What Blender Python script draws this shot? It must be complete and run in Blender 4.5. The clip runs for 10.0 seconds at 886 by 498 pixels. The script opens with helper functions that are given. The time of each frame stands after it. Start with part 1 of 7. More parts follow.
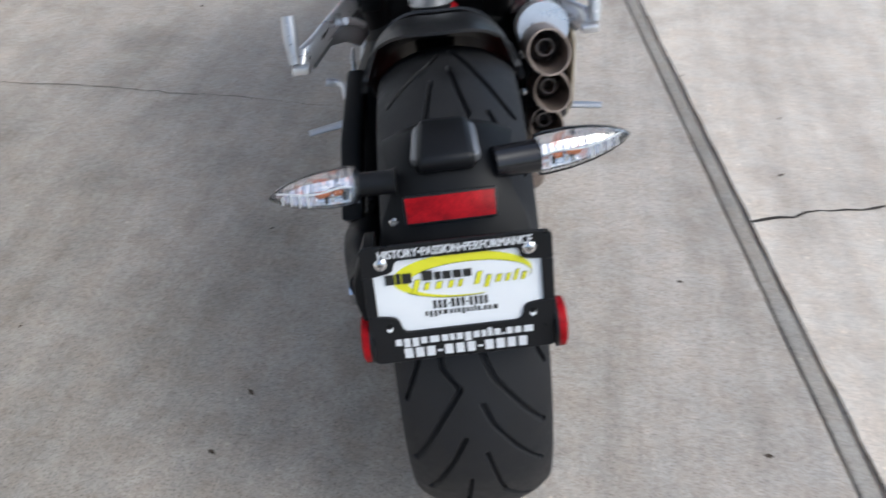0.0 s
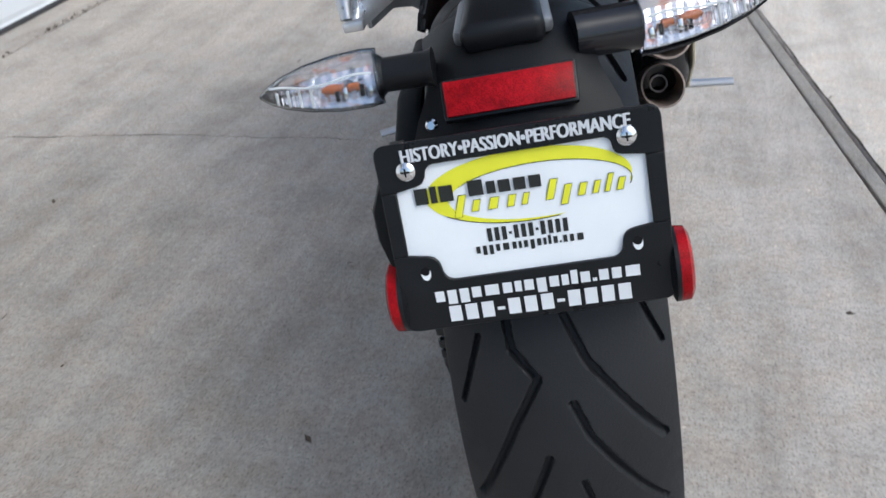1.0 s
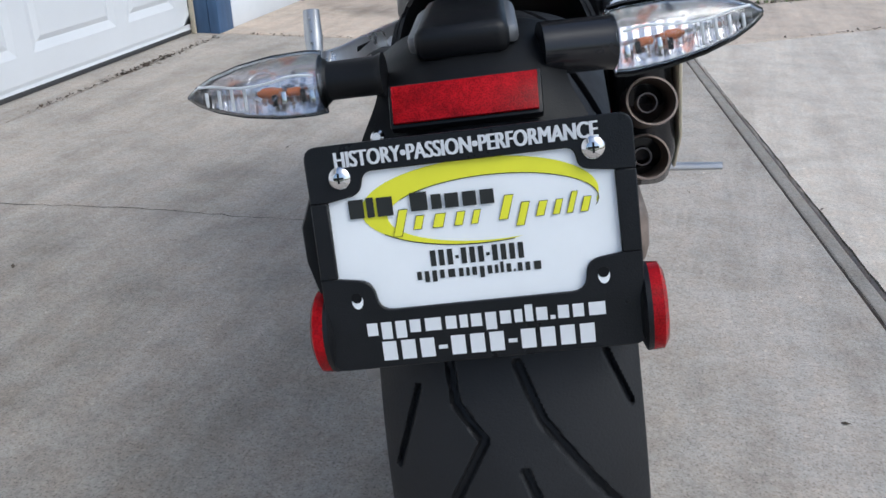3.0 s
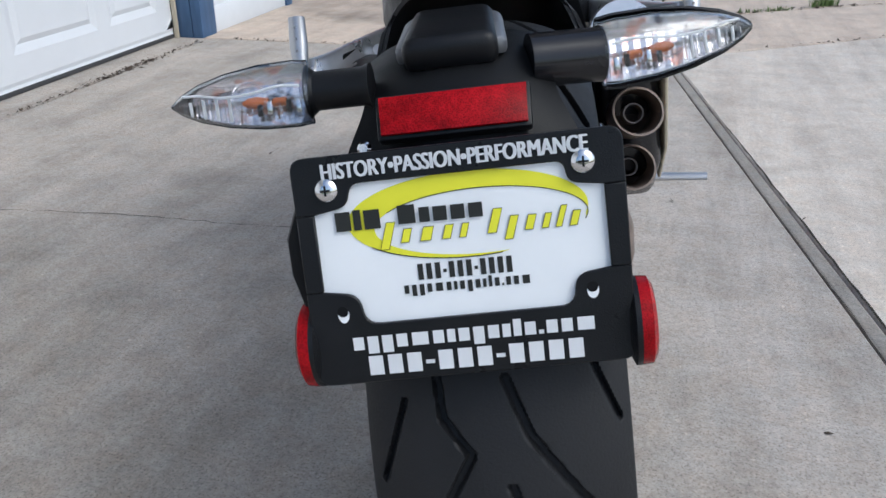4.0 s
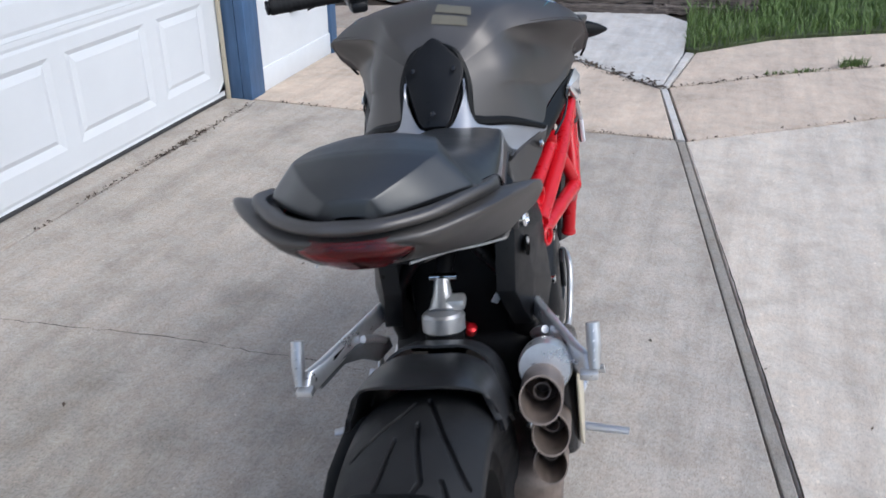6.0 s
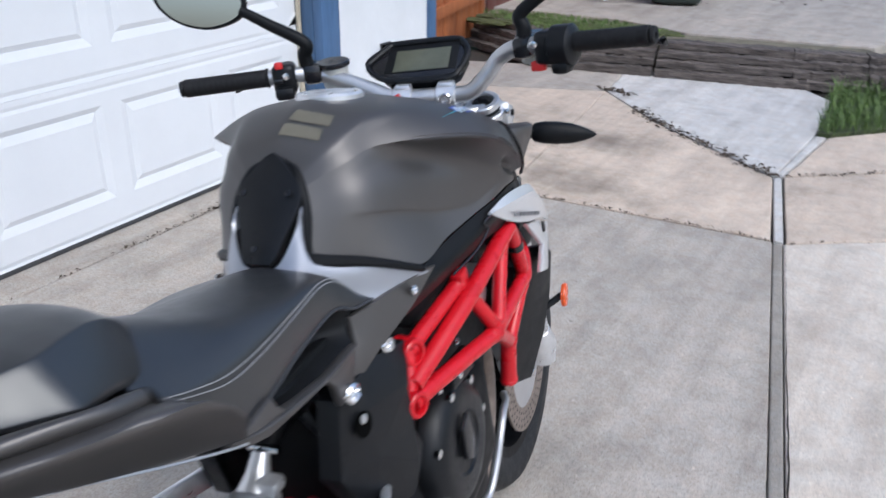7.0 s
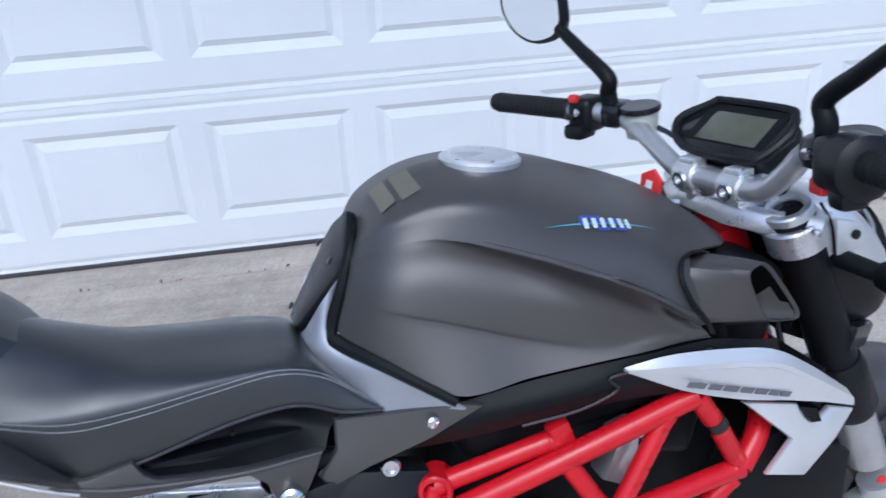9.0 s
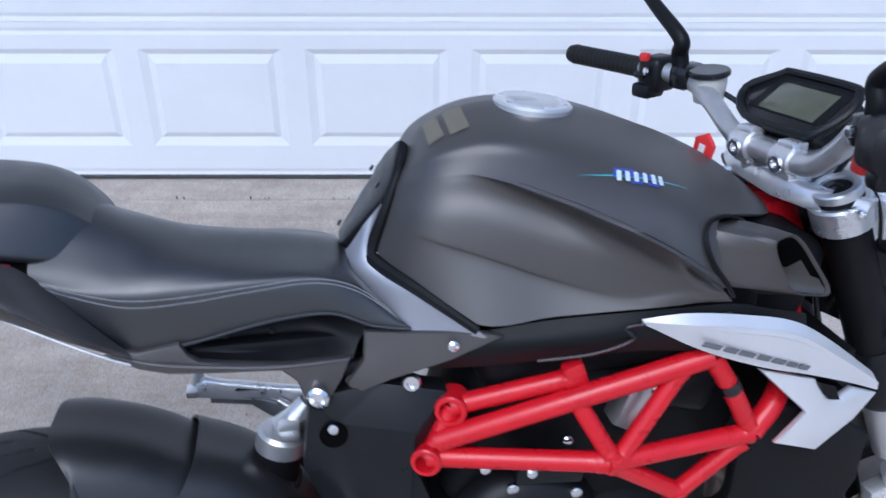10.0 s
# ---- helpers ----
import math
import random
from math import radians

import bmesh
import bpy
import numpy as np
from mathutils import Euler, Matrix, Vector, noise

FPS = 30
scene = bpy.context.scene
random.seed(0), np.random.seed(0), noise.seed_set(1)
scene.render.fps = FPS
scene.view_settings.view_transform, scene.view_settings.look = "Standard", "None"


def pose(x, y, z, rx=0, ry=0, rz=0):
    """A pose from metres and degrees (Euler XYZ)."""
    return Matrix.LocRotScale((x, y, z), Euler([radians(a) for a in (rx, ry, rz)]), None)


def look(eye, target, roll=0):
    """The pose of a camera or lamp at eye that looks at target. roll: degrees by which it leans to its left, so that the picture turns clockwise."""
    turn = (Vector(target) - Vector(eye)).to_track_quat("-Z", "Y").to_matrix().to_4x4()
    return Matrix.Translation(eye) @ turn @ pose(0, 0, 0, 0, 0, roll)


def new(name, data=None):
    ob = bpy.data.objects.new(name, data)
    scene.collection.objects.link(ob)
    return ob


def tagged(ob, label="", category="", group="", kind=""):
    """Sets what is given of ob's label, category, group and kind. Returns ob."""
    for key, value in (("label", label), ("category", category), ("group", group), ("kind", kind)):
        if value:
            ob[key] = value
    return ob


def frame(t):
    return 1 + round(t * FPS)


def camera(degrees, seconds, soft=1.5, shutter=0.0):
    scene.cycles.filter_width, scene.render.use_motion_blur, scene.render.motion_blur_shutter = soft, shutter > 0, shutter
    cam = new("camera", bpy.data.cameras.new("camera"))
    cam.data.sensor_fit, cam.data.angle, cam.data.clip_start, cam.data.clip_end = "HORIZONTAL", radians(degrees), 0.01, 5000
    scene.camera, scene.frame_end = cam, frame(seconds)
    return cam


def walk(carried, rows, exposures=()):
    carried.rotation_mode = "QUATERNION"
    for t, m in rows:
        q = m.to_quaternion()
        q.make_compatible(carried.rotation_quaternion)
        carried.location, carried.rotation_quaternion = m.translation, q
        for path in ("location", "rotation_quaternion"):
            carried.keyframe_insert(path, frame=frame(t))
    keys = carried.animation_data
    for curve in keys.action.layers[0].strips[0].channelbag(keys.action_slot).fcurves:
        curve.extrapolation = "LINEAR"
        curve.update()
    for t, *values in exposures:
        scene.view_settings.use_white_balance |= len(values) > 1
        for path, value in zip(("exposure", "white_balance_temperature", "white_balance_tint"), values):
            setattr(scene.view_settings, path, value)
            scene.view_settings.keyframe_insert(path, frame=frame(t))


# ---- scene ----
cam = camera(55.5, 10.0, shutter=0.4)
PATH = [
    (0, (0.216, 0.133, 1.162), (0.023, 1.62, -0.162), 2.9),
    (0.5, (0.244, 0.21, 1.017), (-0.241, 1.653, -0.281), -2.9),
    (1, (0.256, 0.256, 0.872), (-0.272, 1.837, -0.233), -4.8),
    (1.5, (0.25, 0.247, 0.792), (-0.316, 1.941, -0.109), -2.0),
    (2, (0.263, 0.288, 0.784), (-0.313, 1.994, -0.086), -0.7),
    (2.5, (0.273, 0.299, 0.779), (-0.288, 2.012, -0.087), -1.1),
    (4, (0.268, 0.308, 0.781), (-0.235, 2.046, -0.072), -0.2),
    (4.5, (0.233, 0.24, 0.797), (-0.26, 1.992, -0.033), -0.4),
    (5, (0.221, 0.222, 1.035), (-0.287, 1.94, 0.146), -1.2),
    (5.5, (0.297, 0.205, 1.3), (-0.277, 1.88, 0.371), -1.6),
    (5.7, (0.346, 0.221, 1.32), (-0.228, 1.889, 0.377), -0.7),
    (6.8, (0.568, 0.66, 1.311), (-0.288, 2.247, 0.447), 0.6),
    (7, (0.643, 0.772, 1.334), (-0.312, 2.312, 0.488), 0.6),
    (7.5, (0.743, 1.061, 1.328), (-0.398, 2.48, 0.502), 1.1),
    (8, (0.751, 1.285, 1.354), (-0.655, 2.419, 0.495), 0.7),
    (8.5, (0.769, 1.465, 1.372), (-0.924, 2.033, 0.472), -1.4),
    (9, (0.79, 1.512, 1.392), (-0.967, 1.705, 0.458), -3.0),
    (9.5, (0.822, 1.487, 1.404), (-0.921, 1.547, 0.426), -2.2),
    (10, (0.846, 1.571, 1.399), (-0.866, 1.535, 0.366), 0.2),
]
walk(cam, [(t, look(eye, target, roll)) for t, eye, target, roll in PATH],
     exposures=[(0, 0.33, 5950, 4), (1, 0.32, 5830, 3), (2.5, 0.10, 5730, 3), (5.5, 0.20, 5780, 5), (7, 0.30, 5680, 6), (8.5, 0.17, 5330, 6), (10, 0.19, 5160, 9)])

# ---------------------------------------------------------------- light
SKY, SUN = 0.15, 0.75
world = bpy.data.worlds.new("sky")
scene.world = world
world.use_nodes = True
wn = world.node_tree.nodes
wl = world.node_tree.links
sky = wn.new("ShaderNodeTexSky")
sky.sky_type = "NISHITA"
sky.sun_disc = False
sky.sun_elevation = radians(52)
sky.sun_rotation = radians(106)
sky.air_density, sky.dust_density, sky.ozone_density = 1.0, 4.0, 1.5
wn["Background"].inputs["Strength"].default_value = SKY
wl.new(sky.outputs["Color"], wn["Background"].inputs["Color"])
sun_data = bpy.data.lights.new("sun", "SUN")
sun_data.energy, sun_data.angle, sun_data.color = SUN, radians(35), (1.0, 0.97, 0.93)
sun = new("sun", sun_data)
sun.matrix_world = look((0, 0, 30), Vector((0, 0, 30)) + Vector((-math.sin(radians(106)) * 0.61, -math.cos(radians(106)) * 0.61, -0.79)))


# ---------------------------------------------------------------- materials
def nodes_of(name, base, rough=0.5, metal=0.0):
    m = bpy.data.materials.new(name)
    m.use_nodes = True
    b = m.node_tree.nodes["Principled BSDF"]
    b.inputs["Base Color"].default_value = (*base, 1)
    b.inputs["Roughness"].default_value = rough
    b.inputs["Metallic"].default_value = metal
    return m, m.node_tree.nodes, m.node_tree.links, b


def noise_node(n, l, scale, detail=4, rough=0.6, vec=None):
    t = n.new("ShaderNodeTexNoise")
    t.inputs["Scale"].default_value = scale
    t.inputs["Detail"].default_value = detail
    t.inputs["Roughness"].default_value = rough
    if vec is not None:
        l.new(vec, t.inputs["Vector"])
    return t


def ramp_node(n, l, fac, stops):
    r = n.new("ShaderNodeValToRGB")
    while len(r.color_ramp.elements) < len(stops):
        r.color_ramp.elements.new(0.5)
    for e, (p, c) in zip(r.color_ramp.elements, stops):
        e.position, e.color = p, (*c, 1)
    l.new(fac, r.inputs["Fac"])
    return r


def mix_node(n, l, kind, fac, a, b):
    m = n.new("ShaderNodeMix")
    m.data_type, m.blend_type = "RGBA", kind
    for key, v in (("Factor", fac), ("A", a), ("B", b)):
        s = [i for i in m.inputs if i.name == key and (i.type == ("VALUE" if key == "Factor" else "RGBA"))][0]
        if isinstance(v, (int, float)):
            s.default_value = v
        elif isinstance(v, tuple):
            s.default_value = (*v, 1)
        else:
            l.new(v, s)
    return [o for o in m.outputs if o.type == "RGBA"][0]


def bump_node(n, l, b, height, strength, dist=0.01, prev=None):
    k = n.new("ShaderNodeBump")
    k.inputs["Strength"].default_value, k.inputs["Distance"].default_value = strength, dist
    l.new(height, k.inputs["Height"])
    if prev is not None:
        l.new(prev.outputs["Normal"], k.inputs["Normal"])
    l.new(k.outputs["Normal"], b.inputs["Normal"])
    return k


def mat(name, base, rough=0.5, metal=0.0, vary=0.12, scale=12.0, grain=0.0, grain_scale=300.0, coat=0.0, rough_vary=0.08, spec=None):
    """A surface with uneven tone and gloss at a coarse scale and a fine grain."""
    m, n, l, b = nodes_of(name, base, rough, metal)
    tc = n.new("ShaderNodeTexCoord")
    c = noise_node(n, l, scale, 5, 0.65, tc.outputs["Object"])
    fine = noise_node(n, l, grain_scale, 3, 0.6, tc.outputs["Object"])
    lo, hi = tuple(x * (1 - vary) for x in base), tuple(min(1, x * (1 + vary)) for x in base)
    r = ramp_node(n, l, c.outputs["Fac"], [(0.3, lo), (0.7, hi)])
    l.new(r.outputs["Color"], b.inputs["Base Color"])
    rr = n.new("ShaderNodeMapRange")
    rr.inputs["To Min"].default_value, rr.inputs["To Max"].default_value = max(0.02, rough - rough_vary), min(1, rough + rough_vary)
    rr.inputs["From Min"].default_value, rr.inputs["From Max"].default_value = 0.3, 0.7
    l.new(c.outputs["Fac"], rr.inputs["Value"])
    l.new(rr.outputs["Result"], b.inputs["Roughness"])
    if grain:
        bump_node(n, l, b, fine.outputs["Fac"], grain, 0.001)
    if coat:
        b.inputs["Coat Weight"].default_value, b.inputs["Coat Roughness"].default_value = coat, 0.08
    if spec is not None:
        b.inputs["Specular IOR Level"].default_value = spec
    return m


def concrete(name, base, warm, speck=0.65, stains=()):
    """stains: (x, y, long radius, short radius, turn, tone) of spills, washed patches and painted shade, tone under 1
    dark, over 1 pale.
    """
    m, n, l, b = nodes_of(name, base, 0.88)
    g = n.new("ShaderNodeNewGeometry")
    pos = g.outputs["Position"]
    big = noise_node(n, l, 0.9, 6, 0.6, pos)
    mid = noise_node(n, l, 5.0, 8, 0.7, pos)
    fine = noise_node(n, l, 90, 4, 0.7, pos)
    grit = noise_node(n, l, 260, 2, 0.5, pos)
    r1 = ramp_node(n, l, big.outputs["Fac"], [(0.32, base), (0.68, warm)])
    dark, light = (0.80, 0.80, 0.80), (1.12, 1.11, 1.10)
    r2 = ramp_node(n, l, mid.outputs["Fac"], [(0.34, dark), (0.5, (1, 1, 1)), (0.68, light)])
    c = mix_node(n, l, "MULTIPLY", 0.8, r1.outputs["Color"], r2.outputs["Color"])
    r3 = ramp_node(n, l, fine.outputs["Fac"], [(0.35, (0.71, 0.70, 0.69)), (0.52, (1, 1, 1)), (0.7, (1.17, 1.155, 1.135))])
    c = mix_node(n, l, "MULTIPLY", speck, c, r3.outputs["Color"])
    r4 = ramp_node(n, l, grit.outputs["Fac"], [(0.32, (0.42, 0.40, 0.38)), (0.45, (1, 1, 1)), (0.58, (1, 1, 1)), (0.72, (1.36, 1.33, 1.28))])
    c = mix_node(n, l, "MULTIPLY", speck, c, r4.outputs["Color"])
    # brown rusty mottling and pale worn flecks
    br = noise_node(n, l, 17, 7, 0.75, pos)
    r6 = ramp_node(n, l, br.outputs["Fac"], [(0.40, (1, 1, 1)), (0.60, (0.92, 0.85, 0.79))])
    c = mix_node(n, l, "MULTIPLY", 0.75, c, r6.outputs["Color"])
    fl = n.new("ShaderNodeTexVoronoi")
    fl.inputs["Scale"].default_value = 23
    l.new(pos, fl.inputs["Vector"])
    r7 = ramp_node(n, l, fl.outputs["Distance"], [(0.05, (1.5, 1.48, 1.42)), (0.09, (1, 1, 1))])
    c = mix_node(n, l, "MULTIPLY", 0.7, c, r7.outputs["Color"])
    # long streaks washed down the slope of the drive
    sm = n.new("ShaderNodeMapping")
    sm.inputs["Rotation"].default_value = (0, 0, radians(12))
    sm.inputs["Scale"].default_value = (3.4, 0.42, 1)
    l.new(pos, sm.inputs["Vector"])
    sk = noise_node(n, l, 2.2, 7, 0.68, sm.outputs["Vector"])
    r8 = ramp_node(n, l, sk.outputs["Fac"], [(0.36, (0.82, 0.81, 0.80)), (0.5, (1, 1, 1)), (0.66, (1.15, 1.15, 1.14))])
    c = mix_node(n, l, "MULTIPLY", 0.85, c, r8.outputs["Color"])
    wob = noise_node(n, l, 4.5, 6, 0.65, pos)
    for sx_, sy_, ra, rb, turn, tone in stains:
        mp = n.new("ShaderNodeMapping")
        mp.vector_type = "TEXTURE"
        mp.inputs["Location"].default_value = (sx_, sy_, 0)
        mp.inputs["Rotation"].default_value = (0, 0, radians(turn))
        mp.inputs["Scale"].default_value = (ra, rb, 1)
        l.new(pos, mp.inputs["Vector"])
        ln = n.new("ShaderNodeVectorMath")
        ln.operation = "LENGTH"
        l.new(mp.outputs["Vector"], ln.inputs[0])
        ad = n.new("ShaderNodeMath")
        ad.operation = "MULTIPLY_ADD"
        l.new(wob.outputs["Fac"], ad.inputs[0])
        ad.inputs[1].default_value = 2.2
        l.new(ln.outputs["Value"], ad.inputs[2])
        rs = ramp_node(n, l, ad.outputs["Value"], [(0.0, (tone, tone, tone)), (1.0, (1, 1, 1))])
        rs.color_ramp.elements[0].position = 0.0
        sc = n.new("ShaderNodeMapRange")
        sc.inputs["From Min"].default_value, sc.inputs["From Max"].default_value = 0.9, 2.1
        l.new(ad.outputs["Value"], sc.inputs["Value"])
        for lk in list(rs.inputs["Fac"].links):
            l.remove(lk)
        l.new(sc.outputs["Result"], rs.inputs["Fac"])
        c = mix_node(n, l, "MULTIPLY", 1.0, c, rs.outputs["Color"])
    # dark drip stains with a shape of their own
    st = noise_node(n, l, 1.7, 3, 0.5, pos)
    r5 = ramp_node(n, l, st.outputs["Fac"], [(0.62, (1, 1, 1)), (0.74, (0.72, 0.71, 0.71))])
    c = mix_node(n, l, "MULTIPLY", 0.8, c, r5.outputs["Color"])
    l.new(c, b.inputs["Base Color"])
    k = bump_node(n, l, b, fine.outputs["Fac"], 0.35, 0.004)
    bump_node(n, l, b, grit.outputs["Fac"], 0.4, 0.0015, k)
    return m


def wood(name, base, dark, scale=3.0, rough=0.7, along="z"):
    m, n, l, b = nodes_of(name, base, rough)
    tc = n.new("ShaderNodeTexCoord")
    info = n.new("ShaderNodeObjectInfo")
    mp = n.new("ShaderNodeMapping")
    mp.inputs["Scale"].default_value = (18, 18, 1.2) if along == "z" else (1.6, 14, 30)
    l.new(tc.outputs["Object"], mp.inputs["Vector"])
    g = noise_node(n, l, scale, 6, 0.65, mp.outputs["Vector"])
    p = noise_node(n, l, 4, 4, 0.6, tc.outputs["Object"])
    r = ramp_node(n, l, g.outputs["Fac"], [(0.32, dark), (0.62, base)])
    r2 = ramp_node(n, l, p.outputs["Fac"], [(0.3, (0.75, 0.75, 0.75)), (0.7, (1.15, 1.15, 1.15))])
    c = mix_node(n, l, "MULTIPLY", 0.7, r.outputs["Color"], r2.outputs["Color"])
    r3 = ramp_node(n, l, info.outputs["Random"], [(0.0, (0.8, 0.8, 0.8)), (1.0, (1.15, 1.15, 1.15))])
    c = mix_node(n, l, "MULTIPLY", 0.6, c, r3.outputs["Color"])
    l.new(c, b.inputs["Base Color"])
    bump_node(n, l, b, g.outputs["Fac"], 0.4, 0.004)
    return m


# the broad 0.74 patch paints the shade left of the bike into the concrete
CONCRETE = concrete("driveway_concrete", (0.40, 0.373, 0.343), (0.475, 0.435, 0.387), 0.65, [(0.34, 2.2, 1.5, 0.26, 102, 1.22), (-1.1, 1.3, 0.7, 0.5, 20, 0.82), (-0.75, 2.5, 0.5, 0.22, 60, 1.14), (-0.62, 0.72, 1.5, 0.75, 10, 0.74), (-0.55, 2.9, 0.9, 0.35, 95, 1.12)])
CONCRETE_LIGHT = concrete("pale_worn_concrete", (0.60, 0.552, 0.493), (0.67, 0.608, 0.535), 0.5, [(1.6, 2.3, 0.5, 0.3, 30, 0.86)])
TAN = concrete("tan_concrete", (0.56, 0.478, 0.40), (0.63, 0.535, 0.445), 0.4, [(-0.90, 4.80, 0.42, 0.28, 10, 0.45), (-0.81, 4.18, 0.46, 0.26, 160, 0.40), (-1.37, 4.50, 0.40, 0.24, 0, 0.5), (-1.75, 4.8, 0.7, 0.5, 20, 0.72)])
PALE = concrete("pale_concrete", (0.56, 0.555, 0.55), (0.63, 0.62, 0.60), 0.35)
FILLER = concrete("joint_mortar", (0.30, 0.28, 0.255), (0.37, 0.345, 0.31), 0.6)
SOIL = mat("crack_soil", (0.035, 0.028, 0.022), 0.95, vary=0.4, scale=40, grain=0.5, grain_scale=200)
DOOR_WHITE = mat("door_white_paint", (0.76, 0.775, 0.80), 0.38, vary=0.025, scale=3, grain=0.06, grain_scale=120)
WALL_WHITE = mat("wall_pale_paint", (0.70, 0.72, 0.745), 0.6, vary=0.05, scale=4, grain=0.25, grain_scale=160)
BLUE = wood("blue_painted_board", (0.075, 0.15, 0.29), (0.05, 0.11, 0.22), 2.0, 0.5)
CREAM = mat("cream_stop_moulding", (0.62, 0.55, 0.42), 0.5, vary=0.08, scale=9)
SEAL = mat("door_seal_rubber", (0.05, 0.05, 0.052), 0.7, vary=0.2, scale=30)
FENCE = wood("orange_stained_plank", (0.42, 0.14, 0.045), (0.25, 0.075, 0.025))
MAROON = wood("maroon_painted_board", (0.15, 0.055, 0.045), (0.10, 0.038, 0.032))
TIMBER = wood("weathered_timber", (0.165, 0.138, 0.122), (0.035, 0.028, 0.026), 2.2, 0.9, "y")
MOSS = mat("moss", (0.075, 0.085, 0.03), 0.95, vary=0.4, scale=30, grain=0.8, grain_scale=150)
GRASS = mat("grass_blade", (0.115, 0.18, 0.045), 0.6, vary=0.35, scale=6)
TURF = mat("turf_soil", (0.06, 0.075, 0.03), 0.95, vary=0.4, scale=15, grain=0.8, grain_scale=90)
MOSSY = mat("mossy_trodden_soil", (0.17, 0.15, 0.105), 0.95, vary=0.45, scale=6, grain=0.8, grain_scale=90)
STONE = mat("pale_foundation_stone", (0.38, 0.36, 0.33), 0.85, vary=0.25, scale=10, grain=0.5, grain_scale=60)
BIN = mat("dark_green_bin_plastic", (0.022, 0.032, 0.028), 0.5, vary=0.2, scale=8)

TYRE = mat("tyre_rubber", (0.016, 0.0165, 0.0185), 0.58, vary=0.2, scale=35, grain=0.35, grain_scale=500, rough_vary=0.12, spec=0.3)
PLASTIC = mat("black_textured_plastic", (0.009, 0.0095, 0.011), 0.34, vary=0.15, scale=25, grain=0.25, grain_scale=900, spec=0.26)
PLASTIC_MATT = mat("matt_black_plastic", (0.008, 0.0085, 0.0095), 0.44, vary=0.2, scale=20, grain=0.2, grain_scale=700, spec=0.16)
SATIN_BLACK = mat("satin_black_moulding", (0.021, 0.0215, 0.024), 0.40, vary=0.2, scale=16, grain=0.15, grain_scale=500)
GLOSS_BLACK = mat("gloss_black_plastic", (0.012, 0.012, 0.014), 0.16, vary=0.2, scale=14)
DEEP = mat("engine_black", (0.008, 0.008, 0.009), 0.5, vary=0.3, scale=30, grain=0.2, grain_scale=300, spec=0.15)
TANK_GREY = mat("satin_dark_grey_paint", (0.125, 0.118, 0.115), 0.45, 0.72, vary=0.05, scale=8, grain=0.02, grain_scale=1500, rough_vary=0.03)
SILVER = mat("silver_paint", (0.70, 0.70, 0.71), 0.32, 0.45, vary=0.04, scale=10, coat=0.5, rough_vary=0.03)
GREY_SILVER = mat("grey_silver_paint", (0.36, 0.37, 0.41), 0.34, 0.5, vary=0.05, scale=10, coat=0.35, rough_vary=0.03)
RED = mat("red_frame_paint", (0.54, 0.006, 0.014), 0.30, vary=0.08, scale=20, coat=0.25, spec=0.35)
RED_ANOD = mat("red_anodised_metal", (0.55, 0.01, 0.02), 0.3, 0.5, vary=0.1, scale=30)
ALU = mat("cast_aluminium", (0.76, 0.76, 0.77), 0.32, 0.75, vary=0.1, scale=30, grain=0.1, grain_scale=600)
ALU_DULL = mat("grey_anodised_tube", (0.58, 0.58, 0.59), 0.36, 0.75, vary=0.08, scale=30, grain=0.1, grain_scale=500)
SOCKET = mat("dark_socket", (0.002, 0.002, 0.002), 0.9, vary=0.2, scale=30, spec=0.05)
STEEL_GREY = mat("blasted_steel", (0.20, 0.205, 0.22), 0.42, 0.6, vary=0.15, scale=40, grain=0.15, grain_scale=600)
CHROME = mat("polished_steel", (0.78, 0.78, 0.79), 0.10, 1.0, vary=0.06, scale=40)
BURNT = mat("heat_stained_steel", (0.27, 0.22, 0.19), 0.48, 0.6, vary=0.3, scale=35, grain=0.2, grain_scale=500)
BURNT_IN = mat("sooty_pipe_inside", (0.07, 0.052, 0.042), 0.8, 0.3, vary=0.3, scale=50)
SEAT = mat("black_seat_vinyl", (0.017, 0.018, 0.020), 0.38, vary=0.15, scale=18, grain=0.12, grain_scale=650, spec=1.0)
SEAT_SIDE = mat("grey_black_seat_cloth", (0.035, 0.037, 0.043), 0.62, vary=0.15, scale=18, grain=0.6, grain_scale=1100)
THREAD = mat("grey_thread", (0.30, 0.30, 0.31), 0.8, vary=0.1, scale=200)
GRIP = mat("grip_rubber", (0.012, 0.012, 0.013), 0.6, vary=0.2, scale=60, grain=0.5, grain_scale=500, spec=0.25)
RED_PLASTIC = mat("red_switch_plastic", (0.62, 0.03, 0.03), 0.4, vary=0.05, scale=40)
ORANGE = mat("orange_reflector_plastic", (0.75, 0.10, 0.02), 0.25, vary=0.08, scale=60)
PLATE_WHITE = mat("white_card_plate", (0.86, 0.88, 0.90), 0.42, vary=0.02, scale=20)
INK_YELLOW = mat("yellow_ink", (0.80, 0.78, 0.03), 0.45, vary=0.03, scale=30)
INK_BLACK = mat("black_ink", (0.015, 0.016, 0.014), 0.45, vary=0.1, scale=40)
PRINT_WHITE = mat("white_print", (0.72, 0.73, 0.75), 0.5, vary=0.04, scale=40)
BADGE_BLUE = mat("blue_badge_print", (0.05, 0.09, 0.42), 0.35, vary=0.1, scale=40)
BADGE_LIGHT = mat("pale_badge_print", (0.62, 0.72, 0.80), 0.3, vary=0.05, scale=40)
BADGE_CYAN = mat("cyan_badge_print", (0.10, 0.42, 0.48), 0.35, vary=0.1, scale=40)
DECAL = mat("faded_gold_decal", (0.17, 0.155, 0.115), 0.45, 0.2, vary=0.1, scale=60)
LABEL_GREY = mat("grey_lettering_print", (0.13, 0.13, 0.14), 0.5, vary=0.2, scale=40)
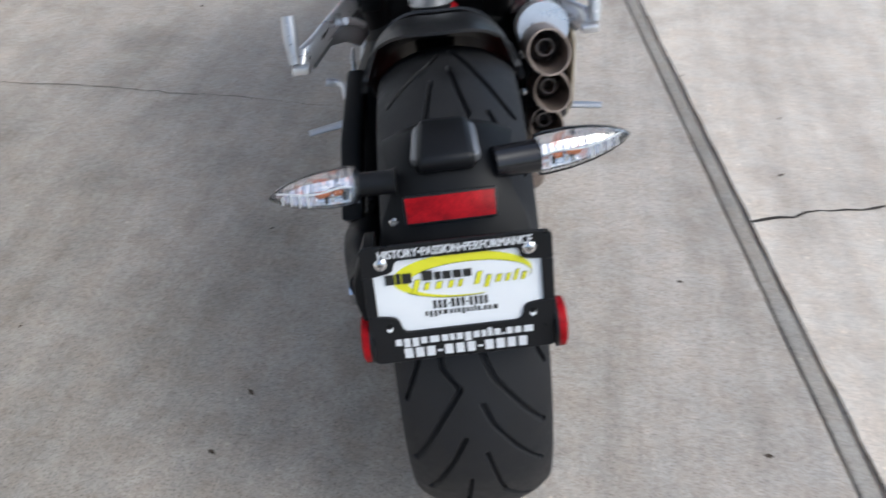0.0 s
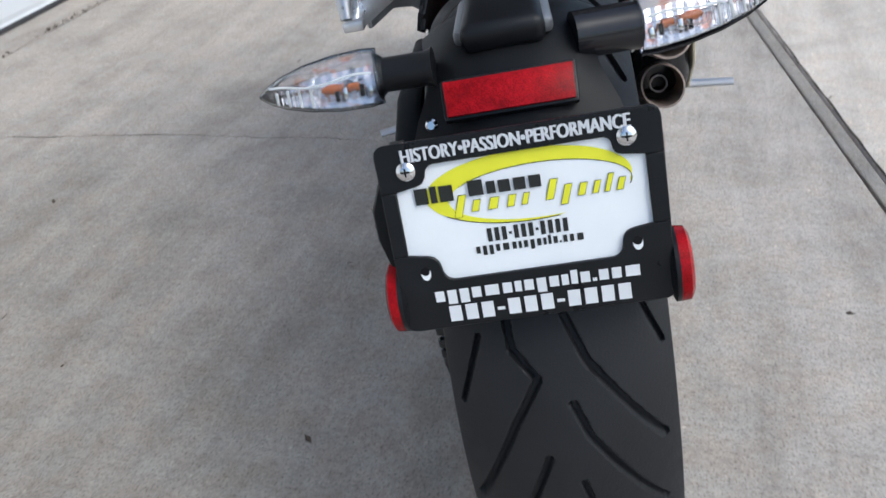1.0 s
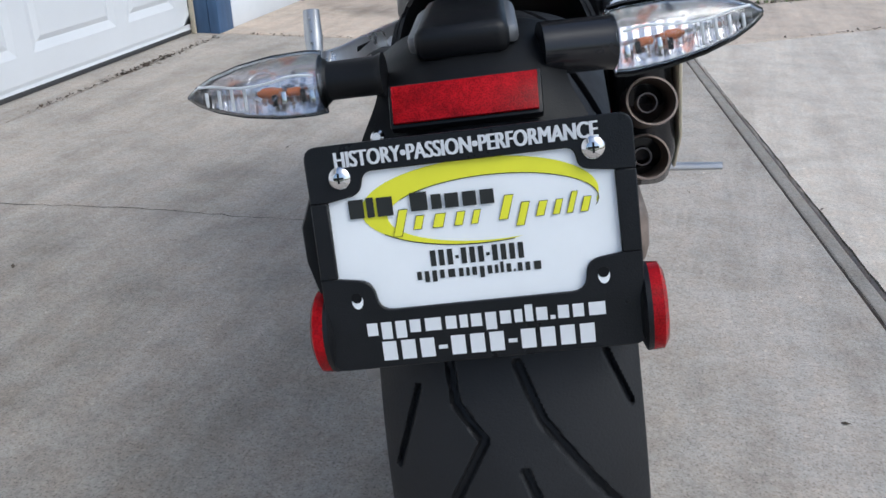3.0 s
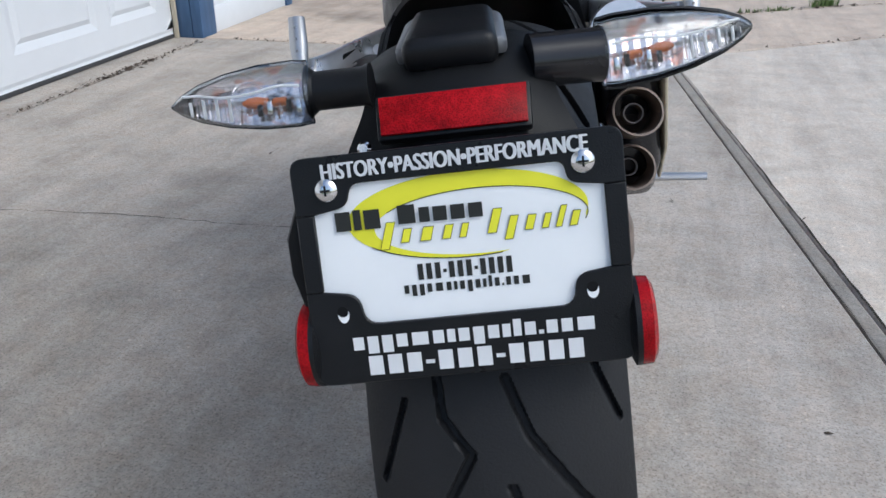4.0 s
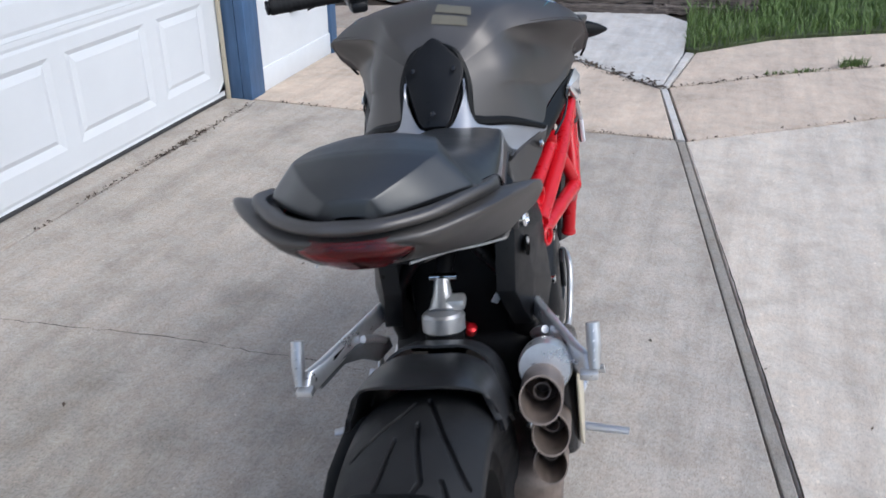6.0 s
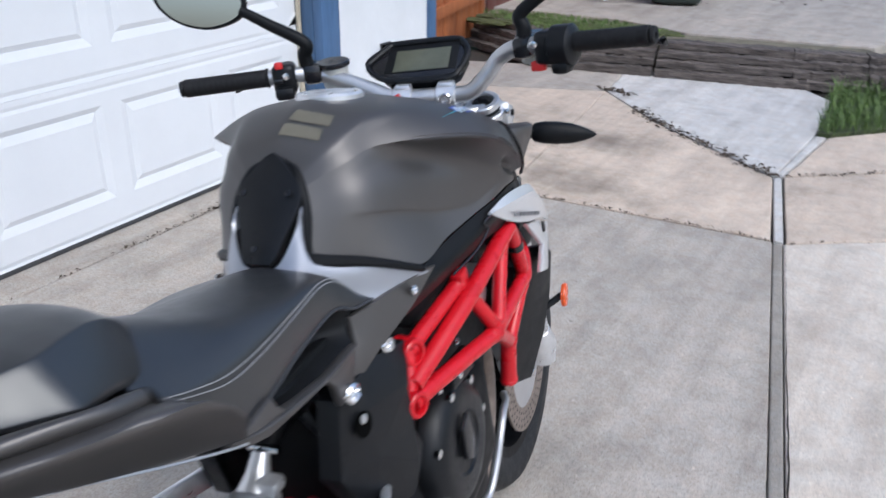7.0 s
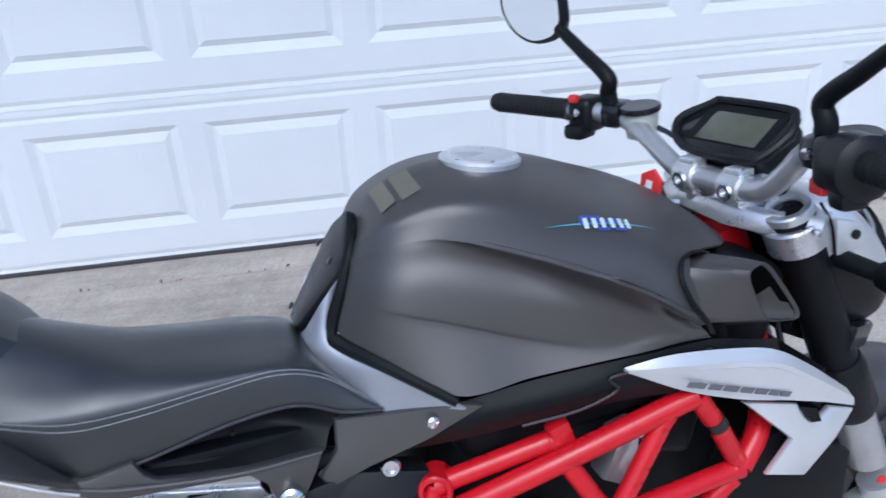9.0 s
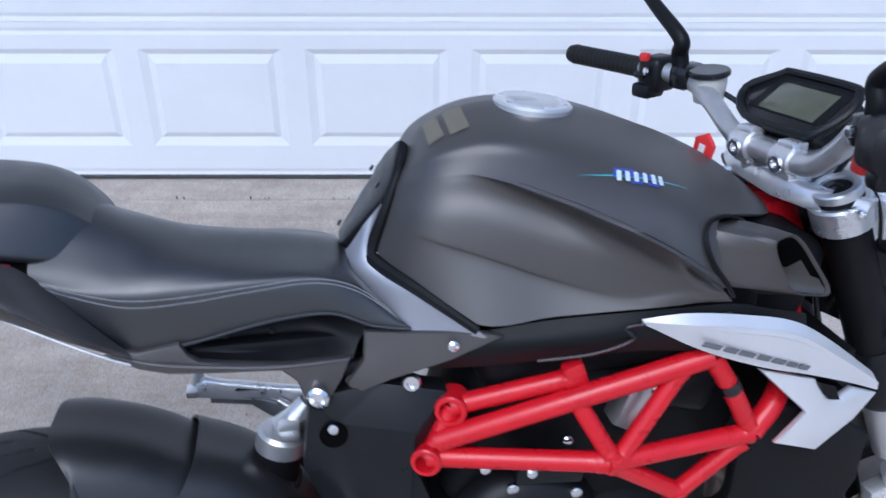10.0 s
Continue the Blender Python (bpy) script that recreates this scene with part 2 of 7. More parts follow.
LCD = mat("lcd_glass", (0.10, 0.105, 0.075), 0.10, vary=0.15, scale=20)
BULB = mat("amber_bulb", (0.50, 0.15, 0.06), 0.2, vary=0.05, scale=50)


def clear(name, tint, rough, trans=1.0):
    m, n, l, b = nodes_of(name, tint, rough)
    b.inputs["Transmission Weight"].default_value = trans
    b.inputs["IOR"].default_value = 1.45
    tc = n.new("ShaderNodeTexCoord")
    k = noise_node(n, l, 160, 2, 0.5, tc.outputs["Object"])
    bump_node(n, l, b, k.outputs["Fac"], 0.06, 0.001)
    return m


CLOUDY = mat("cloudy_reservoir_plastic", (0.52, 0.52, 0.48), 0.35, vary=0.12, scale=40)
CLEAR = clear("clear_lens_plastic", (0.95, 0.96, 0.97), 0.06)
RED_LENS = clear("red_tail_lens", (0.62, 0.03, 0.045), 0.06, 0.95)


def mirror_glass():
    m, n, l, b = nodes_of("mirror_glass", (0.86, 0.87, 0.88), 0.03, 1.0)
    tc = n.new("ShaderNodeTexCoord")
    k = noise_node(n, l, 12, 3, 0.5, tc.outputs["Object"])
    r = ramp_node(n, l, k.outputs["Fac"], [(0.3, (0.03, 0.03, 0.03)), (0.8, (0.09, 0.09, 0.09))])
    l.new(r.outputs["Color"], b.inputs["Roughness"])
    return m


MIRROR = mirror_glass()


def prism_red():
    m, n, l, b = nodes_of("red_prismatic_reflector", (0.30, 0.008, 0.012), 0.2)
    tc = n.new("ShaderNodeTexCoord")
    v = n.new("ShaderNodeTexVoronoi")
    v.inputs["Scale"].default_value = 900
    l.new(tc.outputs["Object"], v.inputs["Vector"])
    r = ramp_node(n, l, v.outputs["Distance"], [(0.0, (0.14, 0.002, 0.004)), (0.7, (0.40, 0.005, 0.010))])
    cl = noise_node(n, l, 60, 4, 0.6, tc.outputs["Object"])
    rc = ramp_node(n, l, cl.outputs["Fac"], [(0.35, (0.55, 0.55, 0.55)), (0.65, (1.15, 1.15, 1.15))])
    l.new(mix_node(n, l, "MULTIPLY", 0.9, r.outputs["Color"], rc.outputs["Color"]), b.inputs["Base Color"])
    bump_node(n, l, b, v.outputs["Distance"], 0.15, 0.001)
    b.inputs["Specular IOR Level"].default_value = 0.12
    b.inputs["Coat Weight"].default_value = 0.04
    return m


PRISM = prism_red()


def faceted():
    """Moulded reflector: upright ribs crossed by a few long steps, dark and amber reflections painted in by noise."""
    m, n, l, b = nodes_of("ribbed_chrome_bowl", (0.62, 0.62, 0.64), 0.16, 0.85)
    tc = n.new("ShaderNodeTexCoord")
    w = n.new("ShaderNodeTexWave")
    w.wave_type, w.bands_direction, w.wave_profile = "BANDS", "X", "TRI"
    w.inputs["Scale"].default_value = 40
    w.inputs["Distortion"].default_value = 0.6
    l.new(tc.outputs["Object"], w.inputs["Vector"])
    bump_node(n, l, b, w.outputs["Fac"], 0.10, 0.006)
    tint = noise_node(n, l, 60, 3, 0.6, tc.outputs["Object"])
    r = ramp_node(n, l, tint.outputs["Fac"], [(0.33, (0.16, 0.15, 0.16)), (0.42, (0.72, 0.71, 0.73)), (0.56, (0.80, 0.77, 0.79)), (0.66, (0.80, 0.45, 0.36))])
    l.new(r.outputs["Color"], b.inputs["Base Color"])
    return m


FACET = faceted()


# ---------------------------------------------------------------- mesh helpers
def finish(name, me, material, parent, label="", smooth=True, angle=38):
    me.materials.append(material)
    if smooth:
        me.polygons.foreach_set("use_smooth", [True] * len(me.polygons))
        me.set_sharp_from_angle(angle=radians(angle))
    ob = new(name, me)
    if parent is not None:
        ob.parent = parent
    if label:
        tagged(ob, label)
    return ob


def part(name, bm, material, parent, label="", smooth=True, angle=38):
    bmesh.ops.recalc_face_normals(bm, faces=bm.faces)
    me = bpy.data.meshes.new(name)
    bm.to_mesh(me)
    bm.free()
    return finish(name, me, material, parent, label, smooth, angle)


def bm_box(c, size, bevel=0.0, rot=None, seg=2, bm=None):
    bm = bm or bmesh.new()
    got = bmesh.ops.create_cube(bm, size=1)["verts"]
    m = Matrix.Translation(c) @ (rot.to_4x4() if rot else Matrix()) @ Matrix.Diagonal((*size, 1))
    bmesh.ops.transform(bm, matrix=m, verts=got)
    if bevel:
        es = {e for v in got for e in v.link_edges}
        bmesh.ops.bevel(bm, geom=list(es), offset=bevel, segments=seg, profile=0.5, affect="EDGES")
    return bm


def smooth_path(pts, per=6):
    """A Catmull-Rom curve through the points."""
    p = [Vector(q) for q in pts]
    if len(p) < 3:
        return p
    p = [p[0] * 2 - p[1]] + p + [p[-1] * 2 - p[-2]]
    out = []
    for i in range(1, len(p) - 2):
        for k in range(per):
            t = k / per
            a, b, c, d = p[i - 1], p[i], p[i + 1], p[i + 2]
            out.append(0.5 * ((2 * b) + (c - a) * t + (2 * a - 5 * b + 4 * c - d) * t * t + (3 * b - a - 3 * c + d) * t ** 3))
    return out + [p[-2]]


def rings_to_bm(rings, closed=True, caps=True, bm=None):
    bm = bm or bmesh.new()
    vs = [[bm.verts.new(p) for p in r] for r in rings]
    n = len(vs[0])
    for a, b in zip(vs, vs[1:]):
        for i in range(n if closed else n - 1):
            j = (i + 1) % n
            bm.faces.new((a[i], a[j], b[j], b[i]))
    if caps and closed:
        bm.faces.new(vs[0][::-1])
        bm.faces.new(vs[-1])
    return bm


def bm_tube(pts, radius, sides=14, per=6, caps=True, curve=True, bm=None, flat=1.0):
    """A tube along a path; radius may be a list for each given point."""
    path = smooth_path(pts, per) if curve else [Vector(q) for q in pts]
    n = len(path)
    if isinstance(radius, (list, tuple)):
        k = np.linspace(0, len(radius) - 1, n)
        rad = [float(q) for q in np.interp(k, range(len(radius)), radius)]
    else:
        rad = [radius] * n
    rings, up = [], None
    for i, p in enumerate(path):
        d = (path[min(i + 1, n - 1)] - path[max(i - 1, 0)]).normalized()
        if up is None:
            up = Vector((0, 0, 1)) if abs(d.z) < 0.9 else Vector((1, 0, 0))
        s = d.cross(up).normalized()
        up = s.cross(d).normalized()
        rings.append([p + rad[i] * (math.cos(a) * s + flat * math.sin(a) * up) for a in [2 * math.pi * q / sides for q in range(sides)]])
    return rings_to_bm(rings, True, caps, bm)


def bm_lathe(profile, origin, axis, sides=32, bm=None, caps=True):
    """Profile of (along, radius) turned about axis through origin."""
    axis = Vector(axis).normalized()
    s = axis.orthogonal().normalized()
    u = axis.cross(s)
    o = Vector(origin)
    rings = [[o + axis * h + r * (math.cos(a) * s + math.sin(a) * u) for a in [2 * math.pi * k / sides for k in range(sides)]] for h, r in profile]
    return rings_to_bm(rings, True, caps, bm)


def bm_slab(outline, thick, bevel=0.0, bm=None, seg=2):
    """A closed 3D outline (nearly flat) thickened along the vector thick, with rounded rims."""
    bm = bm or bmesh.new()
    v1 = [bm.verts.new(p) for p in outline]
    f = bm.faces.new(v1)
    r = bmesh.ops.extrude_face_region(bm, geom=[f])
    moved = [g for g in r["geom"] if isinstance(g, bmesh.types.BMVert)]
    bmesh.ops.translate(bm, vec=Vector(thick), verts=moved)
    bmesh.ops.recalc_face_normals(bm, faces=bm.faces)
    if bevel:
        caps_ = [fc for fc in bm.faces if len(fc.verts) == len(outline)]
        es = {e for fc in caps_ for e in fc.edges}
        bmesh.ops.bevel(bm, geom=list(es), offset=bevel, segments=seg, profile=0.5, affect="EDGES")
    big = [fc for fc in bm.faces if len(fc.verts) > 4]
    bmesh.ops.triangulate(bm, faces=big)
    return bm


def surface(lines, nu=6, nv=5, thick=0.0, bm=None, mirror=False):
    """A smooth sheet through lines of control points (each line from back to front), thickened inwards if asked."""
    rows = [smooth_path(l, nu) for l in lines]
    cols = [smooth_path([r[i] for r in rows], nv) for i in range(len(rows[0]))]
    return rings_to_bm(cols, closed=False, caps=False, bm=bm)


def flip_x(bm):
    bmesh.ops.transform(bm, matrix=Matrix.Diagonal((-1, 1, 1, 1)), verts=bm.verts)
    bmesh.ops.reverse_faces(bm, faces=bm.faces)
    return bm


def thicken(bm, t):
    """Gives an open sheet a second skin inwards and closes its rim."""
    bmesh.ops.recalc_face_normals(bm, faces=bm.faces)
    bm.normal_update()
    faces, verts = bm.faces[:], bm.verts[:]
    rim = [(e.verts[0], e.verts[1]) for e in bm.edges if len(e.link_faces) == 1]
    twin = {v: bm.verts.new(v.co - v.normal * t) for v in verts}
    for f in faces:
        bm.faces.new([twin[v] for v in reversed(f.verts)])
    for a, b in rim:
        bm.faces.new((a, b, twin[b], twin[a]))
    return bm


def thing(name, label, category, m=None, group="", kind=""):
    e = new(name)
    e.empty_display_size = 0.1
    if m is not None:
        e.matrix_world = m
    return tagged(e, label, category, group, kind)


def slab_xy(poly, top, depth, gap=0.004, bevel=0.006):
    """A flat slab over a polygon in plan, drawn in by gap, with worn rims."""
    p = [Vector((x, y, 0)) for x, y in poly]
    c = sum(p, Vector()) / len(p)
    if sum((a.x * b.y - b.x * a.y) for a, b in zip(p, p[1:] + p[:1])) < 0:
        p.reverse()
    inner = []
    for i, q in enumerate(p):
        a, b = (q - p[i - 1]).normalized(), (p[(i + 1) % len(p)] - q).normalized()
        n1, n2 = Vector((-a.y, a.x, 0)), Vector((-b.y, b.x, 0))
        n = (n1 + n2).normalized()
        inner.append(q + n * gap / max(0.4, n.dot(n1)))
    return bm_slab([(v.x, v.y, top - depth) for v in inner], (0, 0, depth), bevel)


gm = bmesh.new()
bmesh.ops.create_grid(gm, x_segments=8, y_segments=8, size=400)
bmesh.ops.translate(gm, vec=(0, 0, -0.06), verts=gm.verts)
ground = tagged(part("ground", gm, TURF, None, smooth=False), "bare turf and soil around the driveway", "ground", kind="structure")

bm = slab_xy([(-2.6, -7), (9, -7), (9, 9), (-2.6, 9)], -0.018, 0.03, 0, 0)
joint_bed = tagged(part("joint_bed", bm, SOIL, None, smooth=False), "dark soil and dirt in the driveway joints", "soil", kind="structure")

driveway = thing("driveway", "stained grey concrete driveway slabs with dark joints", "driveway", kind="structure")


def jx(y):
    return 0.172 + 0.2137 * (3.917 - y)


def cx(y):
    return -1.852 - 0.0288 * (y - 2.7)


def dx(y):
    return -2.045 - 0.0288 * (y - 3.79)


slabs = [
    (CONCRETE, [(cx(-6), -6), (jx(-6), -6), (jx(3.955), 3.955), (-0.9, 3.875), (cx(3.82), 3.82)], "wide stained grey concrete slab under the motorcycle, shade painted in"),
    (CONCRETE, [(dx(-6) - 0.3, -6), (cx(-6), -6), (cx(3.82), 3.82), (dx(3.79) - 0.3, 3.79)], "narrow concrete sill strip before the garage door"),
    (TAN, [(dx(3.79) - 0.3, 3.8), (cx(3.82), 3.83), (-0.97, 3.875), (-1.25, 5.76), (-2.6, 5.18)], "brownish concrete slab beside the house wall"),
    (TAN, [(-0.97, 3.875), (0.155, 3.965), (0.0, 4.70), (-0.767, 5.27), (-1.25, 5.76)], "tan concrete slab with dark oil stains"),
    (CONCRETE, [(-1.25, 5.77), (-1.36, 6.42), (-2.6, 5.95), (-2.6, 5.19)], "grey concrete slab before the timber steps"),
    (PALE, [(-1.25, 5.77), (-0.767, 5.28), (0.0, 4.71), (0.04, 5.46), (0.0, 6.3), (-0.28, 6.6), (-1.36, 6.42)], "pale new concrete slab"),
    (FILLER, [(jx(-6), -6), (jx(-6) + 0.045, -6), (jx(3.95) + 0.036, 3.95), (jx(3.95), 3.95)], "grey mortar filled expansion joint strip"),
    (PALE, [(jx(3.955), 3.965), (jx(3.955) + 0.04, 3.965), (0.035, 4.73), (0.0, 4.70)], "pale narrow concrete joint strip"),
    (PALE, [(0.0, 4.72), (0.035, 4.74), (0.10, 5.5), (0.045, 5.5)], "pale narrow concrete joint strip"),
    (CONCRETE_LIGHT, [(jx(-6) + 0.046, -6), (8, -6), (8, 9.9), (1.052, 4.59), (0.633, 4.27), (jx(3.95) + 0.0375, 3.95)], "wide grey concrete slab of the neighbouring drive"),
    (TAN, [(0.212, 3.96), (0.633, 4.28), (1.052, 4.6), (8, 9.95), (8, 10.6), (1.162, 5.58), (0.664, 5.25), (0.04, 4.73)], "tan concrete band between two weedy joints"),
    (TAN, [(0.04, 4.74), (0.664, 5.26), (1.162, 5.59), (8, 10.65), (8, 11.2), (1.291, 6.47), (0.519, 5.977), (0.105, 5.5)], "tan concrete band along the grass"),
]
for material, poly, label in slabs:
    part("slab", slab_xy(poly, 0.0, 0.05, 0.0022 if material is not FILLER else 0.0005), material, driveway, label, smooth=False)


def crack(pts, width, name="crack", seed=1, wander=0.006):
    rnd = random.Random(seed)
    path = []
    for a, b in zip(pts, pts[1:]):
        n = max(2, int((Vector(b) - Vector(a)).length / 0.03))
        path += [Vector(a).lerp(Vector(b), k / n) for k in range(n)]
    path.append(Vector(pts[-1]))
    bm = bmesh.new()
    pairs = []
    for i, p in enumerate(path):
        d = (path[min(i + 1, len(path) - 1)] - path[max(i - 1, 0)]).normalized()
        nrm = Vector((-d.y, d.x))
        q = p + nrm * rnd.uniform(-wander, wander)
        w = width * rnd.uniform(0.35, 1.2) * min(1, 3 * (1 - i / len(path)) + 0.1)
        pairs.append((bm.verts.new((q.x - nrm.x * w, q.y - nrm.y * w, 0.0012)), bm.verts.new((q.x + nrm.x * w, q.y + nrm.y * w, 0.0012))))
    for (a, b), (c, d) in zip(pairs, pairs[1:]):
        bm.faces.new((a, b, d, c))
    return part(name, bm, SOIL, driveway, "dark hairline crack in the concrete", smooth=False)


crack([(-1.80, 1.74), (-1.33, 1.815), (-1.05, 1.867), (-0.53, 1.915), (-0.2, 1.93)], 0.0013, seed=3)
# broken edges along the filled joint
for sd, off in ((11, 0.046), (12, -0.001)):
    rr = random.Random(sd)
    crack([(jx(y) + off + rr.uniform(-0.002, 0.002), y) for y in [-1 + 0.1 * k for k in range(50)]], 0.0026 if off > 0 else 0.0013, seed=sd, wander=0.0015)
crack([(jx(1.665) + 0.05, 1.665), (0.858, 1.735), (1.02, 1.79), (1.5, 1.90), (2.2, 2.02)], 0.0042, seed=5)


# dead leaves and weeds caught in the joints
def litter(name, pts, spread, count, size, material, label, seed, height=0.004):
    rnd = random.Random(seed)
    bm = bmesh.new()
    for _ in range(count):
        k = rnd.random() * (len(pts) - 1)
        a, b = Vector(pts[int(k)]), Vector(pts[int(k) + 1])
        p = a.lerp(b, k - int(k)) + Vector((rnd.gauss(0, spread), rnd.gauss(0, spread)))
        s = size * rnd.uniform(0.5, 1.5)
        ang = rnd.uniform(0, 6.28)
        d, e = Vector((math.cos(ang), math.sin(ang), rnd.uniform(-0.3, 0.5))), Vector((-math.sin(ang), math.cos(ang), rnd.uniform(-0.3, 0.5)))
        o = Vector((p.x, p.y, height * rnd.uniform(0.3, 1.6)))
        vs = [bm.verts.new(o + d * s), bm.verts.new(o + e * s * 0.4 + Vector((0, 0, s * 0.2))), bm.verts.new(o - d * s), bm.verts.new(o - e * s * 0.4)]
        bm.faces.new(vs)
    return tagged(part(name, bm, material, None, smooth=False), label, "leaf litter", kind="stuff")


DEAD = mat("dead_leaf", (0.075, 0.055, 0.04), 0.9, vary=0.4, scale=30)
litter("leaf_litter", [(cx(2.55), 2.55), (cx(3.75), 3.75)], 0.010, 150, 0.008, DEAD, "dark dead leaves caught in the sill joint", 4)
litter("leaf_litter", [(cx(3.0), 3.0), (cx(3.4), 3.4)], 0.012, 110, 0.009, DEAD, "clump of dark dead leaves along the sill joint", 8)
litter("leaf_litter", [(cx(-1), -1), (cx(3.7), 3.7)], 0.006, 120, 0.007, DEAD, "scattered dead leaf bits along the sill joint", 9)
litter("leaf_litter", [(-0.95, 5.47), (-0.72, 5.25), (-0.35, 4.97), (0.0, 4.71)], 0.028, 420, 0.013, DEAD, "dark dead leaves caught along the pale slab", 11)
litter("leaf_litter", [(-0.95, 3.88), (0.15, 3.96)], 0.009, 120, 0.008, DEAD, "dead leaf bits in the cross joint", 12)
litter("leaf_litter", [(-1.75, 3.83), (-0.97, 3.87)], 0.008, 60, 0.008, DEAD, "dead leaf bits in the cross joint", 13)
litter("leaf_litter", [(0.05, 4.74), (0.664, 5.255), (1.3, 5.68), (2.6, 6.6)], 0.014, 200, 0.012, DEAD, "dark leaf bits in the joint by the tan slabs", 14)
litter("leaf_litter", [(0.22, 3.96), (1.05, 4.6), (2.5, 5.7)], 0.008, 80, 0.009, DEAD, "dark leaf bits in the slab joint", 15)
litter("leaf_litter", [(-1.5, 0.6), (0.0, 1.4), (1.4, 3.0)], 0.8, 34, 0.008, DEAD, "few scattered leaf bits on the concrete", 16, 0.002)
litter("leaf_litter", [(-1.26, 5.8), (-1.1, 5.75)], 0.03, 50, 0.02, DEAD, "small heap of dead leaves at a slab corner", 17)


def grass_patch(name, poly, count, h, label, seed, z=0.0):
    rnd = random.Random(seed)
    xs, ys = [p[0] for p in poly], [p[1] for p in poly]
    verts, faces = [], []

    def inside(x, y):
        c = False
        for (x1, y1), (x2, y2) in zip(poly, poly[1:] + poly[:1]):
            if (y1 > y) != (y2 > y) and x < (x2 - x1) * (y - y1) / (y2 - y1) + x1:
                c = not c
        return c

    while len(faces) < count * 2:
        x, y = rnd.uniform(min(xs), max(xs)), rnd.uniform(min(ys), max(ys))
        if not inside(x, y):
            continue
        a, hh, w = rnd.uniform(0, 6.28), h * rnd.uniform(0.5, 1.5), rnd.uniform(0.002, 0.004)
        lx, ly = math.cos(a) * hh * rnd.uniform(0.2, 0.9), math.sin(a) * hh * rnd.uniform(0.2, 0.9)
        px, py = -math.sin(a) * w, math.cos(a) * w
        i = len(verts)
        verts += [(x - px, y - py, z - 0.02), (x + px, y + py, z - 0.02), (x + px + lx * 0.4, y + py + ly * 0.4, z + hh * 0.6), (x - px + lx * 0.4, y - py + ly * 0.4, z + hh * 0.6), (x + lx, y + ly, z + hh)]
        faces += [(i, i + 1, i + 2, i + 3), (i + 3, i + 2, i + 4)]
    me = bpy.data.meshes.new(name)
    me.from_pydata(verts, [], faces)
    return tagged(finish(name, me, GRASS, None, smooth=False), label, "grass", kind="stuff")


lawn_edge = [(0.05, 5.52), (0.11, 5.52), (0.52, 6.0), (1.29, 6.5), (4.6, 8.9), (4.6, 12), (-0.15, 12), (-0.2, 7.7), (-0.02, 6.4)]
bm = slab_xy(lawn_edge, 0.012, 0.05, 0, 0)
lawn = tagged(part("lawn_soil", bm, TURF, None, smooth=False), "mossy dark soil under the lawn", "soil", kind="structure")
grass_patch("grass", [(0.05, 5.50), (0.11, 5.50), (0.52, 5.98), (1.29, 6.47), (2.6, 7.4), (2.6, 9.0), (-0.12, 9.0), (-0.15, 7.7), (-0.02, 6.3)], 15000, 0.085, "unmown green lawn grass beside the drive", 21)
grass_patch("grass", [(0.9, 5.44), (1.05, 5.53), (1.02, 5.56), (0.88, 5.47)], 110, 0.04, "small weed tuft in a slab joint", 22)
grass_patch("grass", [(0.5, 5.13), (0.8, 5.34), (0.79, 5.36), (0.49, 5.15)], 60, 0.02, "tiny weeds in a slab joint", 23)

# ---------------------------------------------------------------- garage front
HOUSE = pose(-2.045, 3.79, 0, 0, 0, 1.65)
DOOR_W, SECT = 4.9, 0.575


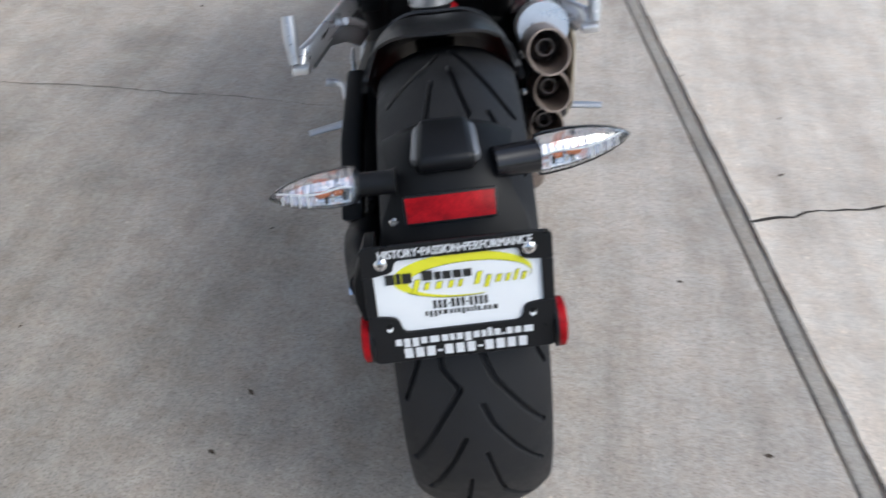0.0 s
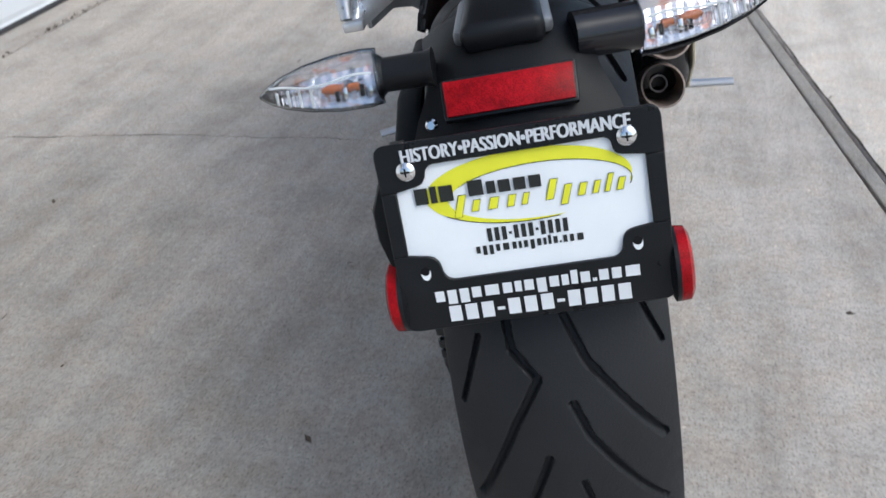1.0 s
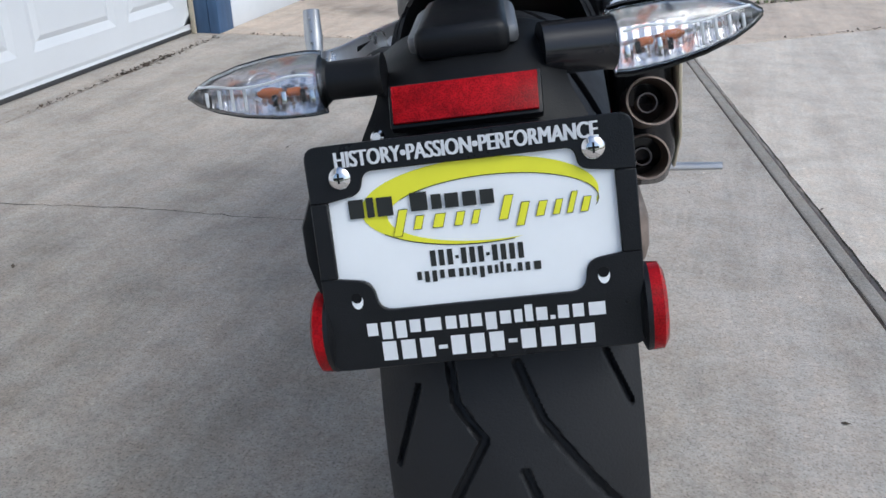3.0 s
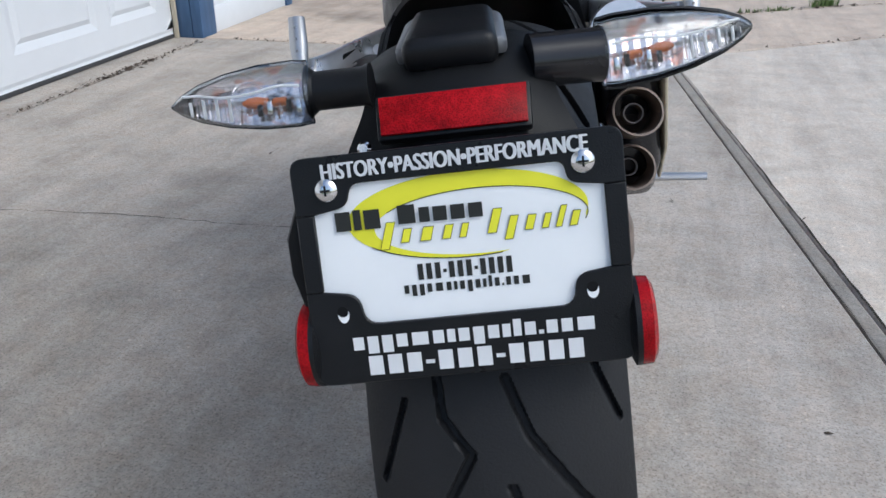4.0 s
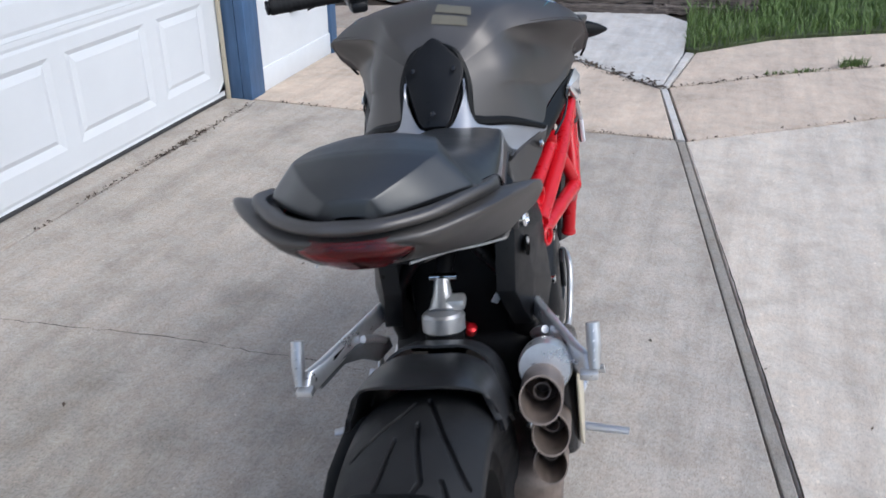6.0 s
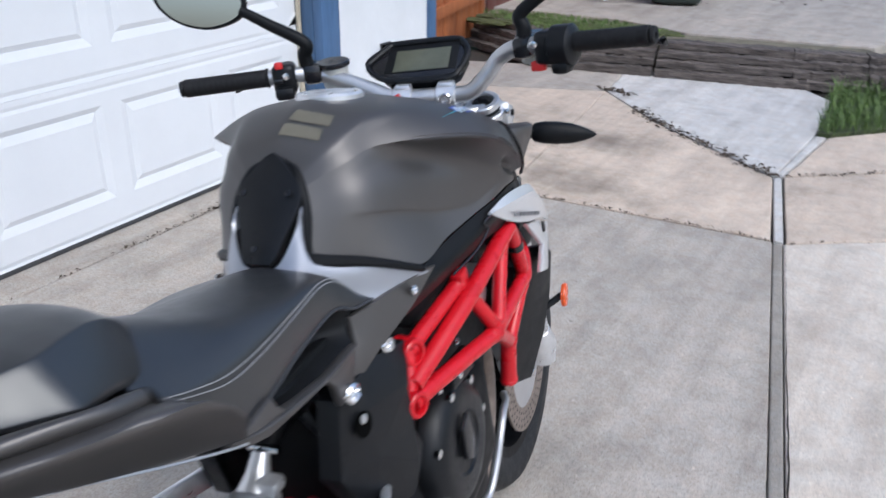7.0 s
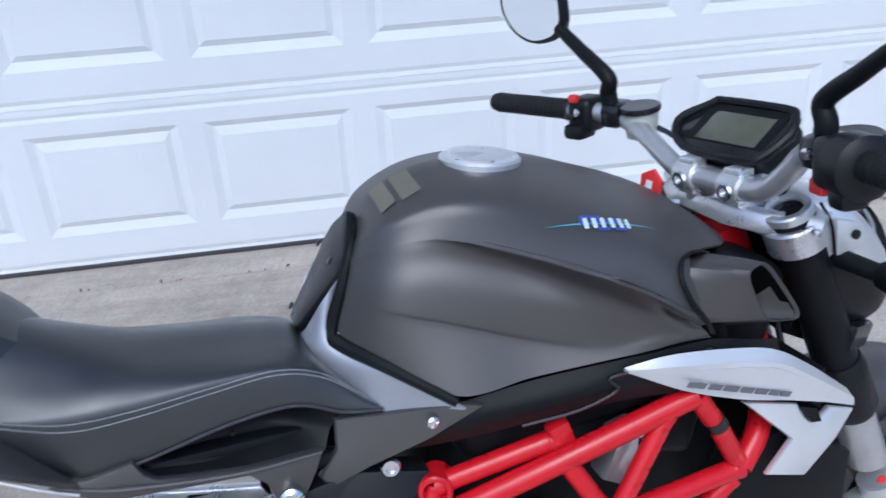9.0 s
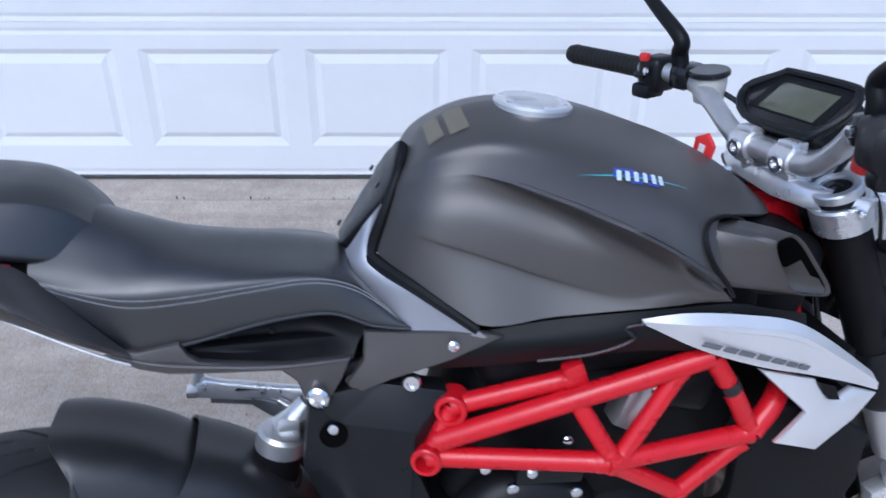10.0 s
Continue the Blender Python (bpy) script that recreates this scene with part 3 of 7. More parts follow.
def door_section(z0, parent):
    """One steel door section with its embossed panels pressed into the sheet."""
    bm = bmesh.new()
    pitch, wide = 0.573, 0.492
    starts = [(-0.545 - pitch * k - wide, -0.545 - pitch * k) for k in range(8) if -0.545 - pitch * k - wide > -DOOR_W]
    starts.insert(0, (-0.465, -0.110))
    zs = (z0 + 0.120, z0 + 0.480)
    bev, dep = 0.052, 0.0085
    top = z0 + SECT - 0.0012

    def quad(p):
        bm.faces.new([bm.verts.new(q) for q in p])

    def flat(y1, y2, za, zb, x=0.0):
        quad([(x, y1, za), (x, y2, za), (x, y2, zb), (x, y1, zb)])

    ys = sorted({-DOOR_W, 0.0, *[v for s in starts for v in s]})
    # thin pressed ribs along the meeting rails
    for y1, y2 in zip(ys, ys[1:]):
        flat(y1, y2, z0 + 0.03, zs[0])
        flat(y1, y2, zs[1], top - 0.045)
        if not any(abs(s[0] - y1) < 1e-6 for s in starts):
            flat(y1, y2, zs[0], zs[1])
    def rib(za, zb, d):
        zm = (za + zb) / 2
        quad([(0, -DOOR_W, za), (0, 0, za), (d, 0, zm), (d, -DOOR_W, zm)])
        quad([(d, -DOOR_W, zm), (d, 0, zm), (0, 0, zb), (0, -DOOR_W, zb)])
    rib(z0, z0 + 0.03, -0.0035)
    rib(top - 0.045, top - 0.02, -0.003)
    quad([(0, -DOOR_W, top - 0.02), (0, 0, top - 0.02), (0, 0, top), (0, -DOOR_W, top)])
    quad([(0, -DOOR_W, top), (0, 0, top), (-0.03, 0, top), (-0.03, -DOOR_W, top)])
    quad([(-0.03, -DOOR_W, z0), (-0.03, 0, z0), (0, 0, z0), (0, -DOOR_W, z0)])
    for y1, y2 in starts:
        o = [(0, y1, zs[0]), (0, y2, zs[0]), (0, y2, zs[1]), (0, y1, zs[1])]
        g, gz = 0.030, 0.020
        m = [(-dep, y1 + g, zs[0] + gz + 0.012), (-dep, y2 - g, zs[0] + gz + 0.012), (-dep, y2 - g, zs[1] - gz), (-dep, y1 + g, zs[1] - gz)]
        i = [(-0.001, y1 + bev, zs[0] + bev), (-0.001, y2 - bev, zs[0] + bev), (-0.001, y2 - bev, zs[1] - bev), (-0.001, y1 + bev, zs[1] - bev)]
        for r1, r2 in ((o, m), (m, i)):
            for q in range(4):
                w = (q + 1) % 4
                quad([r1[q], r1[w], r2[w], r2[q]])
        quad(i)
    bmesh.ops.remove_doubles(bm, verts=bm.verts, dist=1e-5)
    return part("section", bm, DOOR_WHITE, parent, angle=12)


garage_door = thing("door_1", "closed white steel sectional garage door with raised panels", "garage door", HOUSE, kind="structure")
for i in range(4):
    door_section(0.014 + SECT * i, garage_door)
part("bottom_seal", bm_box((-0.012, -DOOR_W / 2, 0.009), (0.03, DOOR_W, 0.018), 0.004), SEAL, garage_door, "dark rubber seal along the door foot")
part("backing", bm_box((-0.06, -DOOR_W / 2, 1.15), (0.05, DOOR_W, 2.3), 0), SEAL, garage_door)

WX = 0.125
trim_1 = thing("trim_1", "blue painted timber jamb beside the garage door", "door jamb", HOUSE, kind="structure")
part("face_board", bm_box((WX - 0.005, 0.078, 1.25), (0.05, 0.135, 2.5), 0.004), BLUE, trim_1)
part("reveal_board", bm_box((0.047, 0.020, 1.25), (0.09, 0.018, 2.5), 0.003), BLUE, trim_1)
part("stop_moulding", bm_box((0.016, 0.002, 1.25), (0.02, 0.014, 2.5), 0.002), CREAM, trim_1, "cream weather stop strip")
wall_e = thing("wall_east", "pale painted garage wall beside the door", "wall", HOUSE, kind="structure")
part("wall_panel", bm_box((WX - 0.10, 0.555, 1.42), (0.20, 0.82, 2.84)), WALL_WHITE, wall_e)
part("lintel", bm_box((0.02, -2.4, 2.60), (0.20, 5.1, 0.66)), WALL_WHITE, wall_e)
part("wall_panel", bm_box((0.02, -5.6, 1.42), (0.20, 1.3, 2.84)), WALL_WHITE, wall_e)
part("plinth", bm_box((WX + 0.002, 0.555, 0.06), (0.012, 0.82, 0.12), 0.003), WALL_WHITE, wall_e, "flaking pale skirting board at the wall foot")
wall_n = thing("wall_north", "pale painted side wall of the garage", "wall", HOUSE, kind="structure")
part("wall_panel", bm_box((-2.1, 0.985, 1.42), (4.3, 0.03, 2.84)), WALL_WHITE, wall_n)
trim_2 = thing("trim_2", "blue painted corner board of the garage", "corner board", HOUSE, kind="structure")
part("face_board", bm_box((WX + 0.006, 0.995, 1.42), (0.03, 0.07, 2.84), 0.003), BLUE, trim_2)
part("side_board", bm_box((WX - 0.04, 1.012, 1.42), (0.09, 0.025, 2.84), 0.003), BLUE, trim_2)
# out of view; the overhang is added to keep sky light off the house side
roof = thing("roof", "unseen flat garage roof, eave added to shade door and drive", "roof", HOUSE, kind="structure")
part("roof_deck", bm_box((-1.85, -2.6, 2.96), (5.5, 7.4, 0.16), 0.01), WALL_WHITE, roof)

outlet = thing("outdoor_socket", "small metal outdoor socket box on the pale wall", "socket", HOUSE @ pose(WX, 0.545, 0.395))
part("box", bm_box((0.012, 0, 0), (0.024, 0.085, 0.115), 0.005), SOCKET, outlet, "dark metal box")
part("cover", bm_box((0.027, 0, 0), (0.008, 0.040, 0.052), 0.003), CREAM, outlet, "cream cover flap")
part("gasket", bm_box((0.006, 0, 0), (0.012, 0.088, 0.128), 0.003), SEAL, outlet)

# ---------------------------------------------------------------- fence, timber steps and yard behind
fence = thing("fence", "orange stained plank fence gate beside the garage", "fence", HOUSE @ pose(-0.40, 1.75, 0, 0, 0, 11))
for i in range(9):
    part("plank", bm_box((0.0 + 0.004 * (i % 2), 0.07 + i * 0.142, 0.95), (0.02, 0.135, 1.78 + 0.02 * (i % 3)), 0.004), FENCE, fence)
for z in (0.35, 0.95, 1.55):
    part("rail", bm_box((0.026, 0.62, z), (0.035, 1.26, 0.085), 0.005), FENCE, fence)
part("post", bm_box((-0.01, 1.32, 1.0), (0.09, 0.09, 2.0), 0.006), FENCE, fence)
fence2 = thing("maroon_fence", "maroon painted board fence behind the timber steps", "fence", HOUSE @ pose(-0.62, 3.1, 0, 0, 0, 6))
for i in range(12):
    part("board", bm_box((0.0, 0.11 + i * 0.2, 0.95), (0.02, 0.194, 1.9), 0.003), MAROON, fence2)

steps = thing("timber_steps", "weathered mossy railway sleeper steps up to the yard", "garden steps")


def sleeper(a, b, z, h, w, seed):
    rnd = random.Random(seed)
    a, b = Vector(a), Vector(b)
    d = (b - a)
    L = d.length
    nseg = 26
    rings = []
    s = Vector((-d.y, d.x)).normalized()
    for i in range(nseg + 1):
        p = a + d * (i / nseg)
        r = []
        for u, v in ((-1, 0), (-0.95, 0.9), (-0.7, 1), (0.7, 1), (0.95, 0.9), (1, 0)):
            j = rnd.uniform(-0.006, 0.006)
            q = p + s * (u * w / 2 + j)
            r.append((q.x, q.y, z + v * h + rnd.uniform(-0.008, 0.006)))
        rings.append(r)
    return rings_to_bm(rings)


base = [(-2.74, 6.60), (-1.95, 6.19), (-0.29, 6.55), (0.40, 6.74)]
for k, (off, z, h) in enumerate(((0.0, 0.0, 0.055), (0.05, 0.058, 0.05), (0.10, 0.112, 0.045), (0.17, 0.160, 0.045))):
    for i, (a, b) in enumerate(zip(base, base[1:])):
        a, b = Vector(a), Vector(b)
        n = Vector((-(b - a).y, (b - a).x)).normalized()
        cut_at = 0.35 + 0.13 * ((k * 3 + i) % 3)
        for u, v in ((-0.01, cut_at - 0.006), (cut_at + 0.006, 1.01)):
            part("sleeper", sleeper(a.lerp(b, u) + n * off, a.lerp(b, v) + n * (off + 0.012 * (k % 2)), z, h, 0.15, 30 + 7 * k + i), TIMBER, steps, angle=25)
bm = slab_xy([(-2.72, 6.72), (-1.93, 6.33), (-0.31, 6.69), (0.2, 6.85), (-0.25, 7.45), (-0.4, 9), (-3.6, 9), (-3.2, 6.9)], 0.195, 0.20, 0, 0)
part("soil_fill", bm, MOSSY, steps, "mossy soil behind the sleepers", smooth=False)
rnd = random.Random(5)
strip = [(-2.72, 6.72), (-2.35, 6.66), (-1.95, 6.66), (-1.55, 6.74), (-1.22, 6.80)]
for i in range(34):
    t = rnd.random() * 3.99
    a, b = Vector(strip[int(t)]), Vector(strip[int(t) + 1])
    p = a.lerp(b, t - int(t)) + Vector((0, rnd.uniform(-0.26, 0.26) * (1 - 0.18 * t)))
    mm = bmesh.new()
    bmesh.ops.create_icosphere(mm, subdivisions=3, radius=1)
    for v in mm.verts:
        v.co *= 1 + 0.35 * noise.noise(v.co * 2 + Vector((i, 0, 0)))
        v.co = Vector((v.co.x * rnd.uniform(0.13, 0.14), v.co.y * 0.055, v.co.z * 0.018)) + Vector((p.x, p.y, 0.196))
    part("moss_clump", mm, MOSS, steps)
grass_patch("grass", [(-2.80, 6.85), (-2.37, 7.02), (-1.66, 7.00), (-1.2, 6.85), (-1.44, 6.56), (-1.94, 6.38), (-2.55, 6.62)], 1500, 0.018, "thin mossy grass on the sleeper terrace", 31, 0.21)
bm = slab_xy([(-2.9, 7.02), (-1.66, 7.08), (-1.1, 6.84), (0.1, 7.05), (1.6, 13), (-6, 13), (-6, 7.3)], 0.212, 0.1, 0, 0.01)
patio = tagged(part("patio", bm, CONCRETE, None, smooth=False), "worn grey concrete patio above the steps", "patio", kind="structure")
for i, (a, b) in enumerate((((-1.75, 8.0), (0.2, 9.2)), ((-0.9, 8.5), (-1.6, 12)))):
    litter("leaf_litter", [a, b], 0.012, 90, 0.015, DEAD, "dirt along a patio joint", 40 + i, 0.232)

wall_s = thing("neighbour_wall", "far pale stone and board wall behind the yard", "wall", HOUSE @ pose(-0.75, 5.35, 0, 0, 0, -62), kind="structure")
rnd = random.Random(9)
for row in range(3):
    x = -0.5 + 0.1 * (row % 2)
    while x < 1.3:
        w = rnd.uniform(0.16, 0.3)
        part("stone", bm_box((0, x + w / 2, 0.30 + row * 0.115), (0.10 + rnd.uniform(0, 0.02), w - 0.012, 0.105), 0.012), STONE, wall_s)
        x += w
part("wall_board", bm_box((-0.04, 0.4, 1.4), (0.06, 2.2, 1.5), 0.004), MAROON, wall_s)


def wheelie_bin(name, m, label):
    e = thing(name, label, "wheelie bin", m)
    rings = []
    for z, w, d in ((0.0, 0.19, 0.2), (0.02, 0.21, 0.22), (0.5, 0.245, 0.26), (0.92, 0.28, 0.31), (0.95, 0.30, 0.33), (0.99, 0.30, 0.33)):
        r = []
        for k in range(24):
            a = 2 * math.pi * k / 24
            c, s = math.cos(a), math.sin(a)
            q = 0.35
            r.append((w * math.copysign(abs(c) ** q, c), d * math.copysign(abs(s) ** q, s), z))
        rings.append(r)
    part("body", rings_to_bm(rings), BIN, e)
    part("lid", bm_box((0, 0.01, 1.02), (0.62, 0.68, 0.05), 0.02), BIN, e)
    part("handle", bm_tube([(-0.22, -0.36, 0.95), (-0.2, -0.42, 0.98), (0.2, -0.42, 0.98), (0.22, -0.36, 0.95)], 0.016), BIN, e)
    for s in (-1, 1):
        part("wheel", bm_lathe([(-0.025, 0.06), (-0.02, 0.1), (0.02, 0.1), (0.025, 0.06)], (s * 0.25, -0.26, 0.1), (1, 0, 0), 20), TYRE, e)
    return e


wheelie_bin("wheelie_bin", pose(-1.62, 8.16, 0.226, 0, 0, 200), "dark green plastic wheelie bin on the patio")
pipe = thing("hose_tap", "small white hose fitting at the stone wall", "tap", pose(-2.12, 7.82, 0.226))
part("pipe", bm_tube([(0, 0, 0), (0, 0, 0.2), (0.05, -0.03, 0.26), (0.1, -0.06, 0.2)], 0.022), PLATE_WHITE, pipe)



# ---------------------------------------------------------------- motorcycle
BIKE = pose(0.1724, 1.02, 0, 0, -7.25, 11.75)
bike = thing("motorcycle", "parked dark grey motorcycle with red trellis frame on its stand", "motorcycle", BIKE)
both = (1, -1)


def sx(pts, s):
    return [(p[0] * s, p[1], p[2]) for p in pts]


def two(name, make, material, parent=None, label=""):
    """The same part on the right and, mirrored, on the left."""
    out = []
    for s in both:
        bm = make()
        if s < 0:
            flip_x(bm)
        out.append(part(name, bm, material, parent or bike, label))
    return out


# wheels: a tyre whose grooves are cut into its tread
def tyre_mesh(name, centre, R, half, crown, grooves, dense, parent, nv=150, drop=0.62, shift=0.0):
    """dense: the arc in degrees, from the back upwards, that carries a fine mesh."""
    cy, cz = centre
    fine = np.arange(dense[0], dense[1], 0.28)
    rest = np.arange(dense[1], dense[0] + 360, 3.0)
    th = np.concatenate([fine, rest])
    v = np.linspace(-half, half, nv)
    depth = np.zeros((len(th), nv))
    arc = np.radians(1) * R
    T, V = np.meshgrid(th, v, indexing="ij")
    for pts, w in grooves:
        for (t0, v0), (t1, v1) in zip(pts, pts[1:]):
            ax, ay, bx, by = t0 * arc, v0, t1 * arc, v1
            px, py = T * arc, V
            L2 = (bx - ax) ** 2 + (by - ay) ** 2
            k = np.clip(((px - ax) * (bx - ax) + (py - ay) * (by - ay)) / L2, 0, 1)
            d = np.hypot(px - ax - k * (bx - ax), py - ay - k * (by - ay))
            depth = np.maximum(depth, 0.0070 * np.clip((w - d) / (0.35 * w), 0, 1))
    depth[np.ix_(range(len(fine), len(th)), range(nv))] = 0
    r = R - crown * (1 - np.sqrt(np.clip(1 - (V / crown) ** 2, 0, 1))) * drop - depth
    a = np.radians(T)
    co = np.stack([V + shift, cy - r * np.cos(a), cz + r * np.sin(a)], -1)
    n = len(th)
    verts = [tuple(p) for p in co.reshape(-1, 3)]
    faces = []
    for i in range(n):
        j = (i + 1) % n
        for k in range(nv - 1):
            faces.append((i * nv + k, i * nv + k + 1, j * nv + k + 1, j * nv + k))
    # side walls
    m0 = len(verts)
    for i in range(n):
        aa = math.radians(th[i])
        for s in (-1, 1):
            for rr, xx in ((0.80, 0.98), (0.70, 0.78)):
                verts.append((s * half * xx + shift, cy - R * rr * math.cos(aa), cz + R * rr * math.sin(aa)))
    for i in range(n):
        j = (i + 1) % n
        A, B = m0 + 4 * i, m0 + 4 * j
        faces += [(i * nv, j * nv, B, A), (A, B, B + 1, A + 1)]
        faces += [(i * nv + nv - 1, A + 2, B + 2, j * nv + nv - 1), (A + 2, A + 3, B + 3, B + 2)]
    me = bpy.data.meshes.new(name)
    me.from_pydata(verts, [], faces)
    bm = bmesh.new()
    bm.from_mesh(me)
    bpy.data.meshes.remove(me)
    return part(name, bm, TYRE, parent, "worn black rubber tyre", angle=50)


RC, RR = (0.015, 0.325), 0.325
# tread: staggered long cuts, a kinked one on each flank and short ones at the shoulders
rear_grooves = [
    ([(29.5, -0.035), (24.8, -0.033), (20.4, -0.016), (13, -0.040), (-1.5, -0.078)], 0.0034),
    ([(29, 0.009), (22.5, 0.022), (8.3, 0.075)], 0.0034),
    ([(16.5, 0.008), (11.2, 0.018), (-4.6, 0.071)], 0.0034),
    ([(8, -0.016), (-6.4, -0.049), (-14, -0.066)], 0.0034),
    ([(3.3, 0.008), (-13, 0.026), (-24, 0.060)], 0.0030),
    ([(-6, -0.014), (-20, -0.022)], 0.0026),
    ([(29.8, 0.066), (23, 0.080)], 0.0022),
    ([(27, -0.058), (16.8, -0.078)], 0.0022),
    ([(95, 0.004), (86, 0.012), (78.2, 0.022), (73.3, 0.010), (62, 0.032)], 0.0032),
    ([(89.5, -0.019), (79, -0.027), (66, -0.044)], 0.0032),
    ([(106, 0.008), (92.6, 0.036), (82.3, 0.064), (79, 0.075)], 0.0032),
    ([(79, 0.045), (70, 0.065), (64, 0.078)], 0.0030),
    ([(104, -0.008), (98.8, -0.018), (91.8, -0.046), (86, -0.072)], 0.0028),
    ([(60, -0.014), (48, -0.05)], 0.0032),
    ([(56, 0.012), (40, 0.066)], 0.0032),
]
rear_wheel = part("rear_wheel", bm_lathe([(-0.07, 0.03), (-0.075, 0.07), (-0.03, 0.09), (-0.028, 0.19), (-0.072, 0.205), (-0.075, 0.232), (0.075, 0.232), (0.072, 0.205), (0.028, 0.19), (0.03, 0.09), (0.075, 0.07), (0.07, 0.03)], (0, *RC), (1, 0, 0), 48), DEEP, bike, "black cast rear wheel")
tyre_mesh("tyre", RC, RR, 0.088, 0.100, rear_grooves, (-42, 118), rear_wheel, shift=0.005)
FC, FR = (1.245, 0.297), 0.300
front_wheel = part("front_wheel", bm_lathe([(-0.05, 0.195), (-0.052, 0.224), (0.052, 0.224), (0.05, 0.195), (-0.05, 0.195)], (0, *FC), (1, 0, 0), 48, caps=False), DEEP, bike, "black cast front wheel")
tyre_mesh("tyre", FC, FR, 0.062, 0.075, [], (20, 21), front_wheel, nv=28, drop=0.9)
part("hub", bm_lathe([(-0.055, 0.022), (-0.055, 0.045), (-0.03, 0.05), (0.03, 0.05), (0.055, 0.045), (0.055, 0.022)], (0, *FC), (1, 0, 0), 24), DEEP, front_wheel)
for i in range(10):
    a = 2 * math.pi * i / 10
    d = Vector((0, math.cos(a), math.sin(a)))
    c = Vector((0, *FC))
    part("spoke", bm_tube([c + d * 0.04, c + d * 0.12 + d.cross(Vector((1, 0, 0))) * 0.006, c + d * 0.205], [0.014, 0.010, 0.013], 8), DEEP, front_wheel)
for s in both:
    bm = bmesh.new()
    rings = []
    for r0, x in ((0.105, 0.070), (0.158, 0.070), (0.158, 0.074), (0.105, 0.074)):
        rings.append([(s * x, FC[0] + r0 * math.cos(q), FC[1] + r0 * math.sin(q)) for q in [2 * math.pi * k / 60 for k in range(60)]])
    bm = rings_to_bm(rings + [rings[0]], caps=False)
    disc = part("brake_disc", bm, BURNT, front_wheel, "drilled dark steel brake disc")
    hb = bmesh.new()
    for k in range(40):
        for q, r0 in enumerate((0.118, 0.132, 0.147)):
            aa = 2 * math.pi * (k + 0.33 * q) / 40
            bm_lathe([(0.0, 0.0035), (0.0006, 0.0035)], (s * 0.0735, FC[0] + r0 * math.cos(aa), FC[1] + r0 * math.sin(aa)), (s, 0, 0), 8, hb)
    part("drilling", hb, DEEP, disc)
    part("carrier", bm_lathe([(0, 0.06), (0.004, 0.11), (0.006, 0.11), (0.006, 0.06)], (s * 0.066, *FC), (s, 0, 0), 30), ALU_DULL, disc)

# fork, axis from the top clamp to the axle
fork_top, fork_bot = Vector((0.104, 1.028, 0.925)), Vector((0.104, 1.268, 0.335))
fd = (fork_bot - fork_top).normalized()


def along_fork(k, x=0.104):
    p = fork_top.lerp(fork_bot, k)
    return Vector((x, p.y, p.z))


for s in both:
    X = 0.104 * s
    leg = part("fork_leg", bm_tube([along_fork(-0.02, X), along_fork(0.36, X)], [0.029, 0.029], 24, curve=False), PLASTIC_MATT, bike, "black upper fork tube")
    part("collar", bm_tube([along_fork(0.34, X), along_fork(0.36, X), along_fork(0.47, X), along_fork(0.49, X)], [0.031, 0.036, 0.036, 0.031], 24, curve=False), PLASTIC, leg, "black fork collar")
    part("slider", bm_tube([along_fork(0.48, X), along_fork(0.64, X)], 0.028, 24, curve=False), ALU_DULL, leg, "grey fork slider")
    part("clamp_ring", bm_tube([along_fork(0.62, X), along_fork(0.62, X), along_fork(0.71, X), along_fork(0.72, X)], [0.029, 0.034, 0.034, 0.029], 24, curve=False), PLASTIC_MATT, leg)
    part("red_mark", bm_lathe([(0, 0.007), (0.002, 0.006)], along_fork(0.665, X) + Vector((0.033 * s, -0.010, 0)), (s, -0.3, 0), 12), RED_PLASTIC, leg, "small red mark on the clamp ring")
    part("lower_tube", bm_tube([along_fork(0.71, X), along_fork(1.0, X)], 0.024, 24, curve=False), ALU, leg)
    foot = along_fork(1.0, X)
    part("axle_lug", bm_tube([along_fork(0.93, X), foot, foot + Vector((0, 0.0, -0.045))], [0.026, 0.034, 0.03], 20, curve=False), ALU, leg, "cast aluminium axle lug")
    part("caliper_bracket", bm_slab([(X * 1.05, 1.16, 0.47), (X * 1.05, 1.20, 0.485), (X * 1.05, 1.232, 0.44), (X * 1.05, 1.275, 0.41), (X * 1.05, 1.285, 0.36), (X * 1.05, 1.24, 0.33), (X * 1.05, 1.20, 0.35), (X * 1.05, 1.175, 0.40)], (-0.03 * s, 0, 0), 0.008), ALU, leg, "cast aluminium caliper bracket")
    cal = part("brake_caliper", bm_box((0.082 * s, 1.125, 0.385), (0.07, 0.055, 0.125), 0.016, Euler((radians(22), 0, 0)).to_matrix()), ALU, bike, "radial aluminium brake caliper")
    for k in (-1, 1):
        part("pin", bm_lathe([(0, 0.011), (0.012, 0.011), (0.016, 0.006)], (0.114 * s, 1.125 + 0.01 * k, 0.385 + 0.034 * k), (s, 0, 0), 14), CHROME, cal)
    refl = part("side_reflector", bm_lathe([(0, 0.024), (0.006, 0.026), (0.010, 0.024), (0.011, 0.0)], (0.158 * s, 1.272, 0.455), (s, 0.1, 0), 24), ORANGE, bike, "round orange fork reflector")
    part("bracket", bm_tube([(0.12 * s, 1.25, 0.43), (0.158 * s, 1.272, 0.455)], 0.008, 8, curve=False), PLASTIC, refl)
    part("brake_hose", bm_tube([(0.085 * s, 1.15, 0.42), (0.09 * s, 1.10, 0.52), (0.07 * s, 1.07, 0.68), (0.05 * s, 1.04, 0.84)], 0.0045, 8), GLOSS_BLACK, bike)

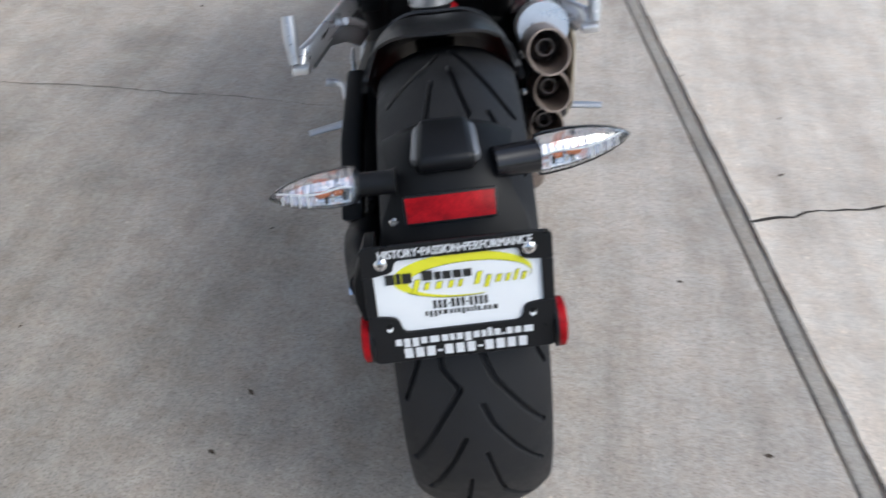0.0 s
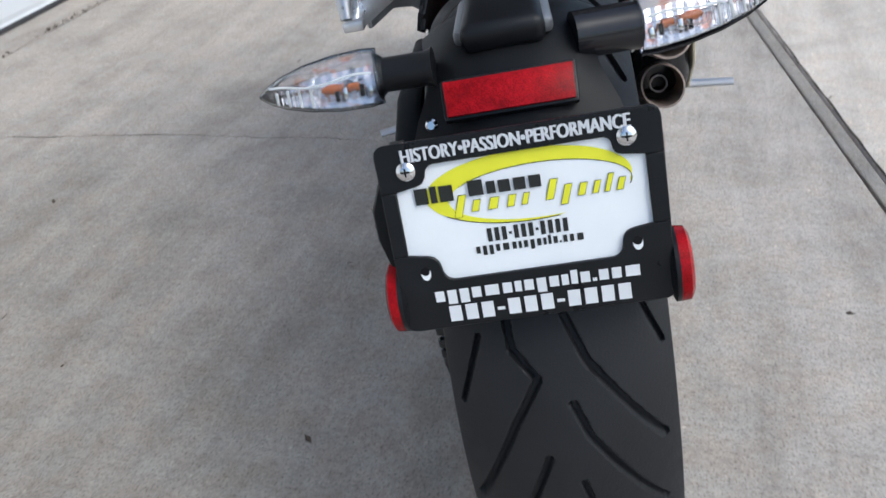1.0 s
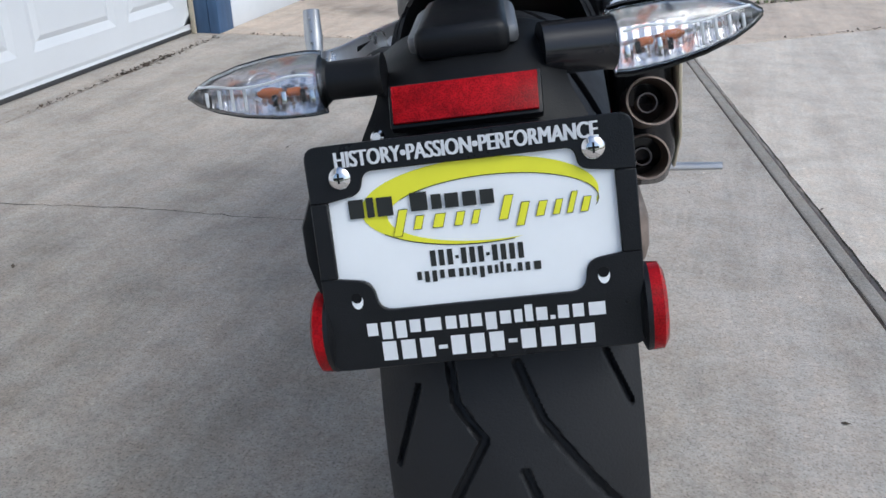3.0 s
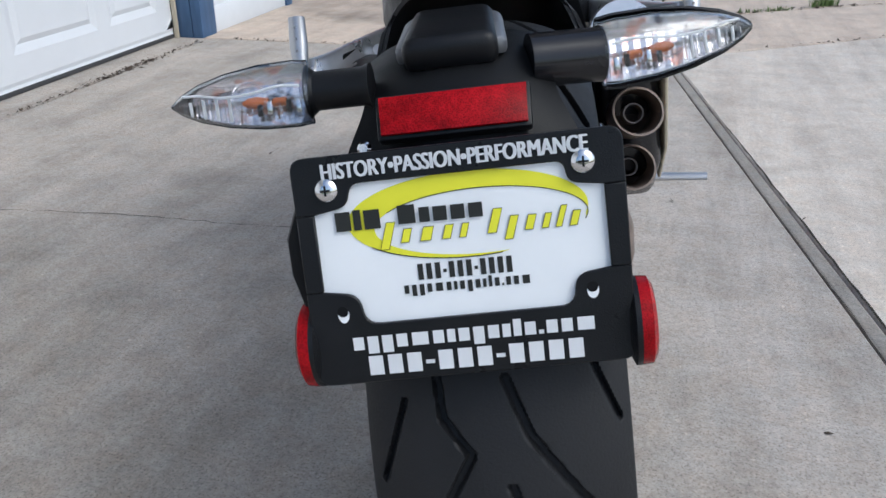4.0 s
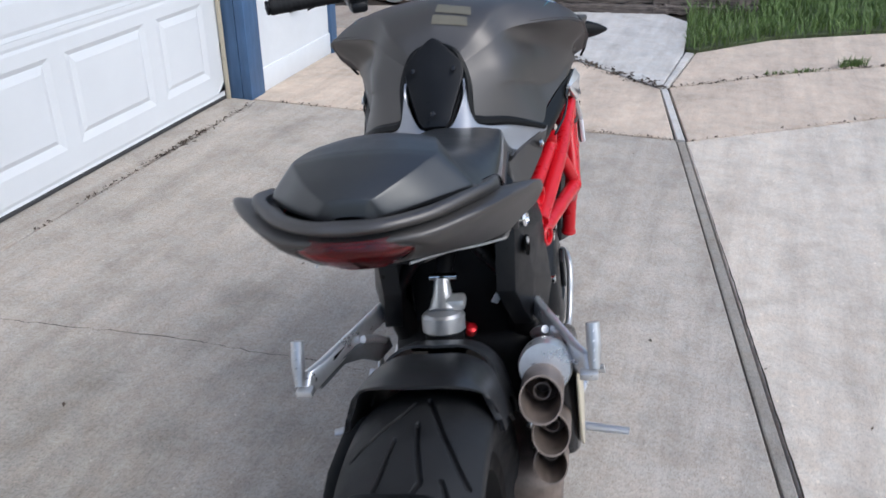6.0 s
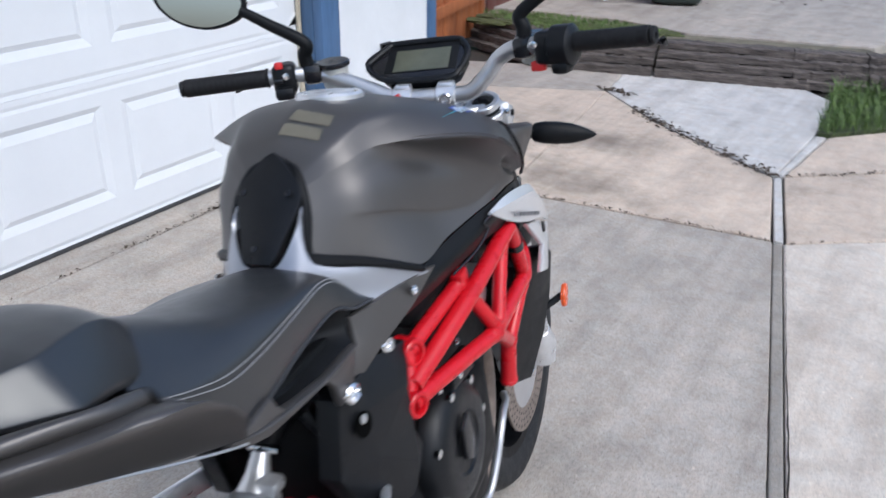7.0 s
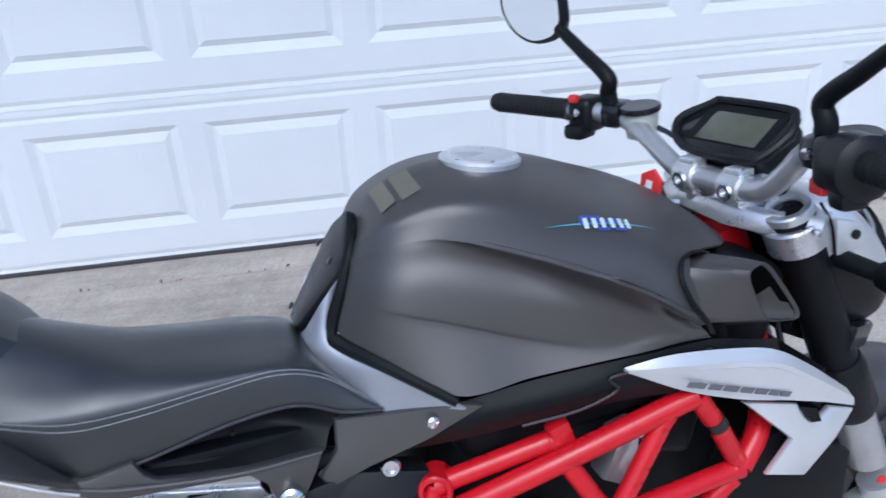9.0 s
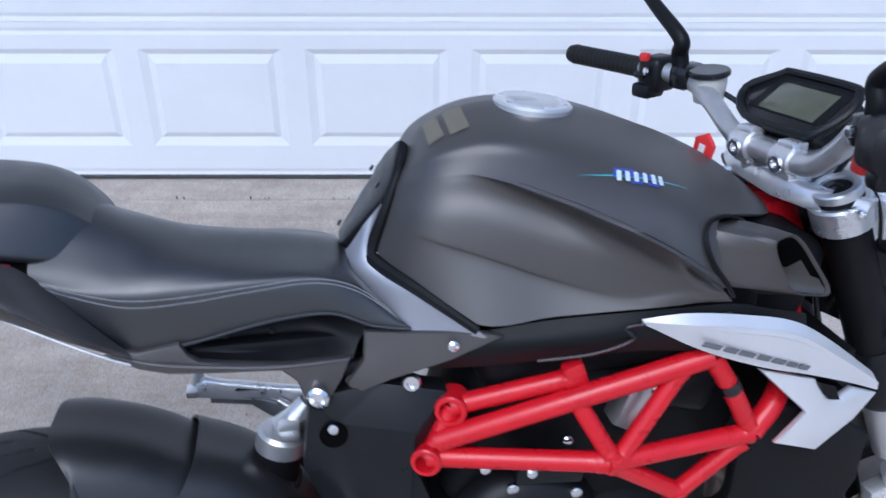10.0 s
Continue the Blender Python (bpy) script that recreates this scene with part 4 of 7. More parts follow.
# front mudguard
lines = []
for u, w in ((-1.0, 0.94), (-0.82, 0.985), (-0.45, 1.005), (0, 1.012), (0.45, 1.005), (0.82, 0.985), (1.0, 0.94)):
    row = []
    for a in (56, 66, 77, 88, 102, 118):
        aa = math.radians(a)
        r = 0.326 * w + 0.004
        if abs(u) == 1.0:
            r -= 0.018 + 0.04 * (1 if 45 < a < 110 else 0)
        row.append((u * 0.078, FC[0] + r * math.cos(aa), FC[1] + r * math.sin(aa)))
    lines.append(row)
part("front_mudguard", thicken(surface(lines, 5, 3), 0.003), TANK_GREY, bike, "dark grey front mudguard")
for s in both:
    part("mudguard_stay", bm_slab([(0.086 * s, 1.215, 0.575), (0.086 * s, 1.26, 0.60), (0.088 * s, 1.35, 0.575), (0.094 * s, 1.365, 0.50), (0.096 * s, 1.335, 0.37), (0.096 * s, 1.315, 0.37), (0.094 * s, 1.33, 0.48), (0.09 * s, 1.305, 0.535)], (-0.006 * s, 0, 0), 0.002), TANK_GREY, bike, "dark grey mudguard side stay")

# top clamp, bars and controls
yoke = part("top_clamp", bm_slab([(-0.145, 1.03, 0.915), (-0.10, 0.985, 0.918), (-0.05, 0.965, 0.92), (0.05, 0.965, 0.92), (0.10, 0.985, 0.918), (0.145, 1.03, 0.915), (0.11, 1.075, 0.906), (0.05, 1.045, 0.91), (-0.05, 1.045, 0.91), (-0.11, 1.075, 0.906)], (0, 0.01, 0.026), 0.006), ALU, bike, "silver cast top fork clamp")
for s in both:
    part("clamp_collar", bm_tube([Vector((0.104 * s, 1.028, 0.925)) + fd * 0.030, Vector((0.104 * s, 1.028, 0.925)) + fd * 0.028, Vector((0.104 * s, 1.028, 0.925)) - fd * 0.004, Vector((0.104 * s, 1.028, 0.925)) - fd * 0.007], [0.034, 0.0365, 0.0365, 0.034], 28, curve=False), ALU, yoke, "silver fork clamp collar")
    top_ring = part("fork_cap", bm_lathe([(-0.018, 0.0285), (-0.004, 0.0285), (-0.003, 0.030), (0.006, 0.030), (0.008, 0.028), (0.008, 0.020), (0.003, 0.019), (0.003, 0.0)], Vector((0.104 * s, 1.028, 0.925)) - fd * 0.017, -fd, 28), ALU, yoke, "silver ringed fork cap")
    part("cap_centre", bm_lathe([(0.0032, 0.0188), (0.005, 0.0175), (0.005, 0.008), (0.003, 0.0075), (0.003, 0.0)], Vector((0.104 * s, 1.028, 0.925)) - fd * 0.017, -fd, 24), GLOSS_BLACK, top_ring, "black cap centre")
    part("bolt", bm_lathe([(0, 0.005), (0.004, 0.005), (0.005, 0.003), (0.002, 0.0025)], (0.142 * s, 1.03, 0.925), (s, 0, 0), 12), CHROME, yoke)
part("stem_nut", bm_lathe([(0, 0.026), (0.012, 0.026), (0.014, 0.02), (0.014, 0.012), (0.006, 0.012)], (0, 1.0, 0.944), (0, -0.3, 1), 24), CHROME, yoke)
head = part("steering_head", bm_tube([(0, 0.990, 0.905), (0, 1.025, 0.825)], 0.036, 24, curve=False), RED, bike, "red painted steering head")
part("lower_clamp", bm_slab([(-0.135, 1.10, 0.745), (-0.06, 1.06, 0.75), (0.06, 1.06, 0.75), (0.135, 1.10, 0.745), (0.11, 1.15, 0.73), (-0.11, 1.15, 0.73)], (0, 0.014, 0.035), 0.006), GLOSS_BLACK, bike, "black lower fork clamp")
bridge = part("bar_clamp", bm_slab([(-0.046, 0.978, 0.952), (-0.030, 0.964, 0.954), (0.056, 0.980, 0.954), (0.076, 0.992, 0.952), (0.072, 1.026, 0.946), (0.050, 1.038, 0.944), (-0.030, 1.022, 0.945), (-0.050, 1.002, 0.948)], (0, 0.004, 0.026), 0.006), ALU, bike, "silver handlebar clamp bridge")
for x, y in ((-0.021, 0.984), (0.0525, 0.996)):
    part("riser", bm_tube([(x, y + 0.006, 0.925), (x, y, 0.960)], 0.019, 20, curve=False), ALU, bridge)
bar_path_r = [(0.016, 0.977, 0.966), (0.053, 0.985, 0.965), (0.097, 0.989, 0.971), (0.126, 0.997, 0.997), (0.148, 1.000, 1.023), (0.180, 0.988, 1.040), (0.215, 0.968, 1.046), (0.262, 0.9575, 1.0493), (0.300, 0.9492, 1.0519), (0.402, 0.9265, 1.059)]
bar_path_l = [(0.016, 0.977, 0.966), (-0.021, 0.970, 0.966), (-0.056, 0.967, 0.974), (-0.115, 0.966, 0.998), (-0.162, 0.963, 1.013), (-0.202, 0.940, 1.021), (-0.246, 0.919, 1.0208), (-0.290, 0.8985, 1.0205), (-0.378, 0.857, 1.020)]
turn = Vector((0.98, 0.20, 0))
back_way = Vector((0.20, -0.98, 0.05))
for x, y in ((-0.021, 0.971), (0.0525, 0.985)):
    c = Vector((x, y, 0.966))
    cap_ = part("bar_saddle", bm_tube([c - turn * 0.017, c - turn * 0.015, c + turn * 0.015, c + turn * 0.017], [0.0165, 0.019, 0.019, 0.0165], 24, curve=False), ALU, bridge, "silver handlebar saddle cap")
    for dz in (-0.017, 0.017):
        part("saddle_lug", bm_box(c + Vector((0, 0.004, dz)), (0.028, 0.026, 0.014), 0.004, Euler((0, 0, radians(11))).to_matrix()), ALU, cap_)
    part("saddle_bolt", bm_lathe([(0, 0.0115), (0.004, 0.0115), (0.006, 0.0095), (0.006, 0.0055), (0.002, 0.005), (0.002, 0.0)], c + back_way * 0.016 + Vector((0, 0, -0.004)), back_way, 18), CHROME, cap_)
bars = part("handlebar", bm_tube(list(reversed(bar_path_l)) + bar_path_r[1:], 0.0135, 18, 5), ALU_DULL, bike, "grey tapered handlebar")


def bar_at(path, k):
    p = smooth_path(path, 12)
    i = k * (len(p) - 1)
    j = min(int(i), len(p) - 2)
    return p[j].lerp(p[j + 1], i - j), (p[j + 1] - p[j]).normalized()


for path, s in ((bar_path_r, 1), (bar_path_l, -1)):
    side = 1 if s > 0 else -1
    k0 = 0.7222 if s > 0 else 0.75
    a, d = bar_at(path, k0)
    b = Vector(path[-1])
    d = (b - a).normalized()
    prof = [(0, 0.0150), (0.003, 0.0178)]
    L = (b - a).length
    n = 14
    for i in range(n):
        h = 0.006 + (L - 0.012) * i / n
        prof += [(h, 0.0148), (h + 0.0035, 0.0155), (h + (L - 0.012) / n - 0.002, 0.0155)]
    prof += [(L - 0.004, 0.0160), (L, 0.015), (L + 0.001, 0.012)]
    part("grip", bm_lathe(prof, a, d, 24), GRIP, bars, "ribbed black rubber grip")
    part("bar_end", bm_lathe([(0, 0.012), (0.004, 0.0142), (0.008, 0.0130), (0.009, 0.006), (0.005, 0.005)], b, d, 20), PLASTIC if s < 0 else GRIP, bars)
    # switch housing
    c = a + d * (0.006 if s > 0 else -0.026)
    q = d.to_track_quat("X", "Z").to_matrix()
    sw = part("switch_housing", bm_box(c + Vector((0, 0.002, -0.004)), (0.040, 0.050, 0.052), 0.010, q, 3), PLASTIC, bike, "black switch housing on the bar")
    if s < 0:
        part("thumb_box", bm_box(c + Vector((0.006, -0.014, -0.026)), (0.034, 0.040, 0.022), 0.007, q, 2), PLASTIC, sw)
        part("red_button", bm_box(Vector((-0.2174, 0.9085, 1.0425)), (0.014, 0.012, 0.012), 0.003, q, 2), RED_PLASTIC, sw, "red switch button")
        part("rocker", bm_box(c + Vector((0.004, -0.028, -0.004)), (0.018, 0.008, 0.010), 0.003, q, 2), GLOSS_BLACK, sw)
    else:
        part("throttle_drum", bm_lathe([(0, 0.026), (0.004, 0.032), (0.034, 0.032), (0.040, 0.023)], a + d * 0.010 + Vector((0, 0.002, -0.004)), d, 26), PLASTIC, sw)
        part("red_switch", bm_box(Vector((0.2262, 0.9525, 1.0162)), (0.024, 0.012, 0.016), 0.003, q, 2), RED_PLASTIC, sw, "red engine stop switch")
        part("cable_guide", bm_box(c + Vector((0.02, -0.008, -0.034)), (0.03, 0.032, 0.022), 0.008, q, 2), PLASTIC, sw)
    part("clamp_screw", bm_lathe([(0, 0.006), (0.004, 0.006), (0.005, 0.003)], c + Vector((-0.02 * s, -0.024, 0.004)), (0, -1, 0), 10), CHROME, sw)
    # lever, its perch and the fluid reservoir
    per = c - d * 0.044
    lever = part("lever_perch", bm_box(per + Vector((0, 0.012, -0.002)), (0.034, 0.052, 0.036), 0.010, q, 2), GLOSS_BLACK, bike, "black lever perch with master cylinder")
    tip = b + d * 0.012 + Vector((0, 0.070, -0.022)) if s > 0 else b + Vector((0.05, 0.075, -0.02))
    part("lever", bm_tube([per + Vector((0.02 * s, 0.045, -0.004)), per + d * 0.05 + Vector((0, 0.062, -0.008)), per + d * 0.12 + Vector((0, 0.066, -0.014)), tip - d * 0.01, tip], [0.0075, 0.0065, 0.0055, 0.0055, 0.0095], 10, flat=0.8), GLOSS_BLACK, lever, "black metal lever with ball end")
    cup = Vector((0.203, 1.015, 1.046)) if s > 0 else Vector((-0.149, 0.976, 1.024))
    lean = Vector((0.03, -0.10, 1))
    part("reservoir", bm_lathe([(-0.036, 0.016), (-0.034, 0.021), (-0.010, 0.0245), (0.003, 0.0255)], cup, lean, 24), CLOUDY, lever, "translucent white fluid reservoir")
    part("reservoir_lid", bm_lathe([(0.002, 0.027), (0.004, 0.0295), (0.009, 0.0295), (0.011, 0.027), (0.0105, 0.0)], cup, lean, 28), GLOSS_BLACK, lever, "black reservoir lid")
    part("reservoir_arm", bm_tube([per + Vector((0, 0.02, 0)), (per + cup) / 2 + Vector((0, 0.006, -0.020)), cup - lean * 0.034], 0.006, 10), GLOSS_BLACK, lever)
    part("cable", bm_tube([per + Vector((-0.02 * s, 0.03, -0.01)), per + Vector((-0.07 * s, 0.06, -0.03)), Vector((0.04 * s, 1.06, 0.93)), Vector((0.03 * s, 1.05, 0.85))], 0.004, 8), GLOSS_BLACK, bike)


# mirrors
def mirror(s, base, elbow, joint, out, up, wide, outl):
    m = part("mirror", bm_tube([base, Vector(base).lerp(Vector(elbow), 0.55) + Vector((0.004 * s, 0, 0)), elbow, Vector(elbow).lerp(Vector(joint), 0.55), joint], [0.0125, 0.0122, 0.0112, 0.0098, 0.0085], 14, 7), PLASTIC_MATT, bike, "black stalked rear view mirror")
    part("stem_nut", bm_lathe([(0, 0.015), (0.010, 0.015), (0.013, 0.012)], Vector(base) - Vector((0, 0, 0.012)), (0, 0, 1), 18), PLASTIC, m)
    o, u = Vector(out).normalized(), Vector(up).normalized()
    nrm = o.cross(u).normalized()
    if nrm.y > 0:
        nrm = -nrm
    j = Vector(joint)
    loop = smooth_path([(j + o * x * wide + u * y * (0.5 + 0.5 * wide)) for x, y in outl + outl[:1]], 4)[:-1]
    c = sum(loop, Vector()) / len(loop)
    rings = [[c + (p - c) * k - nrm * h for p in loop] for k, h in ((0.93, -0.004), (1.0, -0.003), (1.02, 0.004), (0.96, 0.014), (0.75, 0.024), (0.35, 0.030), (0.05, 0.031))]
    rim = rings_to_bm(rings, True, False)
    part("shell", rim, PLASTIC_MATT, m)
    g = bmesh.new()
    vs = [g.verts.new(c + (p - c) * 0.935 + nrm * 0.0035) for p in loop]
    g.faces.new(vs)
    bk = [g.verts.new(c + (p - c) * 0.935 - nrm * 0.002) for p in loop]
    for i in range(len(vs)):
        k = (i + 1) % len(vs)
        g.faces.new((vs[i], bk[i], bk[k], vs[k]))
    part("mirror_glass", g, MIRROR, m, "mirror glass reflecting the sky", smooth=False)


egg = [(-0.008, 0.012), (0.004, 0.040), (0.030, 0.060), (0.070, 0.066), (0.105, 0.058), (0.128, 0.036), (0.134, 0.012), (0.122, -0.012), (0.092, -0.030), (0.052, -0.034), (0.016, -0.022), (-0.004, -0.006)]
drop = [(-0.004, -0.004), (0.004, -0.011), (0.026, -0.011), (0.058, -0.001), (0.090, 0.018), (0.114, 0.046), (0.116, 0.074), (0.094, 0.094), (0.056, 0.098), (0.020, 0.086), (-0.003, 0.058), (-0.008, 0.024)]
mirror(-1, (-0.184, 0.951, 1.024), (-0.180, 0.943, 1.074), (-0.278, 0.918, 1.137), (-1, -0.16, 0.18), (0.12, 0.12, 1), 1.2, egg)
mirror(1, (0.193, 0.983, 1.040), (0.194, 0.980, 1.094), (0.2805, 0.9754, 1.156), (1, -0.10, 0.24), (-0.16, 0.12, 1), 1.0, drop)

# instrument
dash_c = Vector((-0.005, 1.025, 1.020))
du, dv = Vector((0.92, 0.38, 0)).normalized(), None
du = Vector((0.985, 0.17, 0.02)).normalized()
dn = Vector((0.10, -0.62, 0.78)).normalized()
dn = (dn - du * dn.dot(du)).normalized()
dv = dn.cross(du).normalized()


def dash_pt(x, y, h=0.0):
    return dash_c + du * x + dv * y + dn * h


outline = [(-0.098, -0.004), (-0.060, 0.034), (-0.045, 0.040), (0.060, 0.040), (0.080, 0.030), (0.090, 0.002), (0.076, -0.036), (0.052, -0.050), (-0.056, -0.046)]
dash = part("instrument", bm_slab([dash_pt(x * 0.93, y * 0.9, -0.030) for x, y in outline], dn * 0.026, 0.008), PLASTIC, bike, "black digital instrument with blank screen")
part("bezel", bm_slab([dash_pt(x, y, -0.004) for x, y in outline], dn * 0.008, 0.003), GLOSS_BLACK, dash)
part("rim", bm_tube([dash_pt(x * 0.95, y * 0.93, 0.005) for x, y in outline + outline[:2]], 0.0055, 8, 4), PLASTIC, dash, "raised black rim")
part("screen", bm_slab([dash_pt(x, y, 0.0042) for x, y in ((-0.046, -0.026), (0.052, -0.026), (0.056, 0.020), (-0.041, 0.020))], dn * 0.0016, 0.0006), LCD, dash, "grey green blank display")
part("screen_frame", bm_slab([dash_pt(x, y, 0.0036) for x, y in ((-0.062, -0.028), (0.066, -0.028), (0.071, 0.032), (-0.054, 0.032))], dn * 0.0016, 0.0006), PLASTIC_MATT, dash)
part("neck", bm_tube([dash_pt(-0.01, -0.01, -0.02), (0, 1.045, 0.96), (0, 1.06, 0.90)], [0.035, 0.026, 0.03], 14), PLASTIC, dash)

# headlight, front indicators
def lamp_half(profile, k0=1.0):
    """A rounded shell across the bike from a side profile (y, z), drawn in towards its cheeks."""
    rows = []
    for u in (-1, -0.997, -0.97, -0.88, -0.7, -0.4, 0, 0.4, 0.7, 0.88, 0.97, 0.997, 1):
        k = max(0.02, (1 - abs(u) ** 5) ** 0.25)
        rows.append([(u * 0.122, 1.105 + (y - 1.105) * k, 0.855 + (z - 0.855) * k) for y, z in profile])
    return surface(rows, 5, 3)


head_lamp = part("headlight", thicken(lamp_half([(1.050, 0.880), (1.062, 0.800), (1.110, 0.762), (1.165, 0.756), (1.195, 0.780), (1.200, 0.838)]), 0.004), PLASTIC, bike, "black headlight shell under a silver cowl")
part("cowl", thicken(lamp_half([(1.050, 0.880), (1.052, 0.930), (1.075, 0.952), (1.110, 0.944), (1.160, 0.898), (1.201, 0.838)]), 0.004), SILVER, head_lamp, "silver headlight cowl")
for s in both:
    part("side_cheek", bm_slab([(0.130 * s, 1.070, 0.930), (0.131 * s, 1.108, 0.918), (0.131 * s, 1.118, 0.892), (0.130 * s, 1.075, 0.880)], (-0.014 * s, 0, 0), 0.004), SILVER, head_lamp, "silver bracket cheek")
    part("cheek_bolt", bm_lathe([(0, 0.006), (0.003, 0.006), (0.004, 0.003)], (0.131 * s, 1.098, 0.906), (s, 0, 0), 12), PLASTIC, head_lamp)
    part("cowl_seam", bm_tube(sx([(0.112, 1.060, 0.948), (0.128, 1.064, 0.925), (0.130, 1.072, 0.880)], s), 0.0018, 6), DEEP, head_lamp)
part("lens", bm_lathe([(0, 0.095), (0.012, 0.085), (0.02, 0.05), (0.022, 0.0)], (0, 1.190, 0.808), (0, 1, -0.25), 32), CLEAR, head_lamp, "clear headlight lens")


def indicator(base, tip, s, body_mat, clear_side):
    base, tip = Vector(base), Vector(tip)
    d = (tip - base).normalized()
    L = (tip - base).length
    st = part("indicator", bm_tube([base, base + d * L * 0.32], [0.0125, 0.0115], 14, curve=False), PLASTIC_MATT, bike, "black stalked turn indicator")
    up = Vector((0, 0, 1))
    sid = d.cross(up).normalized()
    up = sid.cross(d).normalized()
    prof = [(0.30, 0.010), (0.34, 0.017), (0.44, 0.0205), (0.58, 0.021), (0.74, 0.0185), (0.88, 0.012), (0.97, 0.005), (1.0, 0.001)]
    rings = [[base + d * L * k + r * (0.85 * math.cos(q) * sid + math.sin(q) * up) for q in [2 * math.pi * i / 20 for i in range(20)]] for k, r in prof]
    part("shell", rings_to_bm(rings), body_mat, st)


for s in both:
    base_p, tip_p = ((0.115, 1.085, 0.875), (0.274, 1.141, 0.851)) if s > 0 else ((-0.115, 1.085, 0.870), (-0.285, 1.085, 0.86))
    indicator(base_p, tip_p, s, PLASTIC_MATT, False)


# ---------------------------------------------------------------- tank and bodywork
tank_lines = [
    [(0, 0.520, 0.990), (0, 0.548, 1.026), (0, 0.605, 1.047), (0, 0.680, 1.044), (0, 0.760, 1.026), (0, 0.840, 0.996), (0, 0.910, 0.958), (0, 0.968, 0.915)],
    [(0.034, 0.514, 0.984), (0.062, 0.545, 1.013), (0.085, 0.605, 1.031), (0.105, 0.680, 1.029), (0.118, 0.755, 1.013), (0.118, 0.830, 0.983), (0.100, 0.895, 0.947), (0.075, 0.955, 0.908)],
    [(0.040, 0.510, 0.977), (0.075, 0.542, 1.003), (0.101, 0.600, 1.016), (0.150, 0.672, 1.012), (0.182, 0.730, 0.999), (0.197, 0.770, 0.983), (0.201, 0.797, 0.970), (0.198, 0.822, 0.959)],
    [(0.046, 0.506, 0.970), (0.086, 0.540, 0.990), (0.113, 0.592, 0.9985), (0.186, 0.662, 0.9900), (0.220, 0.712, 0.9725), (0.2285, 0.757, 0.948), (0.2300, 0.793, 0.923), (0.223, 0.827, 0.897)],
    [(0.0463, 0.5057, 0.9690), (0.0866, 0.5397, 0.9885), (0.1135, 0.5915, 0.9965), (0.186, 0.6622, 0.9860), (0.2195, 0.7122, 0.9680), (0.2275, 0.757, 0.943), (0.2285, 0.793, 0.918), (0.2215, 0.827, 0.892)],
    [(0.0475, 0.504, 0.964), (0.089, 0.539, 0.982), (0.112, 0.591, 0.990), (0.152, 0.664, 0.975), (0.196, 0.72, 0.953), (0.214, 0.765, 0.928), (0.200, 0.799, 0.907), (0.211, 0.829, 0.885)],
    [(0.049, 0.502, 0.958), (0.093, 0.536, 0.970), (0.113, 0.589, 0.975), (0.136, 0.668, 0.954), (0.177, 0.731, 0.931), (0.2, 0.775, 0.909), (0.204, 0.806, 0.893), (0.206, 0.832, 0.881)],
    [(0.0495, 0.499, 0.952), (0.101, 0.532, 0.952), (0.123, 0.587, 0.95), (0.146, 0.669, 0.926), (0.177, 0.738, 0.9), (0.196, 0.78, 0.893), (0.206, 0.81, 0.884), (0.206, 0.835, 0.877)],
    [(0.050, 0.493, 0.940), (0.1045, 0.528, 0.931), (0.128, 0.584, 0.914), (0.149, 0.669, 0.886), (0.1755, 0.739, 0.872), (0.1945, 0.785, 0.879), (0.205, 0.815, 0.876), (0.206, 0.838, 0.874)],
    [(0.051, 0.484, 0.916), (0.104, 0.526, 0.919), (0.1275, 0.582, 0.903), (0.148, 0.667, 0.875), (0.1755, 0.736, 0.862), (0.194, 0.78, 0.869), (0.203, 0.815, 0.87), (0.2045, 0.842, 0.868)],
    [(0.050, 0.474, 0.893), (0.108, 0.520, 0.872), (0.151, 0.580, 0.838), (0.159, 0.660, 0.843), (0.177, 0.73, 0.852), (0.193, 0.775, 0.86), (0.199, 0.815, 0.864), (0.201, 0.848, 0.862)],
]
bm = surface(tank_lines, 7, 5)
bm2 = flip_x(surface(tank_lines, 7, 5))
tmp = bpy.data.meshes.new("half")
bm2.to_mesh(tmp)
bm2.free()
bm.from_mesh(tmp)
bpy.data.meshes.remove(tmp)
bmesh.ops.remove_doubles(bm, verts=bm.verts, dist=0.0006)
tank = part("fuel_tank", thicken(bm, 0.004), TANK_GREY, bike, "satin dark grey sculpted fuel tank", angle=40)

# the black gap that frames the tank's foot
for s in both:
    part("tank_gasket", bm_tube(sx([(0.006, 0.523, 0.998), (0.034, 0.511, 0.984), (0.050, 0.492, 0.945), (0.050, 0.474, 0.896), (0.062, 0.478, 0.884), (0.108, 0.517, 0.868), (0.156, 0.576, 0.834)], s), [0.004, 0.005, 0.006, 0.009, 0.009, 0.007, 0.005], 8, 6), PLASTIC_MATT, tank, "black rubber edge strip")

pad_out = [(0.0, 0.526, 1.004), (0.011, 0.523, 0.999), (0.041, 0.509, 0.971), (0.0475, 0.504, 0.960), (0.0455, 0.496, 0.948), (0.025, 0.4535, 0.894), (0.017, 0.447, 0.886)]
pad_full = pad_out + [(-x, y, z) for x, y, z in reversed(pad_out[1:])] 
pad = part("tank_pad", bm_slab([(x, y + 0.002, z - 0.001) for x, y, z in pad_full], (0, -0.011, 0.0075), 0.0035), PLASTIC, tank, "black tank pad held by three screws")
part("pad_seat", bm_slab([(x * 1.10, y + 0.016, z - 0.011) for x, y, z in pad_full], (0, -0.014, 0.0095), 0.002), PLASTIC_MATT, pad, "black seam round the pad")
